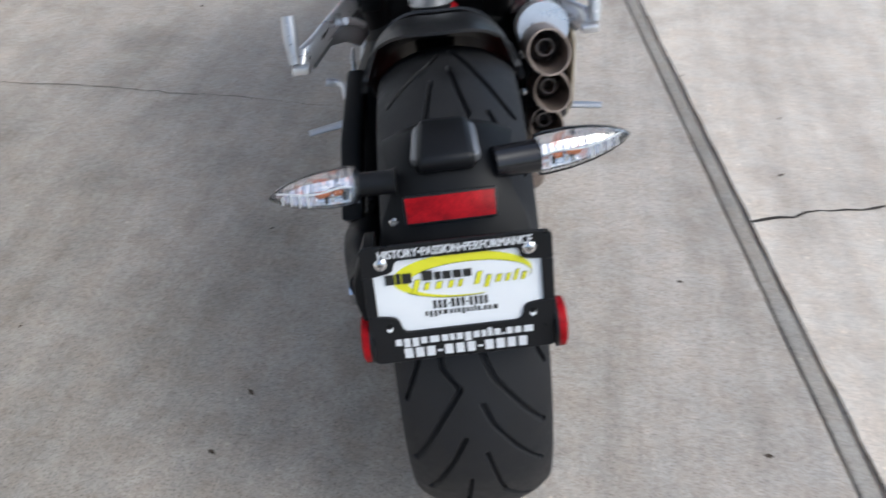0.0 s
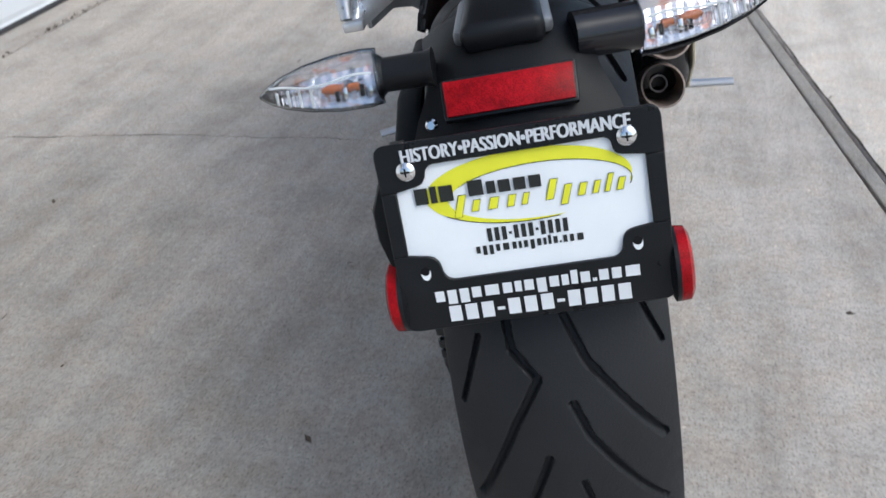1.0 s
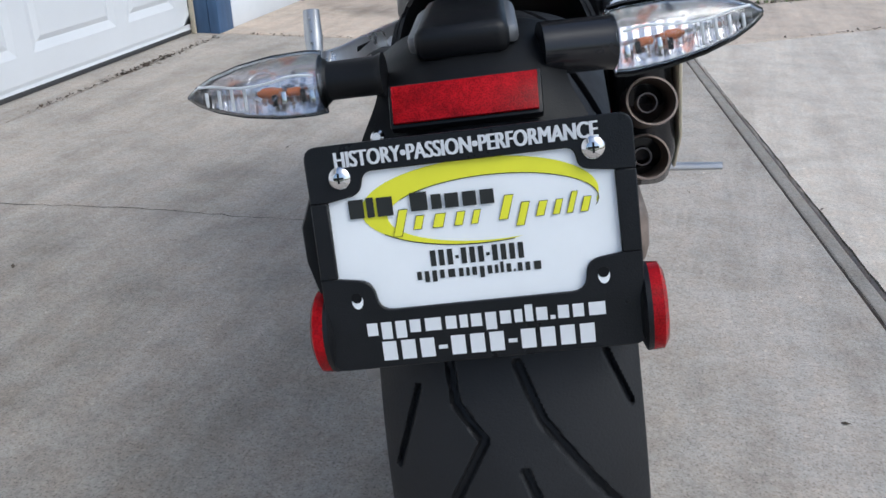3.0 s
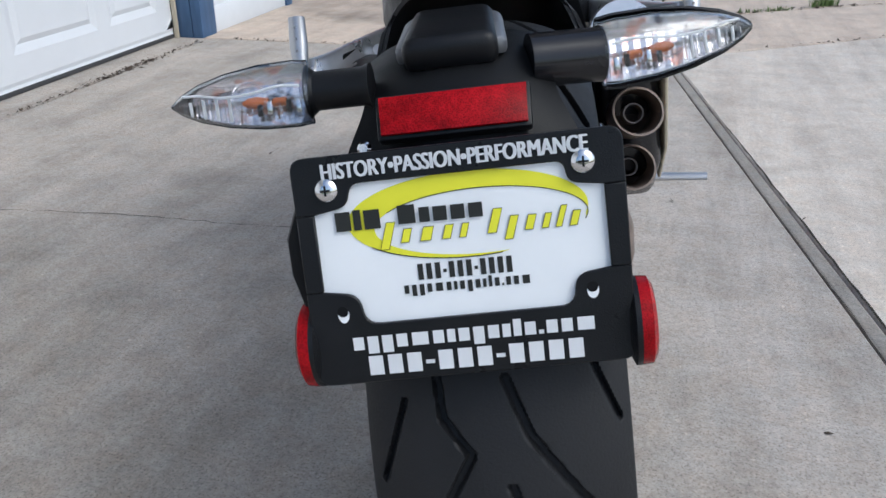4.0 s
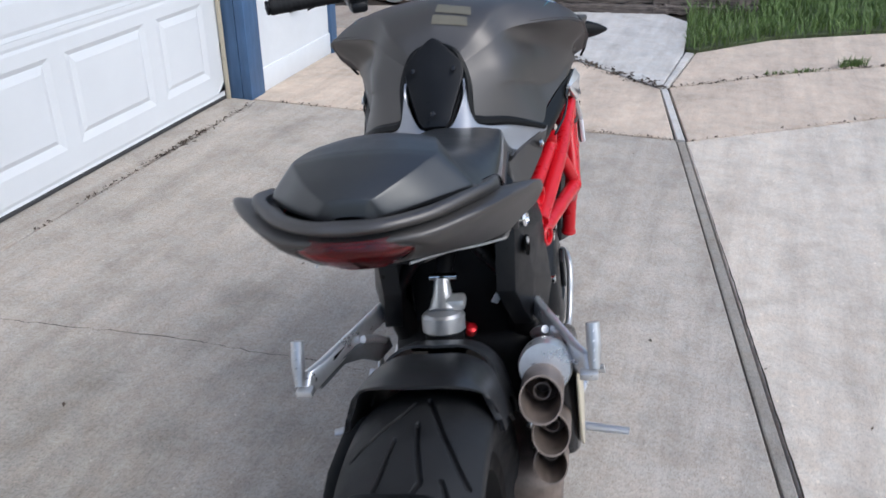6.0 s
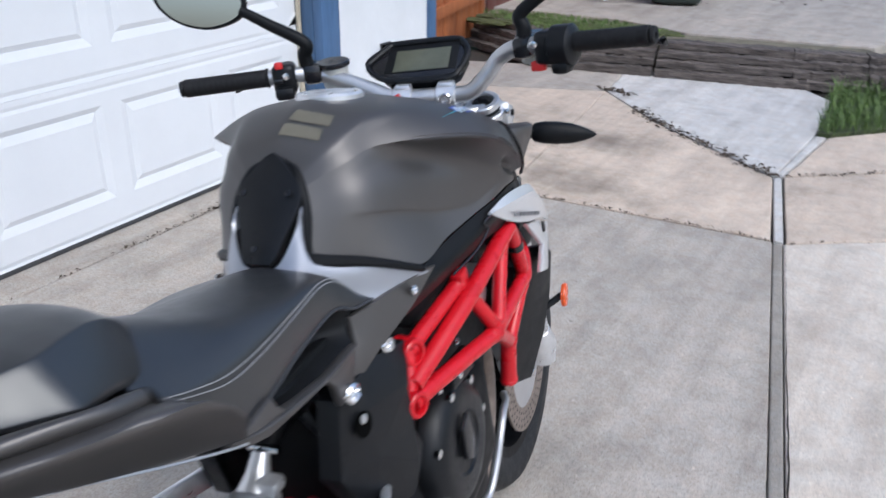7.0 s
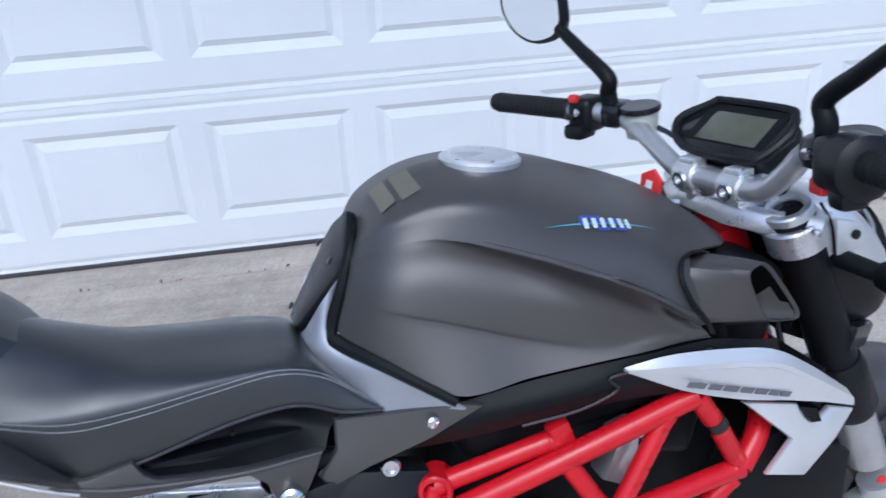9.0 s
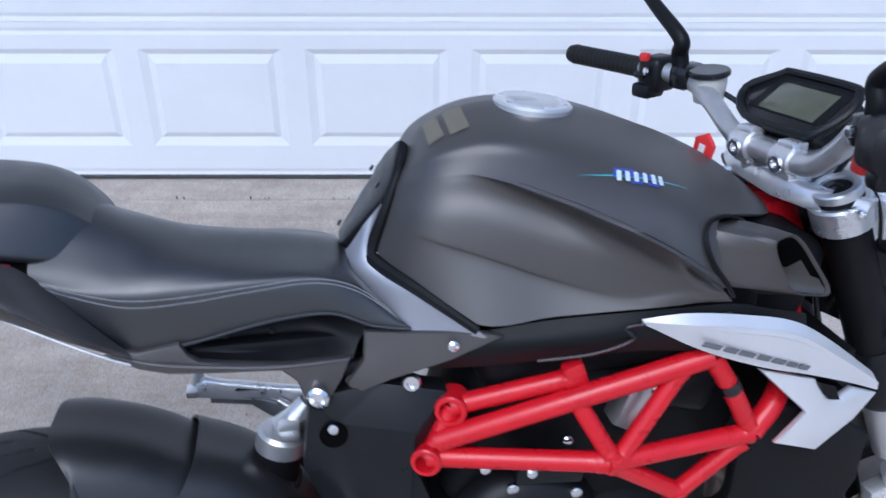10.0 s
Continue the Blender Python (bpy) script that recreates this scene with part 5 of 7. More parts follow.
for x, y, z in ((0.0315, 0.4955, 0.963), (-0.0315, 0.4955, 0.963), (0.0, 0.4505, 0.908)):
    part("screw", bm_lathe([(0, 0.0042), (0.002, 0.004), (0.0026, 0.002)], (x, y - 0.009, z + 0.004), (0, -0.8, 0.6), 12), GLOSS_BLACK, pad)
cap_c = Vector((0.004, 0.676, 1.0435))
cap_n = Vector((0.02, 0.12, 1)).normalized()
cap = part("filler_cap", bm_lathe([(-0.006, 0.047), (0.001, 0.047), (0.004, 0.044), (0.004, 0.034), (0.003, 0.033), (0.0045, 0.031), (0.005, 0.0)], cap_c, cap_n, 40), ALU, tank, "round silver fuel filler cap")
part("key_flap", bm_box(cap_c + Vector((-0.004, -0.012, 0.0055)), (0.022, 0.030, 0.0025), 0.001, Euler((radians(-7), 0, radians(20))).to_matrix()), ALU_DULL, cap)
for k in range(6):
    a = 2 * math.pi * k / 6
    part("cap_screw", bm_lathe([(0, 0.003), (0.0016, 0.003), (0.002, 0.001)], cap_c + Vector((0.039 * math.cos(a), 0.039 * math.sin(a), 0.0035 - 0.0047 * math.sin(a))), cap_n, 10), CHROME, cap)


def on_tank(y, x, s=1, lift=0.0012):
    """A point just over the tank's skin, from a place beside it, seen along x from outside or from above."""
    start = Vector((x, y, 1.3)) if abs(x) < 0.1 else Vector((x + math.copysign(0.18, x), y, 1.3))
    hit, loc, nrm, _ = tank.ray_cast(start, Vector((x, y, 1.0)) - start)
    return loc + nrm * lift if hit else Vector((x, y, 1.0))


def decal(name, quad, material, label, n=6):
    """A printed patch that follows the tank's skin, over a four-cornered plan (x, y)."""
    bm = bmesh.new()
    grid = []
    (ax, ay), (bx, by), (cx_, cy_), (dx_, dy_) = quad
    for i in range(n + 1):
        row = []
        for j in range(n + 1):
            u, v = i / n, j / n
            x = (1 - u) * ((1 - v) * ax + v * dx_) + u * ((1 - v) * bx + v * cx_)
            y = (1 - u) * ((1 - v) * ay + v * dy_) + u * ((1 - v) * by + v * cy_)
            row.append(bm.verts.new(on_tank(y, x)))
        grid.append(row)
    for i in range(n):
        for j in range(n):
            bm.faces.new((grid[i][j], grid[i + 1][j], grid[i + 1][j + 1], grid[i][j + 1]))
    return part(name, bm, material, tank, label, smooth=True)


bpy.context.view_layer.update()
decal("decal", [(-0.004, 0.545), (0.052, 0.545), (0.050, 0.562), (-0.002, 0.562)], DECAL, "faded gold label of unreadable print")
decal("decal", [(0.000, 0.568), (0.056, 0.568), (0.054, 0.590), (0.002, 0.590)], DECAL, "faded gold label of unreadable print")


def badge_stroke(name, pts, material, label, s, lift):
    """A flat printed stroke on the flank: pts in millimetres along and up the badge."""
    c, d = Vector((0.170, 0.742, 1.001)), Vector((-0.06, 0.95, -0.30)).normalized()
    n = Vector((0.62, 0.18, 0.77))
    n = (n - d * n.dot(d)).normalized()
    u = d.cross(n)
    if u.z < 0:
        u = -u
    bm = bmesh.new()
    vs = []
    for a, b in pts:
        p = c + d * a * 0.0014 + u * b * 0.0014
        p.x *= s
        nn = Vector((n.x * s, n.y, n.z))
        ok, loc, nrm, _ = tank.ray_cast(p + nn * 0.08, -nn)
        vs.append(bm.verts.new((loc if ok else p) + nn * lift))
    bm.faces.new(vs)
    part(name, bm, material, tank, label, smooth=False)


for s in both:
    for k in range(8):
        a, b = -44 + 11 * k, -33 + 11 * k
        w0, w1 = 1.1 * (1 - abs(a) / 46) + 0.1, 1.1 * (1 - abs(b) / 46) + 0.1
        badge_stroke("badge_line", [(a, -w0), (b, -w1), (b, w1), (a, w0)], BADGE_CYAN, "thin cyan badge line", s, 0.0008)
    for x0, x1, y0, y1 in ((-18, -2, 5.5, 8.5), (-20, -14, -2, 5), (-12, 2, 0, 4.5), (3, 12, -1, 4.5), (-9, 0, -8, -4.5), (4, 14, -8, -4.5)):
        badge_stroke("badge", [(x0, y0), (x1, y0), (x1 + 1.5, y1), (x0 + 1.5, y1)], BADGE_BLUE, "small blue and white maker's badge", s, 0.0014)
    for x0 in (-19, -12.5, -6, 1, 8, 14):
        badge_stroke("badge_bar", [(x0, -6), (x0 + 3.4, -6), (x0 + 6, 5), (x0 + 2.6, 5)], BADGE_LIGHT, "pale slanted badge bar", s, 0.0026)

# silver saddle panel behind and under the tank
for s in both:
    lines = [
        [(0.0, 0.443, 0.884), (0.026, 0.447, 0.890), (0.046, 0.470, 0.930), (0.047, 0.494, 0.954)],
        [(0.0, 0.440, 0.878), (0.040, 0.444, 0.880), (0.058, 0.462, 0.888), (0.052, 0.478, 0.898)],
        [(0.0, 0.438, 0.870), (0.046, 0.443, 0.868), (0.080, 0.480, 0.862), (0.108, 0.518, 0.864)],
        [(0.0, 0.436, 0.862), (0.052, 0.443, 0.855), (0.098, 0.495, 0.828), (0.157, 0.580, 0.830)],
        [(0.0, 0.434, 0.850), (0.055, 0.444, 0.838), (0.112, 0.505, 0.812), (0.153, 0.577, 0.824)],
    ]
    bm = surface([sx(l, s) for l in lines], 5, 4)
    part("saddle_panel", thicken(bm, 0.003), GREY_SILVER, bike, "grey silver panel around the tank's foot", angle=50)
    part("side_trim", bm_slab(sx([(0.108, 0.455, 0.822), (0.120, 0.504, 0.819), (0.158, 0.582, 0.831), (0.162, 0.604, 0.826), (0.151, 0.545, 0.796), (0.129, 0.480, 0.766), (0.116, 0.440, 0.744), (0.109, 0.430, 0.757), (0.112, 0.452, 0.787)], s), (-0.010 * s, 0, 0), 0.003), TANK_GREY, bike, "dark grey side trim under the seat")

# black cover between tank and frame
for s in both:
    top = [(0.146, 0.570, 0.826), (0.157, 0.650, 0.838), (0.177, 0.730, 0.849), (0.196, 0.790, 0.858), (0.198, 0.850, 0.858), (0.190, 0.900, 0.842), (0.165, 0.965, 0.815)]
    mid = [(0.148, 0.550, 0.805), (0.168, 0.640, 0.815), (0.186, 0.725, 0.826), (0.196, 0.790, 0.832), (0.198, 0.850, 0.830), (0.190, 0.910, 0.815), (0.160, 0.975, 0.780)]
    low = [(0.120, 0.475, 0.776), (0.142, 0.580, 0.780), (0.165, 0.680, 0.793), (0.182, 0.770, 0.800), (0.188, 0.850, 0.790), (0.178, 0.920, 0.770), (0.140, 0.985, 0.730)]
    part("frame_cover", thicken(surface([sx(l, s) for l in (top, mid, low)], 6, 4), 0.003), PLASTIC_MATT, bike, "black plastic cover under the tank")
    part("cover_seam", bm_tube(sx([(0.199, 0.850, 0.848), (0.197, 0.790, 0.842), (0.189, 0.735, 0.838), (0.190, 0.742, 0.822), (0.184, 0.700, 0.806), (0.170, 0.640, 0.796)], s), 0.0022, 6), GLOSS_BLACK, bike)
    part("cover_bolt", bm_lathe([(0, 0.0065), (0.003, 0.0065), (0.0045, 0.004), (0.002, 0.003)], (0.1495 * s, 0.5495, 0.815), (s, 0, 0.1), 14), CHROME, bike)

# air intakes
def quad_ring(corners, k=1.0, push=(0, 0, 0), n=5, r=0.30):
    """A four-cornered ring with rounded corners, drawn in by k about its middle."""
    q = [Vector(c) for c in corners]
    mid = sum(q, Vector()) / 4
    q = [mid + (c - mid) * k + Vector(push) for c in q]
    out = []
    for i in range(4):
        a, b, c = q[i - 1], q[i], q[(i + 1) % 4]
        p0, p1 = b.lerp(a, r), b.lerp(c, r)
        out += [p0.lerp(b, t).lerp(b.lerp(p1, t), t) for t in [j / (n - 1) for j in range(n)]]
    return out


for s in both:
    back = sx([(0.122, 0.856, 0.928), (0.196, 0.785, 0.945), (0.206, 0.800, 0.893), (0.150, 0.840, 0.868)], s)
    seam = sx([(0.138, 0.884, 0.934), (0.212, 0.806, 0.959), (0.226, 0.826, 0.893), (0.158, 0.856, 0.864)], s)
    mouth = sx([(0.204, 0.910, 0.940), (0.238, 0.858, 0.948), (0.191, 0.924, 0.856), (0.178, 0.990, 0.840)], s)
    half_way = [Vector(a).lerp(Vector(b), 0.6) + Vector((0.003 * s, 0, 0.002)) for a, b in zip(seam, mouth)]
    f_ = Vector((0.68 * s, 0.58, 0.42)).normalized()
    rings = [quad_ring(back, 0.9), quad_ring(seam, 1.0), quad_ring(half_way, 1.0), quad_ring(mouth, 1.0), quad_ring(mouth, 0.98, f_ * 0.0015), quad_ring(mouth, 0.945, f_ * 0.001), quad_ring(mouth, 0.925, -f_ * 0.004), quad_ring(mouth, 0.70, -f_ * 0.050)]
    intake = part("air_intake", rings_to_bm(rings, True, True), TANK_GREY, bike, "dark grey ram air intake beside the tank", angle=40)
    part("duct_throat", rings_to_bm([quad_ring(mouth, 0.922, -f_ * 0.0025), quad_ring(mouth, 0.66, -f_ * 0.042), quad_ring(mouth, 0.05, -f_ * 0.043)], True, False), SOCKET, intake, "black duct throat")
    part("intake_seam", bm_tube(sx([(0.150, 0.878, 0.934), (0.186, 0.838, 0.957), (0.207, 0.808, 0.962), (0.222, 0.797, 0.950), (0.229, 0.804, 0.926), (0.226, 0.824, 0.898), (0.218, 0.838, 0.878)], s), 0.0026, 6), DEEP, bike)

# silver side wings
for s in both:
    top = [(0.193, 0.749, 0.848), (0.201, 0.800, 0.8535), (0.203, 0.862, 0.8455), (0.203, 0.925, 0.830), (0.198, 0.980, 0.795), (0.190, 1.048, 0.740)]
    crest = [(0.1965, 0.750, 0.846), (0.2075, 0.806, 0.842), (0.211, 0.868, 0.832), (0.2105, 0.928, 0.816), (0.206, 0.985, 0.780), (0.195, 1.052, 0.731)]
    crest2 = [(0.1972, 0.751, 0.845), (0.2083, 0.809, 0.838), (0.2122, 0.872, 0.827), (0.2115, 0.931, 0.811), (0.2065, 0.988, 0.775), (0.1955, 1.055, 0.727)]
    low = [(0.196, 0.752, 0.842), (0.203, 0.818, 0.806), (0.207, 0.889, 0.778), (0.208, 0.945, 0.762), (0.203, 1.005, 0.740), (0.194, 1.057, 0.716)]
    wing = part("side_wing", thicken(surface([sx(l, s) for l in (top, crest, crest2, low)], 6, 4), 0.006), SILVER, bike, "silver side wing with dark lettering bars", angle=30)
    fin = [(0.207, 0.889, 0.774), (0.208, 0.962, 0.752), (0.203, 0.983, 0.722), (0.203, 1.000, 0.720), (0.196, 1.020, 0.726), (0.195, 1.057, 0.712), (0.202, 1.028, 0.684), (0.214, 0.974, 0.655), (0.218, 0.917, 0.676), (0.214, 0.953, 0.711)]
    part("wing_fin", bm_slab(sx(fin, s), (-0.010 * s, 0, -0.002), 0.003, seg=2), SILVER, wing, "bright silver lower fin")
    part("vent", bm_slab(sx([(0.2085, 0.962, 0.750), (0.206, 0.990, 0.738), (0.205, 0.999, 0.718), (0.2055, 0.984, 0.721)], s), (0.0015 * s, 0, 0), 0), DEEP, wing, "dark vent slot")
    a, b = Vector((0.2105, 0.812, 0.817)), Vector((0.2105, 0.955, 0.765))
    wdt = [0.028, 0.020, 0.024, 0.020, 0.020, 0.016, 0.016]
    k = 0.0
    for w in wdt:
        p, q = a.lerp(b, k / 0.152), a.lerp(b, (k + w * 0.80) / 0.152)
        k += w
        v = Vector((0, 0.0045, 0.0048))
        bm = bm_slab([(x * s, y, z) for x, y, z in (p, q, q + v, p + v)], (0.0018 * s, 0, 0), 0)
        part("lettering_bar", bm, LABEL_GREY, wing, "dark lettering bar")

# red trellis frame
trellis = part("trellis_frame", bm_tube([(0, 0.93, 0.79), (0, 1.04, 0.80)], 0.030, 16, curve=False), RED, bike, "red painted tubular trellis frame")


def rod(pts, r=0.0145, name="frame_tube"):
    for s in both:
        part(name, bm_tube(sx(pts, s), r, 16, 5), RED, trellis)


A, B = (0.129, 0.5506, 0.7225), (0.140, 0.518, 0.6630)
C, D = (0.173, 0.685, 0.7420), (0.190, 0.838, 0.7890)
E_, F = (0.195, 0.7215, 0.6640), (0.191, 0.900, 0.6765)


def straight(a, b, r, ease=0.0):
    """A tube between two joints, swollen a little at its welds."""
    a, b = Vector(a), Vector(b)
    rod([a, a.lerp(b, 0.06), a.lerp(b, 0.12), a.lerp(b, 0.5) + Vector((ease, 0, ease)), a.lerp(b, 0.88), a.lerp(b, 0.94), b], [r * 1.10, r * 1.10, r, r, r, r * 1.10, r * 1.10])


straight(A, (0.158, 0.686, 0.7610), 0.0122)
rod([(0.141, 0.530, 0.684), C, D], 0.0138)
straight(B, E_, 0.0128)
straight(E_, F, 0.0122)
straight(C, (0.195, 0.724, 0.672), 0.0112)
straight((0.195, 0.735, 0.668), (0.187, 0.806, 0.7760), 0.0112)
rod([D, (0.191, 0.868, 0.7400), (0.191, 0.895, 0.6870)], 0.0120)
straight(E_, (0.182, 0.818, 0.5950), 0.0120)
straight((0.182, 0.818, 0.5950), (0.188, 0.893, 0.6640), 0.0115)
rod([F, (0.172, 0.940, 0.715), (0.110, 0.985, 0.770), (0.03, 1.01, 0.82)], 0.0140)
straight((0.182, 0.814, 0.600), (0.174, 0.822, 0.515), 0.0135)
straight(A, B, 0.0105)
for s in both:
    for p, r in ((A, 0.0195), (B, 0.0185)):
        q = Vector((p[0] * s, p[1], p[2]))
        part("frame_boss", bm_lathe([(-0.018, r), (0.014, r), (0.016, r - 0.002), (0.016, r - 0.006), (-0.005, r - 0.007), (-0.005, 0.0)], q, (s, -0.35, 0.05), 24), RED, trellis)
    part("lug", bm_box((0.160 * s, 0.688, 0.766), (0.020, 0.026, 0.034), 0.005, Euler((radians(18), 0, 0)).to_matrix(), 2), RED, trellis)
    part("node_web", bm_lathe([(-0.011, 0.015), (0.0, 0.018), (0.011, 0.015)], (0.194 * s, 0.726, 0.666), (s, 0, 0), 20), RED, trellis)
    part("cable_tie", bm_tube(sx([(0.191, 0.861, 0.753), (0.191, 0.868, 0.741)], s), 0.0132, 16, curve=False), GLOSS_BLACK, trellis)
    for p in ((0.150, 0.693, 0.776), (0.140, 0.69, 0.66), (0.155, 0.79, 0.735), (0.15, 0.585, 0.642), (0.16, 0.64, 0.635)):
        part("frame_bolt", bm_lathe([(0, 0.0065), (0.004, 0.0065), (0.006, 0.0035)], (p[0] * s, p[1], p[2]), (s, 0, 0.2), 12), CHROME, trellis)

# engine seen through and below the frame
engine = part("engine", bm_box((0, 0.74, 0.62), (0.23, 0.36, 0.24), 0.03, Euler((radians(-18), 0, 0)).to_matrix(), 3), DEEP, bike, "black three cylinder engine")
part("head_cover", bm_box((0, 0.945, 0.835), (0.25, 0.13, 0.13), 0.03, Euler((radians(-20), 0, 0)).to_matrix(), 3), DEEP, engine, "black cover behind the steering head")
part("airbox", bm_box((0, 0.76, 0.80), (0.26, 0.36, 0.13), 0.03, Euler((radians(4), 0, 0)).to_matrix(), 3), DEEP, engine)
part("crankcase", bm_box((0, 0.66, 0.42), (0.26, 0.44, 0.26), 0.05, Euler((radians(8), 0, 0)).to_matrix(), 3), DEEP, engine)
for s in both:
    cov = part("side_case", bm_lathe([(0, 0.105), (0.020, 0.102), (0.034, 0.088), (0.038, 0.07), (0.038, 0.05), (0.034, 0.046), (0.034, 0.0)], (0.125 * s, 0.640, 0.515), (s, 0, 0.06), 40), PLASTIC, engine, "round black engine side case")
    for k in range(7):
        a = 2 * math.pi * k / 7
        part("case_bolt", bm_lathe([(0, 0.0075), (0.006, 0.0075), (0.008, 0.004)], (0.150 * s, 0.640 + 0.096 * math.cos(a), 0.515 + 0.096 * math.sin(a)), (s, 0, 0), 12), CHROME, cov)
    part("case_rib", bm_slab([(0.162 * s, 0.610, 0.560), (0.162 * s, 0.635, 0.575), (0.162 * s, 0.650, 0.520), (0.162 * s, 0.640, 0.490), (0.162 * s, 0.615, 0.505)], (0.010 * s, 0, 0), 0.003), GLOSS_BLACK, cov)
    part("cam_cover", bm_box((0.125 * s, 0.845, 0.715), (0.03, 0.075, 0.075), 0.014, Euler((radians(-18), 0, 0)).to_matrix(), 3), PLASTIC, engine)
    part("throttle_duct", bm_slab(sx([(0.166, 0.738, 0.690), (0.166, 0.758, 0.742), (0.166, 0.785, 0.748), (0.166, 0.782, 0.700), (0.166, 0.762, 0.676)], s), (-0.04 * s, 0, 0), 0.006), ALU_DULL, engine, "grey metal throttle body")
    part("ecu_box", bm_box((0.150 * s, 0.665, 0.632), (0.02, 0.085, 0.038), 0.004, Euler((radians(-6), 0, 0)).to_matrix()), PLASTIC, engine, "ribbed black control box")
    part("radiator_cover", bm_slab(sx([(0.175, 0.900, 0.690), (0.190, 0.950, 0.705), (0.205, 1.000, 0.690), (0.200, 1.055, 0.655), (0.193, 1.058, 0.580), (0.184, 1.030, 0.500), (0.170, 0.970, 0.430), (0.156, 0.880, 0.465), (0.160, 0.905, 0.560)], s), (-0.022 * s, 0, 0), 0.006), PLASTIC_MATT, bike, "matt black radiator side cover")
    rim_pts = [(0.112, 0.388, 0.744), (0.118, 0.470, 0.757), (0.130, 0.546, 0.743), (0.134, 0.526, 0.700), (0.138, 0.502, 0.655), (0.148, 0.520, 0.600), (0.146, 0.480, 0.545), (0.124, 0.410, 0.556), (0.106, 0.372, 0.640)]
    ridge = [(0.123, 0.415, 0.712), (0.147, 0.505, 0.703), (0.131, 0.430, 0.640), (0.155, 0.492, 0.590)]
    bm = bmesh.new()
    v = [bm.verts.new(q) for q in sx(rim_pts, s)]
    r = [bm.verts.new(q) for q in sx(ridge, s)]
    inn = [bm.verts.new((q[0] - 0.03 * s, q[1], q[2])) for q in sx(rim_pts, s)]
    for loop in ((v[0], v[1], r[0]), (v[1], v[2], r[1], r[0]), (v[2], v[3], r[1]), (v[3], v[4], r[1]), (r[0], r[1], r[2]), (r[1], v[4], r[3], r[2]), (v[4], v[5], r[3]), (v[5], v[6], r[3]), (v[6], v[7], r[2], r[3]), (v[7], v[8], r[2]), (v[8], r[0], r[2]), (v[8], v[0], r[0])):
        bm.faces.new(loop)
    for k in range(len(v)):
        m_ = (k + 1) % len(v)
        bm.faces.new((v[k], v[m_], inn[m_], inn[k]))
    bmesh.ops.recalc_face_normals(bm, faces=bm.faces)
    bmesh.ops.bevel(bm, geom=list(bm.edges), offset=0.0018, segments=2, profile=0.5, affect="EDGES")
    part("side_cover", bm, PLASTIC, bike, "faceted black side cover", angle=20)
    part("cover_port", bm_lathe([(0.0, 0.0165), (0.0016, 0.0165), (0.0016, 0.0155), (0.0006, 0.015), (0.0006, 0)], (0.1258 * s, 0.411, 0.700), (s, -0.1, 0.1), 24), SOCKET, bike, "dark bolt hole in the side cover")
    part("sunk_bolt", bm_lathe([(0, 0.006), (0.002, 0.006), (0.003, 0.003)], (0.1268 * s, 0.411, 0.708), (s, -0.1, 0.1), 12), ALU_DULL, bike)
    big = part("pivot_bolt", bm_lathe([(0, 0.0115), (0.004, 0.0115), (0.007, 0.009), (0.007, 0.006), (0.003, 0.005), (0.003, 0)], (0.122 * s, 0.505, 0.757), (s, -0.2, 0.15), 24), CHROME, bike, "polished steel bolt and washer")
    part("subframe_bolt", bm_lathe([(0, 0.013), (0.007, 0.013), (0.010, 0.009), (0.004, 0.006), (0.004, 0)], (0.122 * s, 0.398, 0.752), (s, -0.2, 0.1), 20), CHROME, bike)
for i in range(9):
    part("radiator_fin", bm_box((0, 1.035 + 0.004, 0.50 + i * 0.03), (0.30, 0.03, 0.012), 0.002), DEEP, bike)
part("radiator", bm_box((0, 1.015, 0.61), (0.30, 0.035, 0.30), 0.01, Euler((radians(12), 0, 0)).to_matrix()), DEEP, bike, "black radiator")
part("sump", bm_box((0, 0.70, 0.27), (0.20, 0.42, 0.16), 0.05, None, 3), DEEP, bike, "black sump under the engine")
for i, x in enumerate((-0.07, 0.0, 0.07)):
    part("header_pipe", bm_tube([(x, 0.90, 0.56), (x, 0.98, 0.48), (x, 0.97, 0.34), (x * 0.6 + 0.03, 0.88, 0.24), (0.08, 0.70, 0.20)], 0.019, 14), BURNT, bike, "heat stained exhaust header")
part("clutch_pipe", bm_tube([(0.145, 0.870, 0.455), (0.160, 0.835, 0.466), (0.170, 0.790, 0.474), (0.174, 0.756, 0.455), (0.172, 0.728, 0.415), (0.168, 0.690, 0.380), (0.160, 0.630, 0.385)], 0.0065, 12), ALU_DULL, bike, "grey metal clutch pipe")

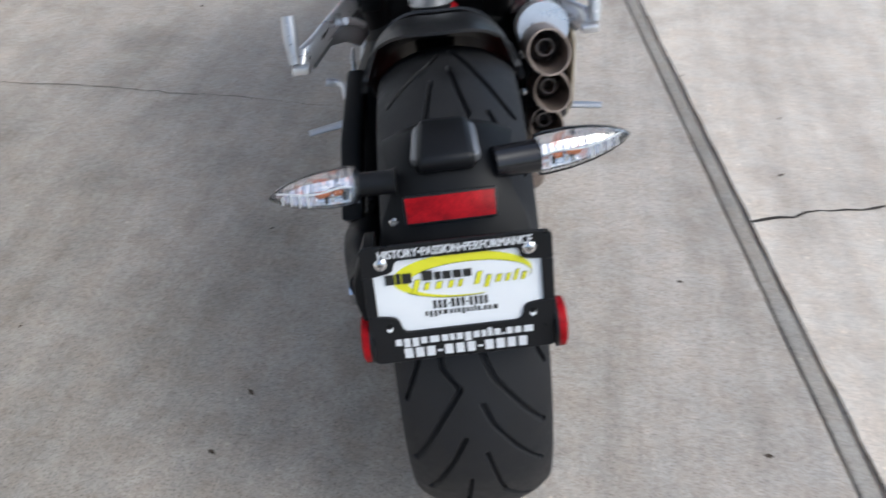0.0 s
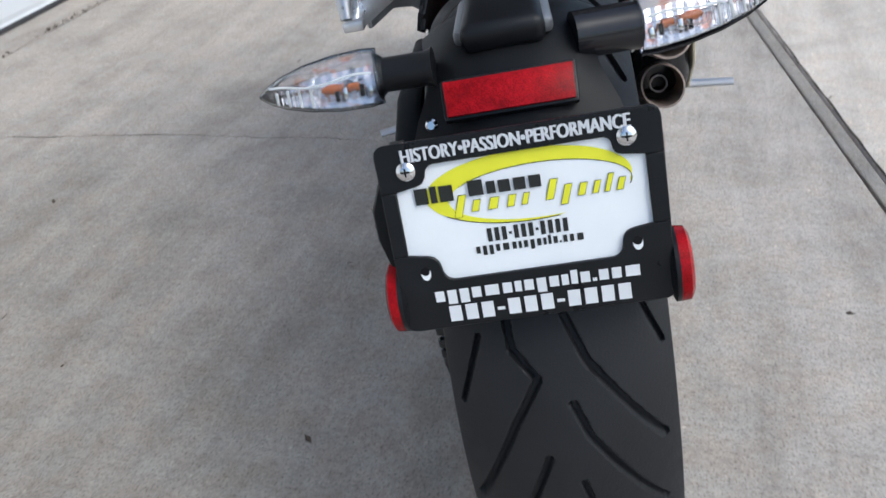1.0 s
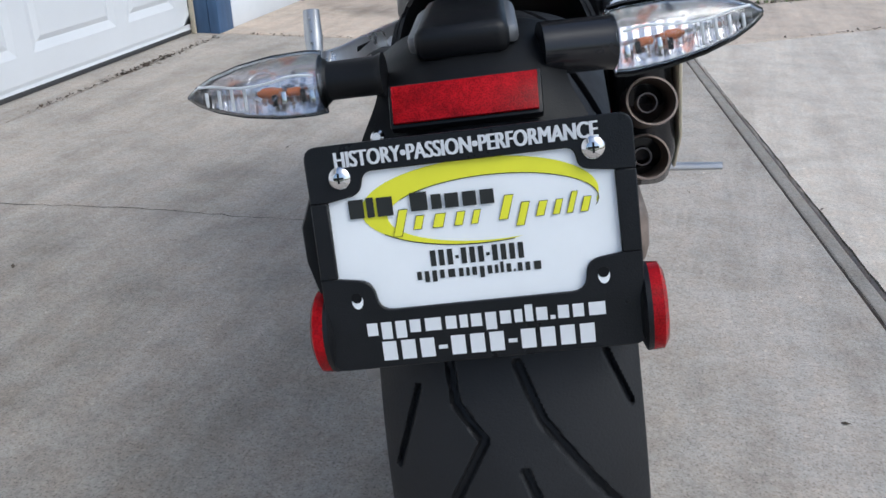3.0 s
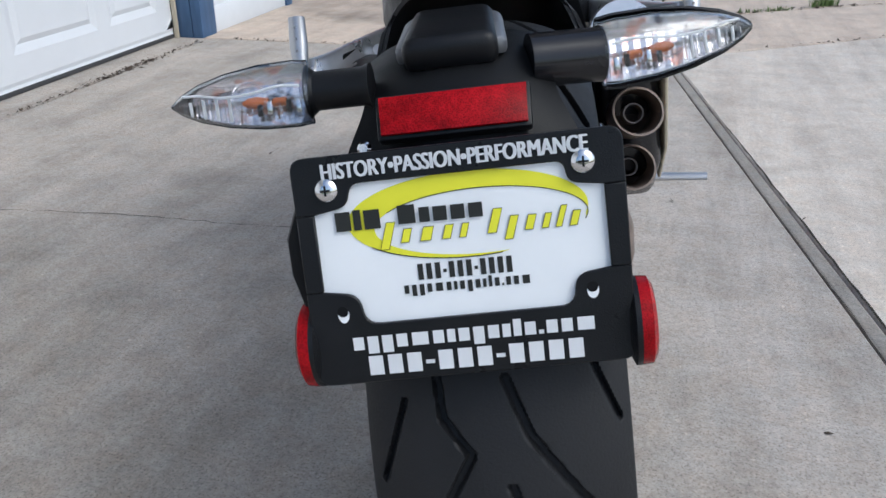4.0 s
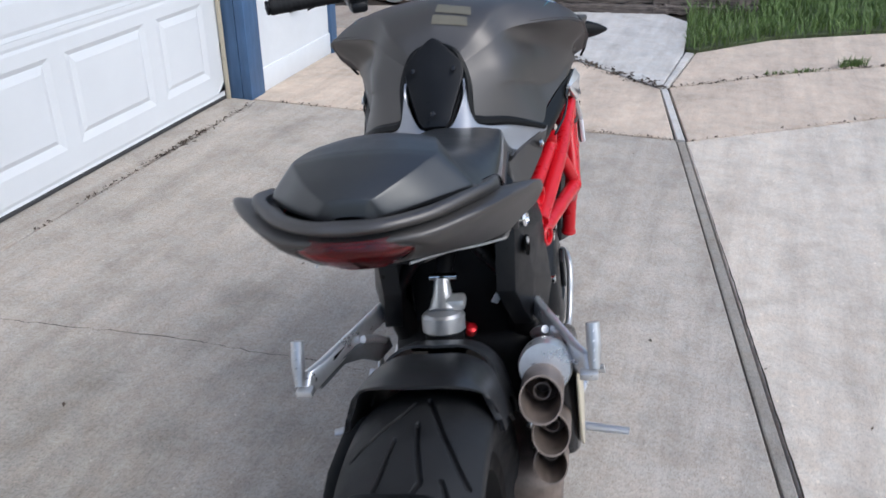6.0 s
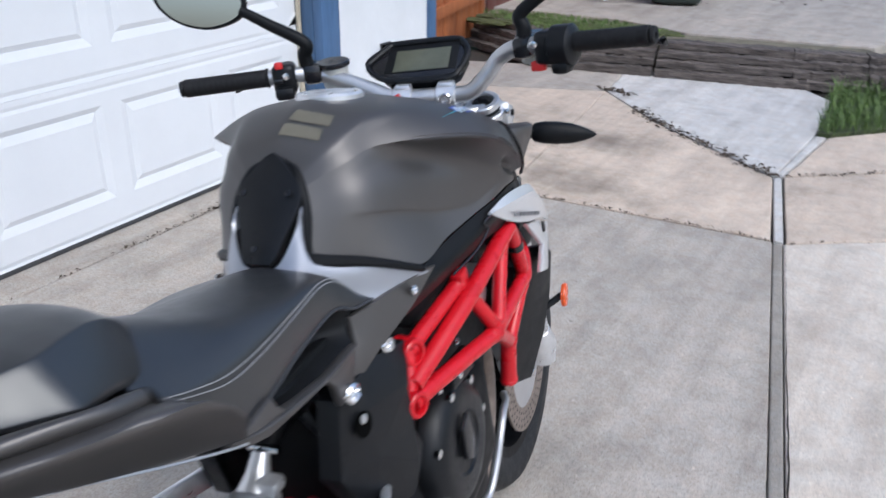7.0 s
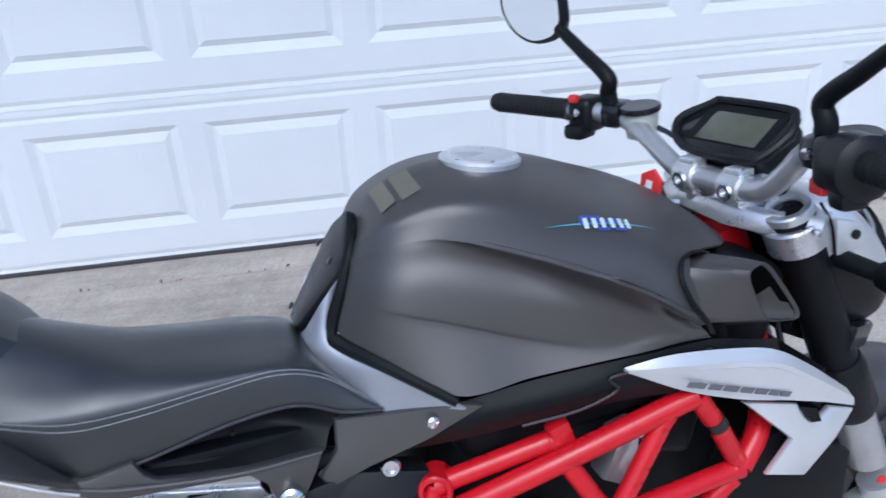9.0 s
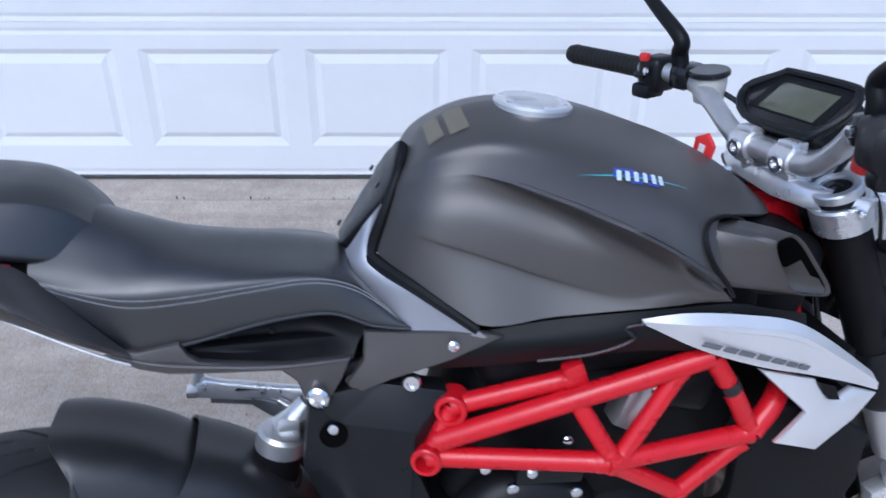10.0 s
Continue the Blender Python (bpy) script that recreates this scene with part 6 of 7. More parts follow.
# seat
side_rows = [
    [(0.0, 0.115, 0.975), (0.0, 0.160, 0.966), (0.0, 0.206, 0.944), (0.0, 0.262, 0.923), (0.0, 0.340, 0.909), (0.0, 0.400, 0.899), (0.0, 0.434, 0.891), (0.0, 0.446, 0.884)],
    [(0.045, 0.115, 0.962), (0.048, 0.160, 0.957), (0.050, 0.206, 0.941), (0.051, 0.262, 0.921), (0.050, 0.340, 0.907), (0.047, 0.400, 0.898), (0.042, 0.434, 0.890), (0.040, 0.447, 0.883)],
    [(0.080, 0.115, 0.938), (0.084, 0.160, 0.929), (0.087, 0.206, 0.919), (0.088, 0.262, 0.914), (0.086, 0.340, 0.904), (0.080, 0.400, 0.897), (0.070, 0.436, 0.888), (0.062, 0.450, 0.877)],
    [(0.097, 0.115, 0.922), (0.103, 0.163, 0.909), (0.107, 0.210, 0.901), (0.108, 0.266, 0.900), (0.105, 0.340, 0.899), (0.097, 0.402, 0.895), (0.088, 0.444, 0.880), (0.084, 0.468, 0.860)],
    [(0.102, 0.115, 0.917), (0.109, 0.165, 0.899), (0.1125, 0.212, 0.887), (0.1135, 0.270, 0.886), (0.1105, 0.340, 0.890), (0.1045, 0.404, 0.890), (0.0985, 0.450, 0.872), (0.0985, 0.492, 0.834)],
    [(0.1055, 0.128, 0.900), (0.1125, 0.172, 0.874), (0.1150, 0.214, 0.854), (0.1155, 0.270, 0.860), (0.1130, 0.342, 0.868), (0.1090, 0.408, 0.870), (0.1050, 0.458, 0.852), (0.1060, 0.500, 0.828)],
    [(0.107, 0.145, 0.880), (0.112, 0.180, 0.851), (0.1125, 0.208, 0.829), (0.1120, 0.262, 0.832), (0.1100, 0.350, 0.848), (0.1085, 0.418, 0.850), (0.1085, 0.465, 0.829), (0.111, 0.507, 0.821)],
    [(0.096, 0.150, 0.874), (0.100, 0.184, 0.846), (0.100, 0.209, 0.825), (0.099, 0.262, 0.828), (0.097, 0.350, 0.844), (0.096, 0.418, 0.846), (0.096, 0.462, 0.826), (0.098, 0.500, 0.817)],
]
# the far flank of the foam has settled lower
seat_lines = [[(-x, y, z - 0.028 * min(1, x / 0.1)) for x, y, z in r] for r in reversed(side_rows[1:])] + side_rows
seat = part("seat", thicken(surface(seat_lines, 6, 4), 0.006), SEAT, bike, "black vinyl rider seat with grey double stitching", angle=50)
for s in both:
    for k, off in enumerate((0.0035, -0.0035)):
        flank = 0.0 if s > 0 else 0.028
        line = [Vector(p).lerp(Vector(q), 0.14 if k else -0.0) + Vector((0.0014, 0, 0.0)) for p, q in zip(side_rows[4], side_rows[5])]
        if not k:
            line = [Vector(p).lerp(Vector(q), 0.16) + Vector((0.0016, 0, 0.0006)) for p, q in zip(side_rows[4], side_rows[3])]
        path = smooth_path(sx([(p.x, p.y, p.z - flank) for p in line], s), 22)
        bm = bmesh.new()
        for i in range(0, len(path) - 1):
            a, b = path[i], path[i + 1]
            bm_tube([a, a.lerp(b, 0.72)], 0.00075, 5, curve=False, bm=bm)
        part("stitching", bm, THREAD, seat, "grey double stitching")
    part("welt", bm_tube(sx([Vector(p) + Vector((0.001, 0, -flank)) for p in side_rows[6]], s), 0.0022, 6), SEAT_SIDE, seat, "black edge welt")


def pierced(lines, hole_y, hole_z, ry, rz):
    """A sheet with an oval opening cut through it."""
    bm = surface(lines, 12, 10)
    gone = [f for f in bm.faces if ((f.calc_center_median().y - hole_y) / ry) ** 2 + ((f.calc_center_median().z - hole_z) / rz) ** 2 < 1]
    bmesh.ops.delete(bm, geom=gone, context="FACES")
    return bm


# open pocket under the seat, with a slot through it
for s in both:
    recess = part("grab_recess", thicken(pierced([sx(l, s) for l in (
        [(0.104, 0.240, 0.832), (0.098, 0.300, 0.842), (0.094, 0.350, 0.850), (0.094, 0.410, 0.852), (0.104, 0.468, 0.832)],
        [(0.098, 0.244, 0.822), (0.078, 0.300, 0.830), (0.072, 0.350, 0.835), (0.074, 0.405, 0.835), (0.100, 0.458, 0.818)],
        [(0.098, 0.252, 0.812), (0.078, 0.305, 0.812), (0.073, 0.355, 0.812), (0.075, 0.405, 0.812), (0.100, 0.450, 0.806)],
        [(0.112, 0.262, 0.808), (0.110, 0.305, 0.801), (0.110, 0.360, 0.793), (0.110, 0.405, 0.791), (0.112, 0.440, 0.790)],
    )], 0.398, 0.836, 0.022, 0.0065), 0.003), PLASTIC_MATT, bike, "black recess under the seat")
    for y in (0.300, 0.352):
        part("recess_screw", bm_lathe([(0, 0.003), (0.002, 0.0026)], (0.079 * s, y, 0.818), (s, 0, 0.2), 10), PLASTIC, recess)

# pillion seat
pl, pb = [], []
pad_rows = ((-0.040, 0.970, 0.960, 0.022), (-0.036, 0.985, 0.966, 0.028), (-0.031, 0.989, 0.966, 0.040), (-0.006, 0.998, 0.965, 0.072), (0.030, 1.004, 0.959, 0.101), (0.044, 1.005, 0.956, 0.110), (0.056, 1.005, 0.953, 0.110), (0.090, 1.003, 0.945, 0.100), (0.120, 0.998, 0.935, 0.090), (0.150, 0.984, 0.923, 0.078), (0.178, 0.956, 0.911, 0.062), (0.192, 0.925, 0.903, 0.044))
# across the pad: share of its half width, share of its height given up
pad_cut = ((0.0, 0.0), (0.35, 0.03), (0.66, 0.13), (0.72, 0.17), (0.80, 0.36), (0.92, 0.66), (0.985, 0.86), (1.0, 0.95), (0.98, 1.05))
for u, k in [(-u, k) for u, k in reversed(pad_cut[1:])] + list(pad_cut):
    pl.append([(u * w, y, z - (z - e) * k) for y, z, e, w in pad_rows])
    pb.append([(u * w * 0.94, y + 0.004, e - 0.004 - 0.016 * k) for y, z, e, w in pad_rows])
pillion = part("pillion_seat", thicken(surface(pl, 5, 3), 0.006), SEAT, bike, "small black vinyl pillion seat pad", angle=60)
part("pad_base", thicken(surface(pb, 5, 3), 0.004), DEEP, pillion, "black pad base")
for s in both:
    part("pad_strip", bm_tube(sx([(0.094, 0.030, 0.948), (0.100, 0.065, 0.942), (0.092, 0.100, 0.933)], s), [0.001, 0.0025, 0.001], 8), RED, pillion, "thin red strip under the pad")

# tail unit
for s in both:
    lines = [
        [(0.000, -0.040, 0.958), (0.050, -0.032, 0.959), (0.084, 0.005, 0.957), (0.106, 0.055, 0.950), (0.102, 0.100, 0.938), (0.101, 0.128, 0.914)],
        [(0.000, -0.054, 0.953), (0.060, -0.044, 0.954), (0.106, 0.004, 0.953), (0.130, 0.066, 0.946), (0.126, 0.118, 0.924), (0.112, 0.156, 0.884)],
        [(0.000, -0.060, 0.948), (0.076, -0.044, 0.947), (0.146, 0.030, 0.947), (0.178, 0.098, 0.940), (0.166, 0.152, 0.893), (0.121, 0.200, 0.838)],
        [(0.060, -0.046, 0.940), (0.086, -0.022, 0.928), (0.130, 0.060, 0.912), (0.156, 0.118, 0.900), (0.150, 0.168, 0.866), (0.120, 0.208, 0.824)],
        [(0.044, -0.028, 0.912), (0.070, 0.012, 0.898), (0.092, 0.085, 0.868), (0.112, 0.150, 0.845), (0.118, 0.196, 0.826), (0.116, 0.222, 0.810)],
        [(0.000, -0.022, 0.908), (0.040, 0.016, 0.892), (0.065, 0.095, 0.856), (0.085, 0.170, 0.832), (0.095, 0.220, 0.812), (0.104, 0.238, 0.803)],
    ]
    tail = part("tail_cowl", thicken(surface([sx(l, s) for l in lines], 5, 5), 0.003), TANK_GREY, bike, "satin dark grey winged tail cowl", angle=50)
    rail = part("seat_rail", bm_slab(sx([(0.120, 0.190, 0.836), (0.121, 0.212, 0.831), (0.121, 0.256, 0.837), (0.121, 0.263, 0.822), (0.121, 0.274, 0.812), (0.121, 0.302, 0.806), (0.121, 0.362, 0.797), (0.119, 0.438, 0.796), (0.119, 0.428, 0.772), (0.120, 0.410, 0.742), (0.120, 0.384, 0.742), (0.120, 0.376, 0.772), (0.121, 0.360, 0.789), (0.121, 0.301, 0.794), (0.121, 0.241, 0.800), (0.120, 0.210, 0.810), (0.120, 0.180, 0.826)], s), (-0.012 * s, 0, 0), 0.0035), TANK_GREY, bike, "dark grey under seat rail")
    part("rail_lip", bm_tube(sx([(0.122, 0.180, 0.834), (0.121, 0.199, 0.826), (0.1215, 0.235, 0.814), (0.122, 0.300, 0.803), (0.122, 0.362, 0.796), (0.120, 0.436, 0.795)], s), [0.001, 0.002, 0.003, 0.003, 0.003, 0.002], 8), TANK_GREY, rail, "rounded rail edge")
    part("subframe", bm_tube(sx([(0.080, 0.20, 0.825), (0.088, 0.30, 0.803), (0.094, 0.41, 0.778), (0.100, 0.50, 0.760)], s), 0.012, 12), DEEP, bike, "black rear subframe tube")
# thick grab rim that wraps the pad from behind, in two halves that end beside it
for s in both:
    rim_rows = [
        [(0.000, -0.052, 0.972), (0.036, -0.050, 0.972), (0.072, -0.024, 0.969), (0.104, 0.016, 0.966), (0.118, 0.050, 0.959), (0.117, 0.084, 0.949)],
        [(0.000, -0.062, 0.971), (0.038, -0.060, 0.972), (0.080, -0.032, 0.970), (0.116, 0.014, 0.968), (0.131, 0.052, 0.962), (0.130, 0.090, 0.952)],
        [(0.000, -0.067, 0.965), (0.040, -0.064, 0.967), (0.084, -0.034, 0.964), (0.120, 0.016, 0.960), (0.136, 0.056, 0.953), (0.134, 0.094, 0.943)],
        [(0.000, -0.061, 0.958), (0.040, -0.057, 0.960), (0.081, -0.026, 0.956), (0.114, 0.024, 0.948), (0.130, 0.062, 0.940), (0.128, 0.098, 0.932)],
        [(0.000, -0.046, 0.953), (0.036, -0.040, 0.955), (0.070, -0.012, 0.949), (0.100, 0.034, 0.939), (0.112, 0.070, 0.929), (0.112, 0.102, 0.921)],
    ]
    rim_ob = part("grab_rim", thicken(surface([sx(l, s) for l in rim_rows], 6, 4), 0.004), TANK_GREY, bike, "dark grey moulded grab rim round the pillion pad", angle=45)
    part("rim_seam", bm_tube(sx([(0.117, 0.086, 0.947), (0.131, 0.092, 0.949), (0.136, 0.096, 0.938), (0.130, 0.100, 0.924), (0.112, 0.078, 0.908)], s), 0.0024, 6), DEEP, rim_ob, "dark seam at the rim's end")
    part("edge_trim", bm_tube(sx([(0.050, -0.022, 0.907), (0.076, 0.040, 0.886), (0.098, 0.110, 0.856), (0.116, 0.170, 0.832), (0.121, 0.204, 0.818)], s), 0.0016, 6), ALU_DULL, bike, "thin pale edge of the tail cowl")
part("tail_underside", bm_slab([(-0.050, 0.04, 0.872), (0.050, 0.04, 0.872), (0.100, 0.25, 0.798), (0.095, 0.36, 0.775), (-0.095, 0.36, 0.775), (-0.100, 0.25, 0.798)], (0, 0, 0.02), 0.004), PLASTIC_MATT, bike, "black tail underside")
part("undertray", bm_slab([(-0.10, 0.22, 0.80), (0.10, 0.22, 0.80), (0.09, 0.44, 0.79), (-0.09, 0.44, 0.79)], (0, 0, 0.02), 0.006), PLASTIC_MATT, bike)
lens_lines, inner = [], []
for u in (-1, -0.85, -0.5, 0, 0.5, 0.85, 1):
    q = 0.040 * abs(u) ** 3
    lens_lines.append([(u * 0.066, -0.062 + q, 0.953), (u * 0.072, -0.066 + q, 0.938), (u * 0.068, -0.056 + q, 0.926), (u * 0.050, -0.036 + q, 0.909)])
    inner.append([(u * 0.034, -0.056 + q, 0.943), (u * 0.040, -0.052 + q, 0.932), (u * 0.032, -0.036 + q, 0.914)])
tail_lamp = part("tail_light", thicken(surface(lens_lines, 5, 4), 0.003), RED_LENS, bike, "clear red tail light lens under the cowl")
part("lamp_core", thicken(surface(inner, 5, 4), 0.004), GLOSS_BLACK, tail_lamp, "dark lamp core")
part("lamp_back", bm_slab([(-0.055, -0.020, 0.950), (0.055, -0.020, 0.950), (0.045, 0.0, 0.912), (-0.045, 0.0, 0.912)], (0, 0.004, 0.001), 0.001), ALU_DULL, tail_lamp, "dull reflector behind the lens")

# foot pegs and hangers; the left ones sit a little lower and closer in
def hang(pts, s):
    return [(x, y, z) if s > 0 else (-(x - 0.014 * (0.452 - y) / 0.23), y - 0.012 * (0.452 - y) / 0.23, z - 0.014 * (0.452 - y) / 0.23) for x, y, z in pts]


for s in both:
    X = s
    h = part("peg_hanger", bm_slab(hang([(0.117, 0.447, 0.581), (0.125, 0.429, 0.595), (0.158, 0.347, 0.603), (0.193, 0.267, 0.608), (0.207, 0.237, 0.612), (0.212, 0.219, 0.593), (0.202, 0.225, 0.583), (0.164, 0.320, 0.580), (0.119, 0.432, 0.564)], s), (0.012 * s, 0.004, 0), 0.004), ALU, bike, "cast aluminium pillion peg hanger")
    part("hanger_slot", bm_slab(hang([(0.153, 0.358, 0.595), (0.182, 0.286, 0.600), (0.185, 0.278, 0.592), (0.156, 0.345, 0.587)], s), (0.0135 * s, -0.004, 0.001), 0.0), DEEP, h)
    part("hanger_web", bm_slab(hang([(0.198, 0.244, 0.584), (0.174, 0.303, 0.588), (0.156, 0.332, 0.584), (0.139, 0.358, 0.575), (0.127, 0.381, 0.556), (0.120, 0.408, 0.543), (0.118, 0.408, 0.522), (0.131, 0.354, 0.535), (0.150, 0.332, 0.558), (0.173, 0.303, 0.571), (0.197, 0.244, 0.573)], s), (0.008 * s, 0.003, 0), 0.003), STEEL_GREY, h, "grey lower web of the hanger")
    part("hanger_strut", bm_tube(hang([(0.149, 0.343, 0.587), (0.136, 0.366, 0.571), (0.126, 0.386, 0.552)], s), 0.0065, 10), ALU, h)
    part("hanger_foot", bm_box(hang([(0.215, 0.220, 0.590)], s)[0], (0.026, 0.018, 0.012), 0.003), ALU, h)
    peg = part("foot_peg", bm_tube(hang([(0.223, 0.223, 0.597), (0.2235, 0.238, 0.628), (0.223, 0.251, 0.656)], s), [0.0075, 0.0105, 0.0095], 12, 5, flat=0.75), ALU_DULL, bike, "folded grey pillion foot peg")
    for k in range(4):
        p = Vector(hang([(0.221, 0.228 + 0.006 * k, 0.606 + 0.012 * k)], s)[0])
        part("peg_rib", bm_tube([p + Vector((0, 0.008, -0.010)), p + Vector((0.003 * s, -0.008, 0.008))], 0.0014, 6, curve=False), ALU, peg)
    part("subframe_strut", bm_tube(sx([(0.040, 0.420, 0.705), (0.078, 0.432, 0.650), (0.114, 0.446, 0.592)], s), [0.014, 0.017, 0.017], 12, flat=0.8), PLASTIC, bike, "black diagonal strut down to the peg hanger")
    part("frame_arm", bm_tube(sx([(0.085, 0.445, 0.690), (0.102, 0.435, 0.640), (0.108, 0.440, 0.590), (0.100, 0.480, 0.500)], s), [0.020, 0.022, 0.022, 0.026], 14), DEEP, bike, "black frame plate arm")

# rear shock
shock = part("shock_absorber", bm_lathe([(0, 0.030), (0.003, 0.034), (0.026, 0.034), (0.031, 0.030), (0.033, 0.016)], (-0.008, 0.340, 0.592), (0, 0.25, 0.97), 28), ALU_DULL, bike, "silver topped rear shock absorber")
part("adjuster_lug", bm_box((0.012, 0.356, 0.634), (0.034, 0.030, 0.020), 0.007), ALU, shock)
part("top_mount", bm_tube([(-0.008, 0.352, 0.622), (-0.009, 0.366, 0.640), (-0.010, 0.382, 0.660)], [0.024, 0.016, 0.012], 12), ALU, shock)
# added column; its black stands in for the shade under the tail
part("shock_strut", bm_tube([(-0.010, 0.384, 0.655), (-0.010, 0.43, 0.672), (-0.010, 0.48, 0.690)], [0.010, 0.016, 0.02], 12), DEEP, shock, "added upper shock strut, blackened to match the shade there")
part("cross_bolt", bm_tube([(-0.030, 0.388, 0.662), (0.014, 0.388, 0.662)], 0.006, 12, curve=False), CHROME, shock)
part("reservoir", bm_lathe([(0, 0.031), (-0.05, 0.031), (-0.12, 0.028)], (-0.008, 0.340, 0.592), (0, 0.25, 0.97), 28), DEEP, shock)
part("red_knob", bm_lathe([(0, 0.009), (0.014, 0.009), (0.016, 0.006)], (0.021, 0.405, 0.546), (0.3, -0.4, 0.85), 20), RED_ANOD, shock, "red anodised adjuster knob")
part("spring", bm_tube([(-0.016 + 0.034 * math.cos(k * 0.7), 0.42 + 0.05 * (k / 40) + 0.034 * math.sin(k * 0.7), 0.54 - 0.2 * k / 40) for k in range(41)], 0.006, 8, 3), RED, shock, "red coil spring")
part("shock_tag", bm_box((0.068, 0.420, 0.600), (0.012, 0.004, 0.018), 0.001, Euler((0, 0.5, 0)).to_matrix()), PRINT_WHITE, bike)
part("rear_bulkhead", bm_box((0, 0.48, 0.54), (0.17, 0.06, 0.34), 0.02), DEEP, bike, "black engine bulkhead behind the shock")

# hugger over the rear wheel
def arch(angles, radius, width, side_drop, start_in=0.0):
    rows = []
    for u in (-1, -0.92, -0.7, -0.35, 0, 0.35, 0.7, 0.92, 1):
        a = abs(u)
        row = []
        for k, (t, r) in enumerate(zip(angles, radius)):
            q = math.radians(t + (start_in * a ** 3 if k == 0 else 0))
            rr = r - side_drop * a ** 4
            row.append((math.copysign(width * (a ** 0.8), u), RC[0] - rr * math.cos(q), RC[1] + rr * math.sin(q)))
        rows.append(row)
    return rows


hugger = part("rear_hugger", thicken(surface(arch((99, 106, 116, 126, 138), (0.362, 0.365, 0.367, 0.367, 0.362), 0.105, 0.085, 14), 5, 4), 0.004), SATIN_BLACK, bike, "satin black rear wheel hugger")
part("hugger_saddle", thicken(surface(arch((126, 136, 146, 156), (0.380, 0.396, 0.406, 0.408), 0.100, 0.085), 5, 4), 0.004), SATIN_BLACK, hugger)
part("shock_well", bm_lathe([(0, 0.052), (0.004, 0.050), (0.004, 0.030)], (-0.010, 0.322, 0.566), (0, 0.55, 0.83), 28, caps=False), DEEP, hugger)

# swing arm on the left, chain and sprocket
part("swing_arm", bm_tube([(-0.100, 0.46, 0.42), (-0.112, 0.30, 0.44), (-0.122, 0.15, 0.40), (-0.124, 0.03, 0.335)], [0.045, 0.042, 0.036, 0.036], 18, 6, flat=1.5), DEEP, bike, "black single sided swing arm")
part("swing_arm_end", bm_lathe([(-0.02, 0.045), (0.02, 0.048), (0.026, 0.036), (0.03, 0.02)], (-0.118, *RC), (-1, 0, 0), 32), DEEP, bike)
part("axle_nut", bm_lathe([(0, 0.03), (0.016, 0.03), (0.018, 0.02)], (-0.146, *RC), (-1, 0, 0), 6), CHROME, bike)
part("chain_guard", bm_slab([(-0.120, 0.30, 0.515), (-0.120, 0.10, 0.520), (-0.120, -0.02, 0.475), (-0.120, 0.00, 0.455), (-0.120, 0.12, 0.490), (-0.120, 0.30, 0.490)], (-0.03, 0, 0), 0.006), PLASTIC_MATT, bike, "black chain guard")
sprocket = part("sprocket", bm_lathe([(-0.004, 0.06), (-0.004, 0.103), (0.004, 0.103), (0.004, 0.06)], (-0.118, *RC), (1, 0, 0), 44, caps=False), ALU_DULL, bike, "steel rear sprocket")
chain = part("drive_chain", bm_tube([(-0.105, 0.40, 0.365), (-0.105, 0.40, 0.365)], 0.001, 6, curve=False), CHROME, bike, "oily steel drive chain")
link = bm_box((0, 0, 0), (0.015, 0.0085, 0.012), 0.003)
link_me = bpy.data.meshes.new("chain_link")
link.to_mesh(link_me)
link.free()
link_me.materials.append(GLOSS_BLACK)
loop = [Vector((-0.118, 0.40 - 0.0132 * i, 0.440 - 0.0003 * i)) for i in range(28)]
loop += [Vector((-0.118, RC[0] - 0.108 * math.sin(q), RC[1] + 0.108 * math.cos(q))) for q in [math.pi * k / 22 for k in range(1, 22)]]
loop += [Vector((-0.105, 0.03 + 0.0132 * i, 0.228 + 0.002 * i)) for i in range(28)]
for p in loop:
    o = new("link", link_me)
    o.parent = chain
    o.location = p

# side stand and gear lever on the left
part("side_stand", bm_tube([(-0.115, 0.62, 0.30), (-0.20, 0.60, 0.13), (-0.245, 0.59, -0.012)], [0.014, 0.011, 0.012], 12), DEEP, bike, "black side stand carrying the bike")
part("stand_foot", bm_box((-0.252, 0.585, -0.020), (0.05, 0.06, 0.014), 0.004, Euler((0, radians(7.25), 0)).to_matrix()), DEEP, bike)
for s in both:
    rp = part("rider_peg", bm_tube(sx([(0.165, 0.410, 0.352), (0.205, 0.402, 0.350), (0.272 if s > 0 else 0.248, 0.390, 0.348)], s), [0.012, 0.009, 0.008], 12, flat=0.6), ALU_DULL, bike, "grey ribbed rider foot peg")
    part("peg_pivot", bm_box((0.160 * s, 0.405, 0.362), (0.03, 0.034, 0.04), 0.006), ALU, rp)
    part("peg_plate", bm_slab(sx([(0.150, 0.42, 0.37), (0.150, 0.46, 0.42), (0.145, 0.52, 0.45), (0.145, 0.54, 0.40), (0.150, 0.47, 0.34)], s), (-0.014 * s, 0, 0), 0.004), ALU, rp)
    part("heel_guard", bm_slab(sx([(0.152, 0.395, 0.395), (0.152, 0.43, 0.47), (0.150, 0.455, 0.475), (0.150, 0.43, 0.40)], s), (0.005 * s, 0, 0), 0.002), ALU, rp)
    part("pedal", bm_tube(sx([(0.165, 0.46, 0.34), (0.19, 0.54, 0.32), (0.205, 0.60, 0.32), (0.235, 0.605, 0.325)], s), [0.008, 0.007, 0.007, 0.009], 10), ALU, bike, "aluminium foot pedal")

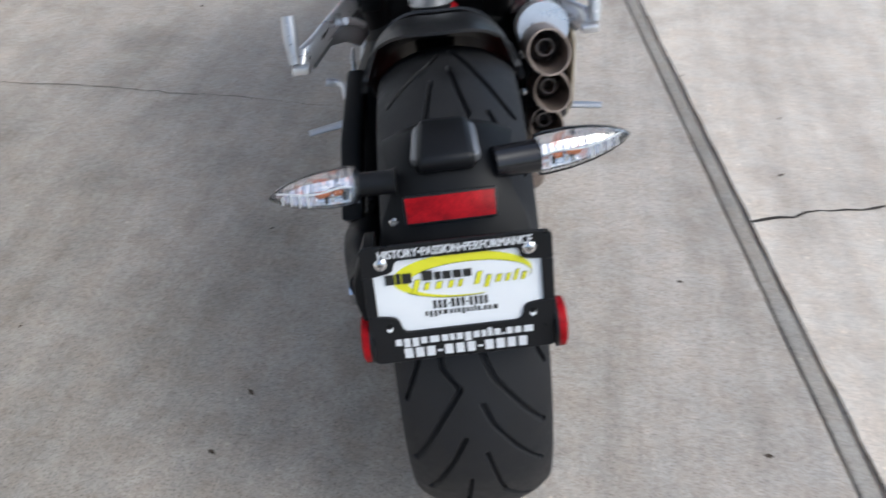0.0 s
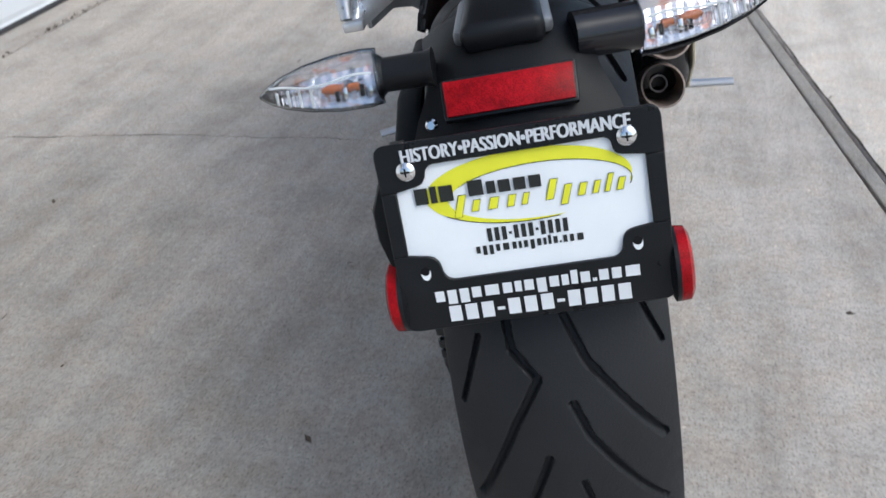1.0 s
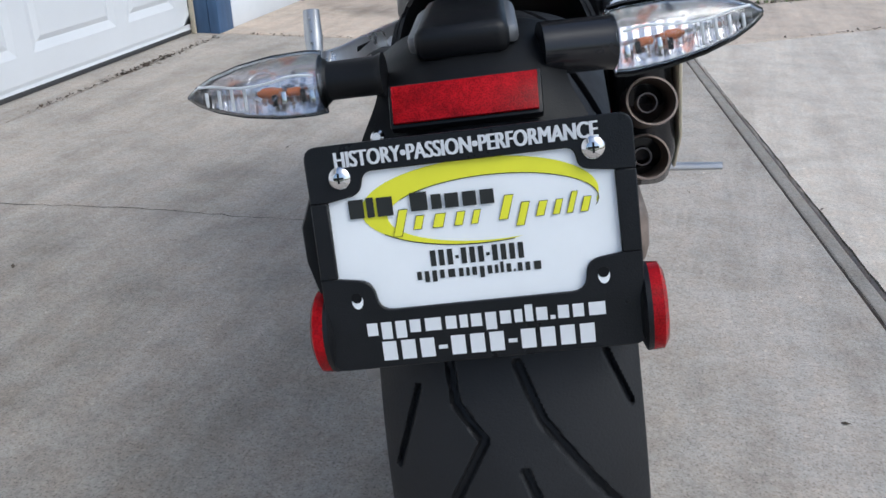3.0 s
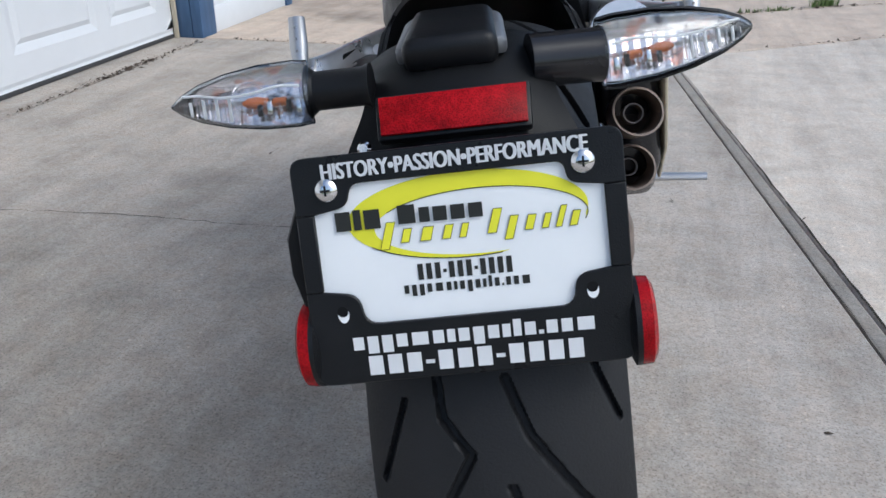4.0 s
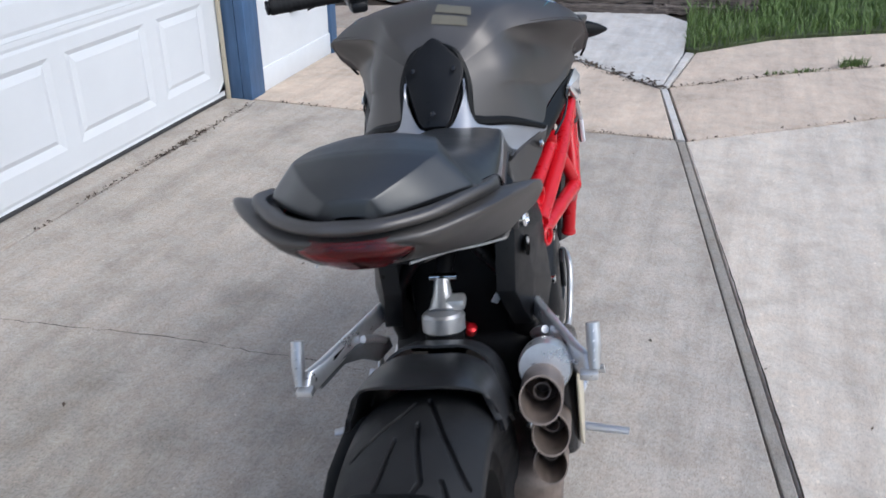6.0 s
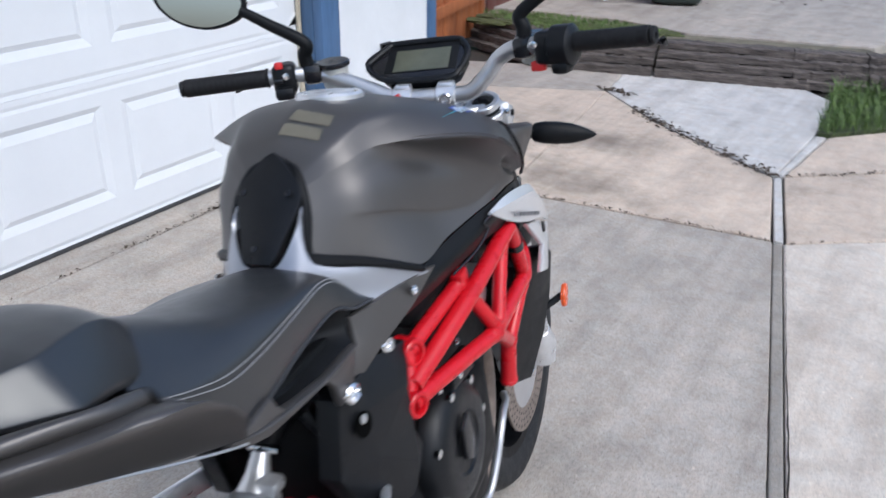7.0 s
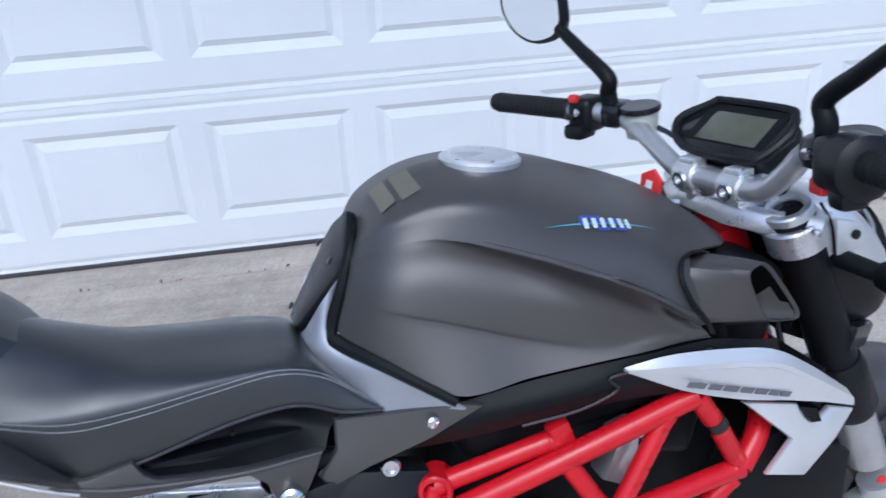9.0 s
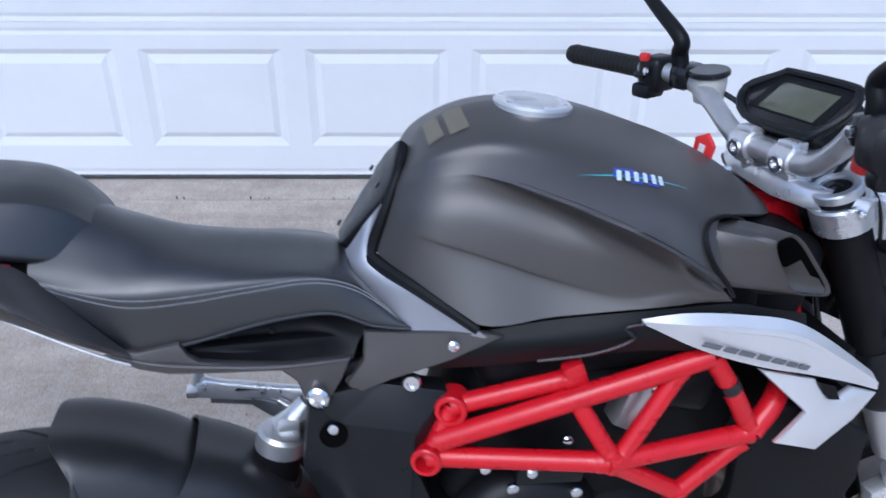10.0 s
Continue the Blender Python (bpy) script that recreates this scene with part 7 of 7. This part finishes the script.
# exhaust: three stacked tips
can = part("silencer", bm_slab([(0.118, 0.26, 0.545), (0.118, 0.33, 0.560), (0.118, 0.44, 0.535), (0.118, 0.52, 0.46), (0.118, 0.50, 0.34), (0.118, 0.32, 0.36), (0.118, 0.25, 0.42)], (0.075, 0, 0), 0.018, seg=3), GLOSS_BLACK, bike, "black silencer body with three outlets")
for i, (x, y, z, r) in enumerate(((0.150, 0.165, 0.588, 0.0300), (0.158, 0.188, 0.510, 0.0275), (0.152, 0.205, 0.440, 0.0260))):
    ax = Vector((0.02, -0.94, 0.33)).normalized()
    o = Vector((x, y, z))
    cut = Vector((0.0, -0.75, 0.66)).normalized()
    side = ax.orthogonal().normalized()
    upv = ax.cross(side)
    n = 32

    def tip_ring(rad, back, slash=True):
        out = []
        for k in range(n):
            q = 2 * math.pi * k / n
            p = o + rad * (math.cos(q) * side + math.sin(q) * upv) - ax * back
            if slash:
                p += ax * (-(p - o).z * 0.62)
            out.append(p)
        return out
    rings = [tip_ring(r * 0.88, 0.16, False), tip_ring(r * 1.02, 0.09, False), tip_ring(r * 1.03, 0.02), tip_ring(r, 0.0), tip_ring(r * 0.92, 0.0), tip_ring(r * 0.90, 0.010), tip_ring(r * 0.84, 0.070, False), tip_ring(r * 0.80, 0.074, False)]
    tp = part("exhaust_tip", rings_to_bm(rings), BURNT, can, "heat stained slash cut exhaust tip")
    pr = [(-0.074, r * 0.42), (-0.040, r * 0.42), (-0.040, r * 0.36), (-0.074, r * 0.36)]
    part("inner_pipe", bm_lathe(pr, o, ax, 24, caps=False), BURNT, tp, "thin inner outlet pipe")
    part("soot", bm_lathe([(-0.072, r * 0.84), (-0.071, 0.0)], o, ax, 24, caps=False), BURNT_IN, tp)
part("exhaust_cover", bm_lathe([(0, 0.034), (0.008, 0.039), (0.036, 0.040), (0.050, 0.037)], (0.152, 0.290, 0.566), (0.0, -0.92, 0.36), 32), ALU, can, "silver exhaust heat cover")
part("heat_shield", bm_slab([(0.196, 0.24, 0.56), (0.196, 0.30, 0.58), (0.196, 0.40, 0.50), (0.196, 0.42, 0.40), (0.196, 0.32, 0.38), (0.196, 0.26, 0.44)], (0.004, 0, 0), 0.0015), CREAM, can, "pale heat shield plate")
part("collector", bm_box((0.11, 0.36, 0.31), (0.10, 0.20, 0.10), 0.03, None, 3), BURNT, can, "heat stained collector box")
for y, z in ((0.245, 0.545), (0.255, 0.475)):
    part("can_bolt", bm_lathe([(0, 0.006), (0.004, 0.006), (0.006, 0.003)], (0.122, y, z), (-0.3, -1, 0.2), 12), CHROME, can)

# ---------------------------------------------------------------- plate carrier
PO = Vector((-0.001, -0.2755, 0.5853))
PX = Vector((1, 0.02, 0.0)).normalized()
PU = Vector((0, 0.232, 0.973))
PU = (PU - PX * PU.dot(PX)).normalized()
PN = PX.cross(PU).normalized()
if PN.y > 0:
    PN = -PN


def pp(x, y, h=0.0):
    return PO + PX * x + PU * y + PN * h


carrier = part("plate_carrier", bm_slab([pp(-0.090, 0.036, -0.006), pp(-0.066, 0.046, -0.006), pp(0.066, 0.046, -0.006), pp(0.090, 0.036, -0.006), pp(0.090, -0.076, -0.006), pp(-0.090, -0.076, -0.006)], PN * -0.008, 0.003), PLASTIC, bike, "black plate carrier arm with lights and reflectors")
spine = []
for u in (-1, -0.7, -0.3, 0.3, 0.7, 1):
    a = abs(u)
    spine.append([(u * 0.060, -0.085 + 0.012 * a * a, 0.655 - 0.022 * a ** 3), (u * 0.070, -0.125 + 0.014 * a * a, 0.674 - 0.020 * a ** 3), (u * 0.066, -0.170 + 0.014 * a * a, 0.672 - 0.016 * a ** 3), (u * 0.062, -0.205 + 0.014 * a * a, 0.656 - 0.012 * a ** 3), (u * 0.074, -0.232 + 0.02 * a * a, 0.625 - 0.006 * a ** 3), (u * 0.080, -0.252 + 0.02 * a * a, 0.595)])
part("spine", thicken(surface(spine, 5, 4), 0.006), PLASTIC_MATT, carrier, "matt black number plate arm")
part("lamp_hump", bm_slab([(-0.033, -0.194, 0.662), (0.029, -0.192, 0.662), (0.025, -0.128, 0.672), (-0.029, -0.128, 0.672)], (0, -0.004, 0.022), 0.008, seg=3), PLASTIC, carrier, "black plate lamp housing")
# grey here puts the sky's reflection on the black end facets into the colour
for s in both:
    part("hump_tip", bm_slab([(-0.002 + 0.024 * s, -0.190, 0.668), (-0.002 + 0.036 * s, -0.182, 0.666), (-0.002 + 0.033 * s, -0.138, 0.674), (-0.002 + 0.022 * s, -0.132, 0.678)], (0, -0.003, 0.013), 0.004), STEEL_GREY, carrier, "black lamp housing end, coloured grey for its sky reflection")
part("side_body", bm_slab([pp(-0.090, 0.046, -0.008), pp(-0.096, 0.030, -0.008), pp(-0.106, 0.006, -0.008), pp(-0.106, -0.016, -0.008), pp(-0.100, -0.040, -0.008), pp(-0.096, -0.072, -0.008), pp(-0.080, -0.072, -0.008), pp(-0.080, 0.046, -0.008)], PN * -0.045, 0.006), PLASTIC_MATT, carrier, "black moulded arm body behind the plate")
part("arm", bm_tube([(-0.100, -0.235, 0.56), (-0.110, -0.170, 0.52), (-0.118, -0.10, 0.50), (-0.124, 0.02, 0.42)], [0.016, 0.018, 0.020, 0.026], 12, 6), PLASTIC_MATT, carrier, "black plate support arm from the swing arm")


def rounded(pts, r, n=5, keep=()):
    """Corners of a flat outline rounded off, but for those named in keep."""
    out = []
    for i, p in enumerate(pts):
        a, b = Vector(pts[i - 1]), Vector(pts[(i + 1) % len(pts)])
        p = Vector(p)
        if i in keep:
            out.append(p)
            continue
        da, db = (a - p), (b - p)
        k = min(r, da.length * 0.45, db.length * 0.45)
        s, e = p + da.normalized() * k, p + db.normalized() * k
        for j in range(n + 1):
            t = j / n
            out.append((1 - t) ** 2 * s + 2 * t * (1 - t) * p + t * t * e)
    return out


plate = part("number_plate", bm_slab([pp(q.x, q.y, 0.0) for q in rounded([(-0.089, -0.056), (0.089, -0.056), (0.089, 0.050), (-0.089, 0.050)], 0.008)], PN * 0.001, 0), PLATE_WHITE, carrier, "white dealer card with a yellow oval emblem", smooth=False)
# black surround: four bars with notched corners round the card
for outl, keep in (
    ([(-0.0935, 0.0545), (0.0950, 0.0545), (0.0950, 0.0231), (0.0830, 0.0231), (0.0630, 0.0258), (0.0615, 0.0380), (-0.0600, 0.0375), (-0.0630, 0.0245), (-0.0830, 0.0211), (-0.0935, 0.0211)], (2, 3, 8, 9)),
    ([(-0.0935, 0.0210), (-0.0830, 0.0210), (-0.0836, -0.0249), (-0.0941, -0.0249)], (0, 1, 2, 3)),
    ([(0.0830, 0.0230), (0.0950, 0.0230), (0.0950, -0.0244), (0.0836, -0.0244)], (0, 1, 2, 3)),
    ([(-0.0941, -0.0250), (-0.0836, -0.0250), (-0.0630, -0.0280), (-0.0605, -0.0462), (0.0615, -0.0452), (0.0632, -0.0272), (0.0836, -0.0245), (0.0950, -0.0245), (0.0945, -0.0800), (-0.0945, -0.0825)], (0, 1, 6, 7)),
):
    part("plate_surround", bm_slab([pp(q.x, q.y, 0.001) for q in rounded([Vector((x, y)) for x, y in outl], 0.0085, 5, keep)], PN * 0.0035, 0.0007, seg=1), PLASTIC, plate, "black plastic plate surround")
for x, yt, yb in ((-0.0735, 0.0352, -0.0391), (0.0722, 0.0370, -0.0368)):
    sc = part("plate_screw", bm_lathe([(0, 0.0066), (0.0012, 0.0066), (0.003, 0.005), (0.0036, 0.002)], pp(x, yt, 0.0045), PN, 24), CHROME, plate, "chrome cross head screw")
    for w, h in ((0.006, 0.0012), (0.0012, 0.006)):
        part("slot", bm_slab([pp(x - w / 2, yt - h / 2, 0.0080), pp(x + w / 2, yt - h / 2, 0.0080), pp(x + w / 2, yt + h / 2, 0.0080), pp(x - w / 2, yt + h / 2, 0.0080)], PN * 0.0003, 0), DEEP, sc)
    hole = [pp(x + 0.0034 * math.cos(q), yb + 0.0050 * math.sin(q), 0.0046) for q in [2 * math.pi * k / 20 for k in range(20)]]
    part("slot_hole", bm_slab(hole, PN * 0.0002, 0), PLATE_WHITE, plate, "white card seen through a slot", smooth=False)
    hole2 = [pp(x - 0.0002 + 0.0032 * math.cos(q), yb + 0.0020 + 0.0032 * math.sin(q), 0.0049) for q in [2 * math.pi * k / 20 for k in range(20)]]
    part("slot_shade", bm_slab(hole2, PN * 0.0002, 0), DEEP, plate, smooth=False)


def flat_text(body, x0, x1, y0, y1, height, material, label, bold=0.0, slope=0.0):
    """Lettering that fills the box x0 to x1, y0 to y1 on the plate, its baseline rising by slope."""
    cu = bpy.data.curves.new("text", "FONT")
    cu.body, cu.size, cu.align_x, cu.offset = body, 1.0, "LEFT", bold
    cu.resolution_u = 4
    ob = bpy.data.objects.new("text", cu)
    scene.collection.objects.link(ob)
    bpy.context.view_layer.update()
    me = bpy.data.meshes.new_from_object(ob.evaluated_get(bpy.context.evaluated_depsgraph_get()))
    bpy.data.objects.remove(ob)
    bm = bmesh.new()
    n = len(me.vertices)
    for k in range(5):
        bm.from_mesh(me)
    bpy.data.meshes.remove(me)
    xs, ys = [v.co.x for v in bm.verts], [v.co.y for v in bm.verts]
    lx, hx, ly, hy = min(xs), max(xs), min(ys), max(ys)
    # five passes side by side give the heavy stroke
    for i, v in enumerate(bm.verts):
        k = i // n - 2
        fx, fy = (v.co.x + k * 0.028 - lx) / (hx - lx), (v.co.y - ly) / (hy - ly)
        v.co = pp(x0 + (x1 - x0) * fx, y0 + (y1 - y0) * fy + slope * (fx - 0.5), height + k * 0.0001)
    return part("lettering", bm, material, plate, label, smooth=False)


flat_text("HISTORY\u2022PASSION\u2022PERFORMANCE", -0.0748, 0.0752, 0.0418, 0.0510, 0.0058, PRINT_WHITE, "white capital lettering on the black surround", 0.0, 0.0016)


def bars_row(x0, x1, y, shapes, unit, material, label, height, slant=0.0, slope=0.0, fill=0.74, grow=0.0):
    """Writing as plain bars, one for each character: shapes are (advance, foot, top) in shares of unit above the line y."""
    total = sum(c[0] for c in shapes)
    x = x0
    for adv, foot, top in shapes:
        w = (x1 - x0) * adv / total
        xa, xb = x + w * (1 - fill) / 2 - grow, x + w * (1 + fill) / 2 + grow
        yy = y + slope * ((x + w / 2 - x0) / (x1 - x0) - 0.5)
        ya, yb = yy + foot * unit - grow, yy + top * unit + grow
        part("writing_bar", bm_slab([pp(xa + slant * foot, ya, height), pp(xb + slant * foot, ya, height), pp(xb + slant * top, yb, height), pp(xa + slant * top, yb, height)], PN * 0.00025, 0), material, plate, label, smooth=False)
        x += w


# bar patterns: low, hanging, tall and wide characters, digits and dashes
LOW, HANG, TALL, WIDE, SLIM, STOP, MARK, DASH = (1.0, 0, 1), (1.0, -0.35, 1), (0.72, 0, 1.3), (1.5, 0, 1), (0.74, 0, 1), (0.45, 0, 0.3), (1.0, 0, 1), (0.62, 0.36, 0.56)
web_row = [LOW, HANG, HANG, LOW, WIDE, LOW, SLIM, LOW, HANG, LOW, SLIM, TALL, LOW, STOP, LOW, LOW, WIDE]
digit_row = [MARK] * 3 + [DASH] + [MARK] * 3 + [DASH] + [MARK] * 4
bars_row(-0.0712, 0.0732, -0.0607, web_row, 0.0078, PRINT_WHITE, "white bar of writing", 0.0046, slope=0.0014)
bars_row(-0.0637, 0.0658, -0.0769, digit_row, 0.0118, PRINT_WHITE, "white bar of digits", 0.0046, slope=0.0010)
bars_row(-0.0280, 0.0287, -0.0228, digit_row, 0.0095, INK_BLACK, "black bar of digits", 0.0013, fill=0.62)
bars_row(-0.0371, 0.0384, -0.0304, web_row, 0.0050, INK_BLACK, "black bar of small writing", 0.0013, fill=0.6)
bars_row(-0.0724, -0.0440, 0.0101, [(1.0, 0, 1), (0.5, 0, 1.05), (1.05, 0, 1)], 0.0112, INK_BLACK, "black bar in place of a name", 0.0024, fill=0.8)
bars_row(-0.0361, 0.0152, 0.0112, [(1.25, 0, 1.0), (0.75, 0, 0.8), (1.0, 0, 0.78), (1.0, 0, 0.78), (1.0, 0, 0.78)], 0.0108, INK_BLACK, "black bar in place of a name", 0.0024, fill=0.78)
script_a = [(1.1, -0.35, 1.35), (1.0, 0, 0.85), (1.3, 0, 0.85), (1.0, 0, 0.85), (0.8, 0, 0.85)]
script_b = [(1.1, 0, 1.5), (1.0, -0.5, 0.95), (1.0, 0, 0.9), (0.8, 0, 0.9), (0.7, 0, 1.3), (0.9, 0, 0.9)]
for grow, ink, h in ((0.00035, INK_BLACK, 0.0018), (0.0, INK_YELLOW, 0.0020)):
    bars_row(-0.0492, 0.0054, 0.0004, script_a, 0.0090, ink, "thin slanted bar in place of a name", h, 0.0030, fill=0.42, grow=grow)
    bars_row(0.0125, 0.0690, 0.0012, script_b, 0.0090, ink, "thin slanted bar in place of a name", h, 0.0030, fill=0.42, grow=grow)


def oval_band(outer, inner, t0, t1, material, label, height, n=90):
    """The band between two ovals (middle x, middle y, half width, half height)."""
    bm = bmesh.new()
    rows = []
    for i in range(n + 1):
        q = math.radians(t0 + (t1 - t0) * i / n)
        rows.append([bm.verts.new(pp(o[0] + o[2] * math.cos(q), o[1] + o[3] * math.sin(q), height)) for o in (outer, inner)])
    for (a, b), (c, d) in zip(rows, rows[1:]):
        bm.faces.new((a, c, d, b))
    return part("emblem_arc", bm, material, plate, label, smooth=False)


oval_band((0.0045, 0.0133, 0.0690, 0.0250), (0.0120, 0.0088, 0.0612, 0.0190), -12, 285, INK_YELLOW, "yellow brushed oval of the emblem", 0.00145)
oval_band((0.0120, 0.0088, 0.0614, 0.0192), (0.0120, 0.0088, 0.0609, 0.0187), -14, 150, INK_BLACK, "thin black oval line of the emblem", 0.0018)
oval_band((0.0045, 0.0133, 0.0692, 0.0252), (0.0045, 0.0133, 0.0686, 0.0246), 215, 286, INK_BLACK, "thin black oval line of the emblem", 0.0018)

# rear reflector
refl = part("rear_reflector", bm_slab([(-0.0490, -0.2165, 0.6575), (0.0460, -0.2120, 0.6570), (0.0455, -0.2325, 0.6345), (-0.0475, -0.2370, 0.6355)], (0, 0.008, -0.006), 0.002), PLASTIC, carrier, "black reflector holder")
part("reflector_face", bm_slab([(-0.0463, -0.2190, 0.6560), (0.0435, -0.2147, 0.6553), (0.0430, -0.2320, 0.6365), (-0.0448, -0.2363, 0.6375)], (0, -0.0018, 0.0016), 0.0006), PRISM, refl, "red prismatic reflector")
for k in range(26):
    p = Vector((-0.0448, -0.2210, 0.6556)).lerp(Vector((0.0005, -0.2188, 0.6553)), k / 25)
    part("prism_stud", bm_lathe([(0, 0.0006), (0.0006, 0.0004)], p, (0, -0.75, 0.66), 6), RED_PLASTIC, refl)
for k in range(12):
    p = Vector((0.0418, -0.2165, 0.6552)).lerp(Vector((0.0414, -0.2320, 0.6384)), k / 11)
    part("prism_stud", bm_lathe([(0, 0.0009), (0.0006, 0.0006)], p, (0, -0.75, 0.66), 6), RED_PLASTIC, refl)
for s in both:
    part("carrier_bolt", bm_lathe([(0, 0.005), (0.003, 0.005), (0.005, 0.003)], (0.0600 * s, -0.190 if s > 0 else -0.214, 0.624), (0.2 * s, -0.9, 0.4), 14), CHROME, carrier)
    part("bolt_wire", bm_tube(sx([(0.050, -0.184, 0.645), (0.055, -0.192, 0.636), (0.060, -0.192, 0.626)], s), 0.0012, 6), ALU_DULL, carrier)
    # side reflectors of the plate
    sr = part("side_marker", bm_lathe([(0.0, 0.020), (0.003, 0.0265), (0.006, 0.0265)], (0.091 * s, -0.276, 0.522), (s, 0, 0), 32), PLASTIC, carrier, "round red side marker in a black cup")
    part("marker_lens", bm_lathe([(0.006, 0.0265), (0.0125, 0.026), (0.0150, 0.022), (0.0155, 0.0)], (0.091 * s, -0.276, 0.522), (s, 0, 0), 32), PRISM, sr, "red round reflector")
    # rear indicators
    root, neck, tip = ((0.046, -0.178, 0.660), (0.092, -0.168, 0.657), (0.190, -0.152, 0.661)) if s > 0 else ((-0.054, -0.192, 0.659), (-0.095, -0.192, 0.659), (-0.182, -0.206, 0.662))
    root, neck, tip = Vector(root), Vector(neck), Vector(tip)
    if s > 0:
        stalk = [0.0170, 0.0172, 0.0172, 0.0178]
    else:
        stalk = [0.0145, 0.0125, 0.0125, 0.0165]
    ind = part("rear_indicator", bm_tube([root, root.lerp(neck, 0.12), neck.lerp(root, 0.12), neck], stalk, 22, curve=False), GLOSS_BLACK if s > 0 else PLASTIC, carrier, "black stalked rear indicator with clear lens")
    d = (tip - neck).normalized()
    L = (tip - neck).length
    upv = Vector((0, 0.25, 0.97))
    upv = (upv - d * upv.dot(d)).normalized()
    bk = d.cross(upv).normalized()
    if bk.y > 0:
        bk = -bk
    prof = [(0.0, 0.0195, 0.017), (0.10, 0.0205, 0.018), (0.35, 0.0198, 0.0165), (0.6, 0.0165, 0.013), (0.8, 0.0115, 0.009), (0.93, 0.006, 0.005), (1.0, 0.001, 0.001)]

    def half(k, h, w, back):
        """Half oval: back is +1 for the lens towards the rear, -1 for the shell."""
        return [neck + d * L * k + upv * h * math.cos(q) + bk * (back * w * abs(math.sin(q))) for q in [math.pi * i / 14 for i in range(15)]]
    shell = rings_to_bm([half(k, h * (1.12 if s > 0 else 1.04) + (0.0012 if s > 0 else 0), w * 1.0, -1) for k, h, w in prof], closed=False, caps=False)
    part("shell", thicken(shell, 0.0015), GLOSS_BLACK, ind, "black indicator shell")
    lens = rings_to_bm([half(k, h, w, 1) for k, h, w in prof], closed=False, caps=False)
    lens_ob = part("lens", thicken(lens, 0.0012), CLEAR, ind, "clear ribbed indicator lens")
    lens_ob.visible_shadow = False
    back_plate = rings_to_bm([[neck + d * L * k + upv * h * 0.96 * c + bk * (-0.003 - 0.004 * (1 - abs(c)) + (0.006 if c == -0.05 else 0)) for c in (-1, -0.55, -0.1, -0.05, 0.4, 0.8, 1)] for k, h, w in prof[:-1]], closed=False, caps=False)
    part("reflector_bowl", thicken(back_plate, 0.0008), FACET, ind, "bright stepped reflector behind the lens, reflections painted in")
    part("bulb", bm_lathe([(0, 0.002), (0.006, 0.0036), (0.012, 0.0034), (0.016, 0.0012)], neck + d * L * 0.30 + bk * 0.004 - upv * 0.003, d, 16), BULB, ind, "amber bulb")
    part("bulb", bm_lathe([(0, 0.0012), (0.001, 0.003), (0.009, 0.0028), (0.010, 0.001)], neck + d * L * 0.16 + bk * 0.003 - upv * 0.004, d, 12), BULB, ind, "amber bulb holder")
    bc = neck + d * L * 0.42 + bk * 0.009
    part("bulb_ring", bm_tube([bc + d * 0.0105 * math.cos(q) + upv * 0.0095 * math.sin(q) for q in [2 * math.pi * i / 20 for i in range(21)]], 0.0007, 6, 2), CLEAR, ind, "moulded ring in the lens")
    # white, chrome and black pieces put glints into the clear lens
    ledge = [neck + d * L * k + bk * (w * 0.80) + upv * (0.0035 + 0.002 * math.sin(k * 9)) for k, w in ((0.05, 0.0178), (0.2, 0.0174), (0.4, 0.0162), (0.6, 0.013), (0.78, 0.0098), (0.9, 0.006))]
    part("lens_ledge", bm_tube(ledge, 0.0009, 6, 4), PRINT_WHITE, ind, "moulded line in the lens, white for its glint")
    for k in range(9):
        t = 0.52 + 0.047 * k
        h = float(np.interp(t, [p[0] for p in prof], [p[1] for p in prof]))
        w = float(np.interp(t, [p[0] for p in prof], [p[2] for p in prof]))
        c = neck + d * L * t + bk * w * 0.55
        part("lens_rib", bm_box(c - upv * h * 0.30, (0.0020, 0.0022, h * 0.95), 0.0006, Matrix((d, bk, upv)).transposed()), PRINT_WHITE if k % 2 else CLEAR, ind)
    for k in range(6):
        t = 0.08 + 0.07 * k
        c = neck + d * L * t + bk * 0.006
        part("lens_rib", bm_box(c - upv * (0.008 - 0.001 * (k % 2)), (0.0034, 0.0022, 0.008), 0.0006, Matrix((d, bk, upv)).transposed()), (CHROME, PLASTIC, CLEAR)[k % 3], ind)
    part("lens_ring", bm_tube([neck + upv * 0.0195, neck + bk * 0.0172, neck - upv * 0.0195], 0.0014, 6, 6), CLEAR, ind)

key_tag = thing("key_tag", "red rubber key tag hanging by the steering head", "key tag", BIKE)
part("tag", bm_slab([(-0.018, 0.899, 0.958), (0.004, 0.911, 0.952), (0.009, 0.914, 0.974), (0.000, 0.908, 0.990), (-0.015, 0.900, 0.982)], (0.002, -0.006, 0), 0.002), RED_PLASTIC, key_tag)
part("slot", bm_slab([(-0.009, 0.8975, 0.965), (-0.001, 0.9015, 0.963), (0.001, 0.9030, 0.974), (-0.006, 0.899, 0.976)], (0.0005, -0.0012, 0), 0), PRINT_WHITE, key_tag, "white mark")
part("key", bm_tube([(-0.004, 0.90, 0.962), (-0.002, 0.91, 0.945), (0.0, 0.94, 0.94)], 0.004, 8), CHROME, key_tag)
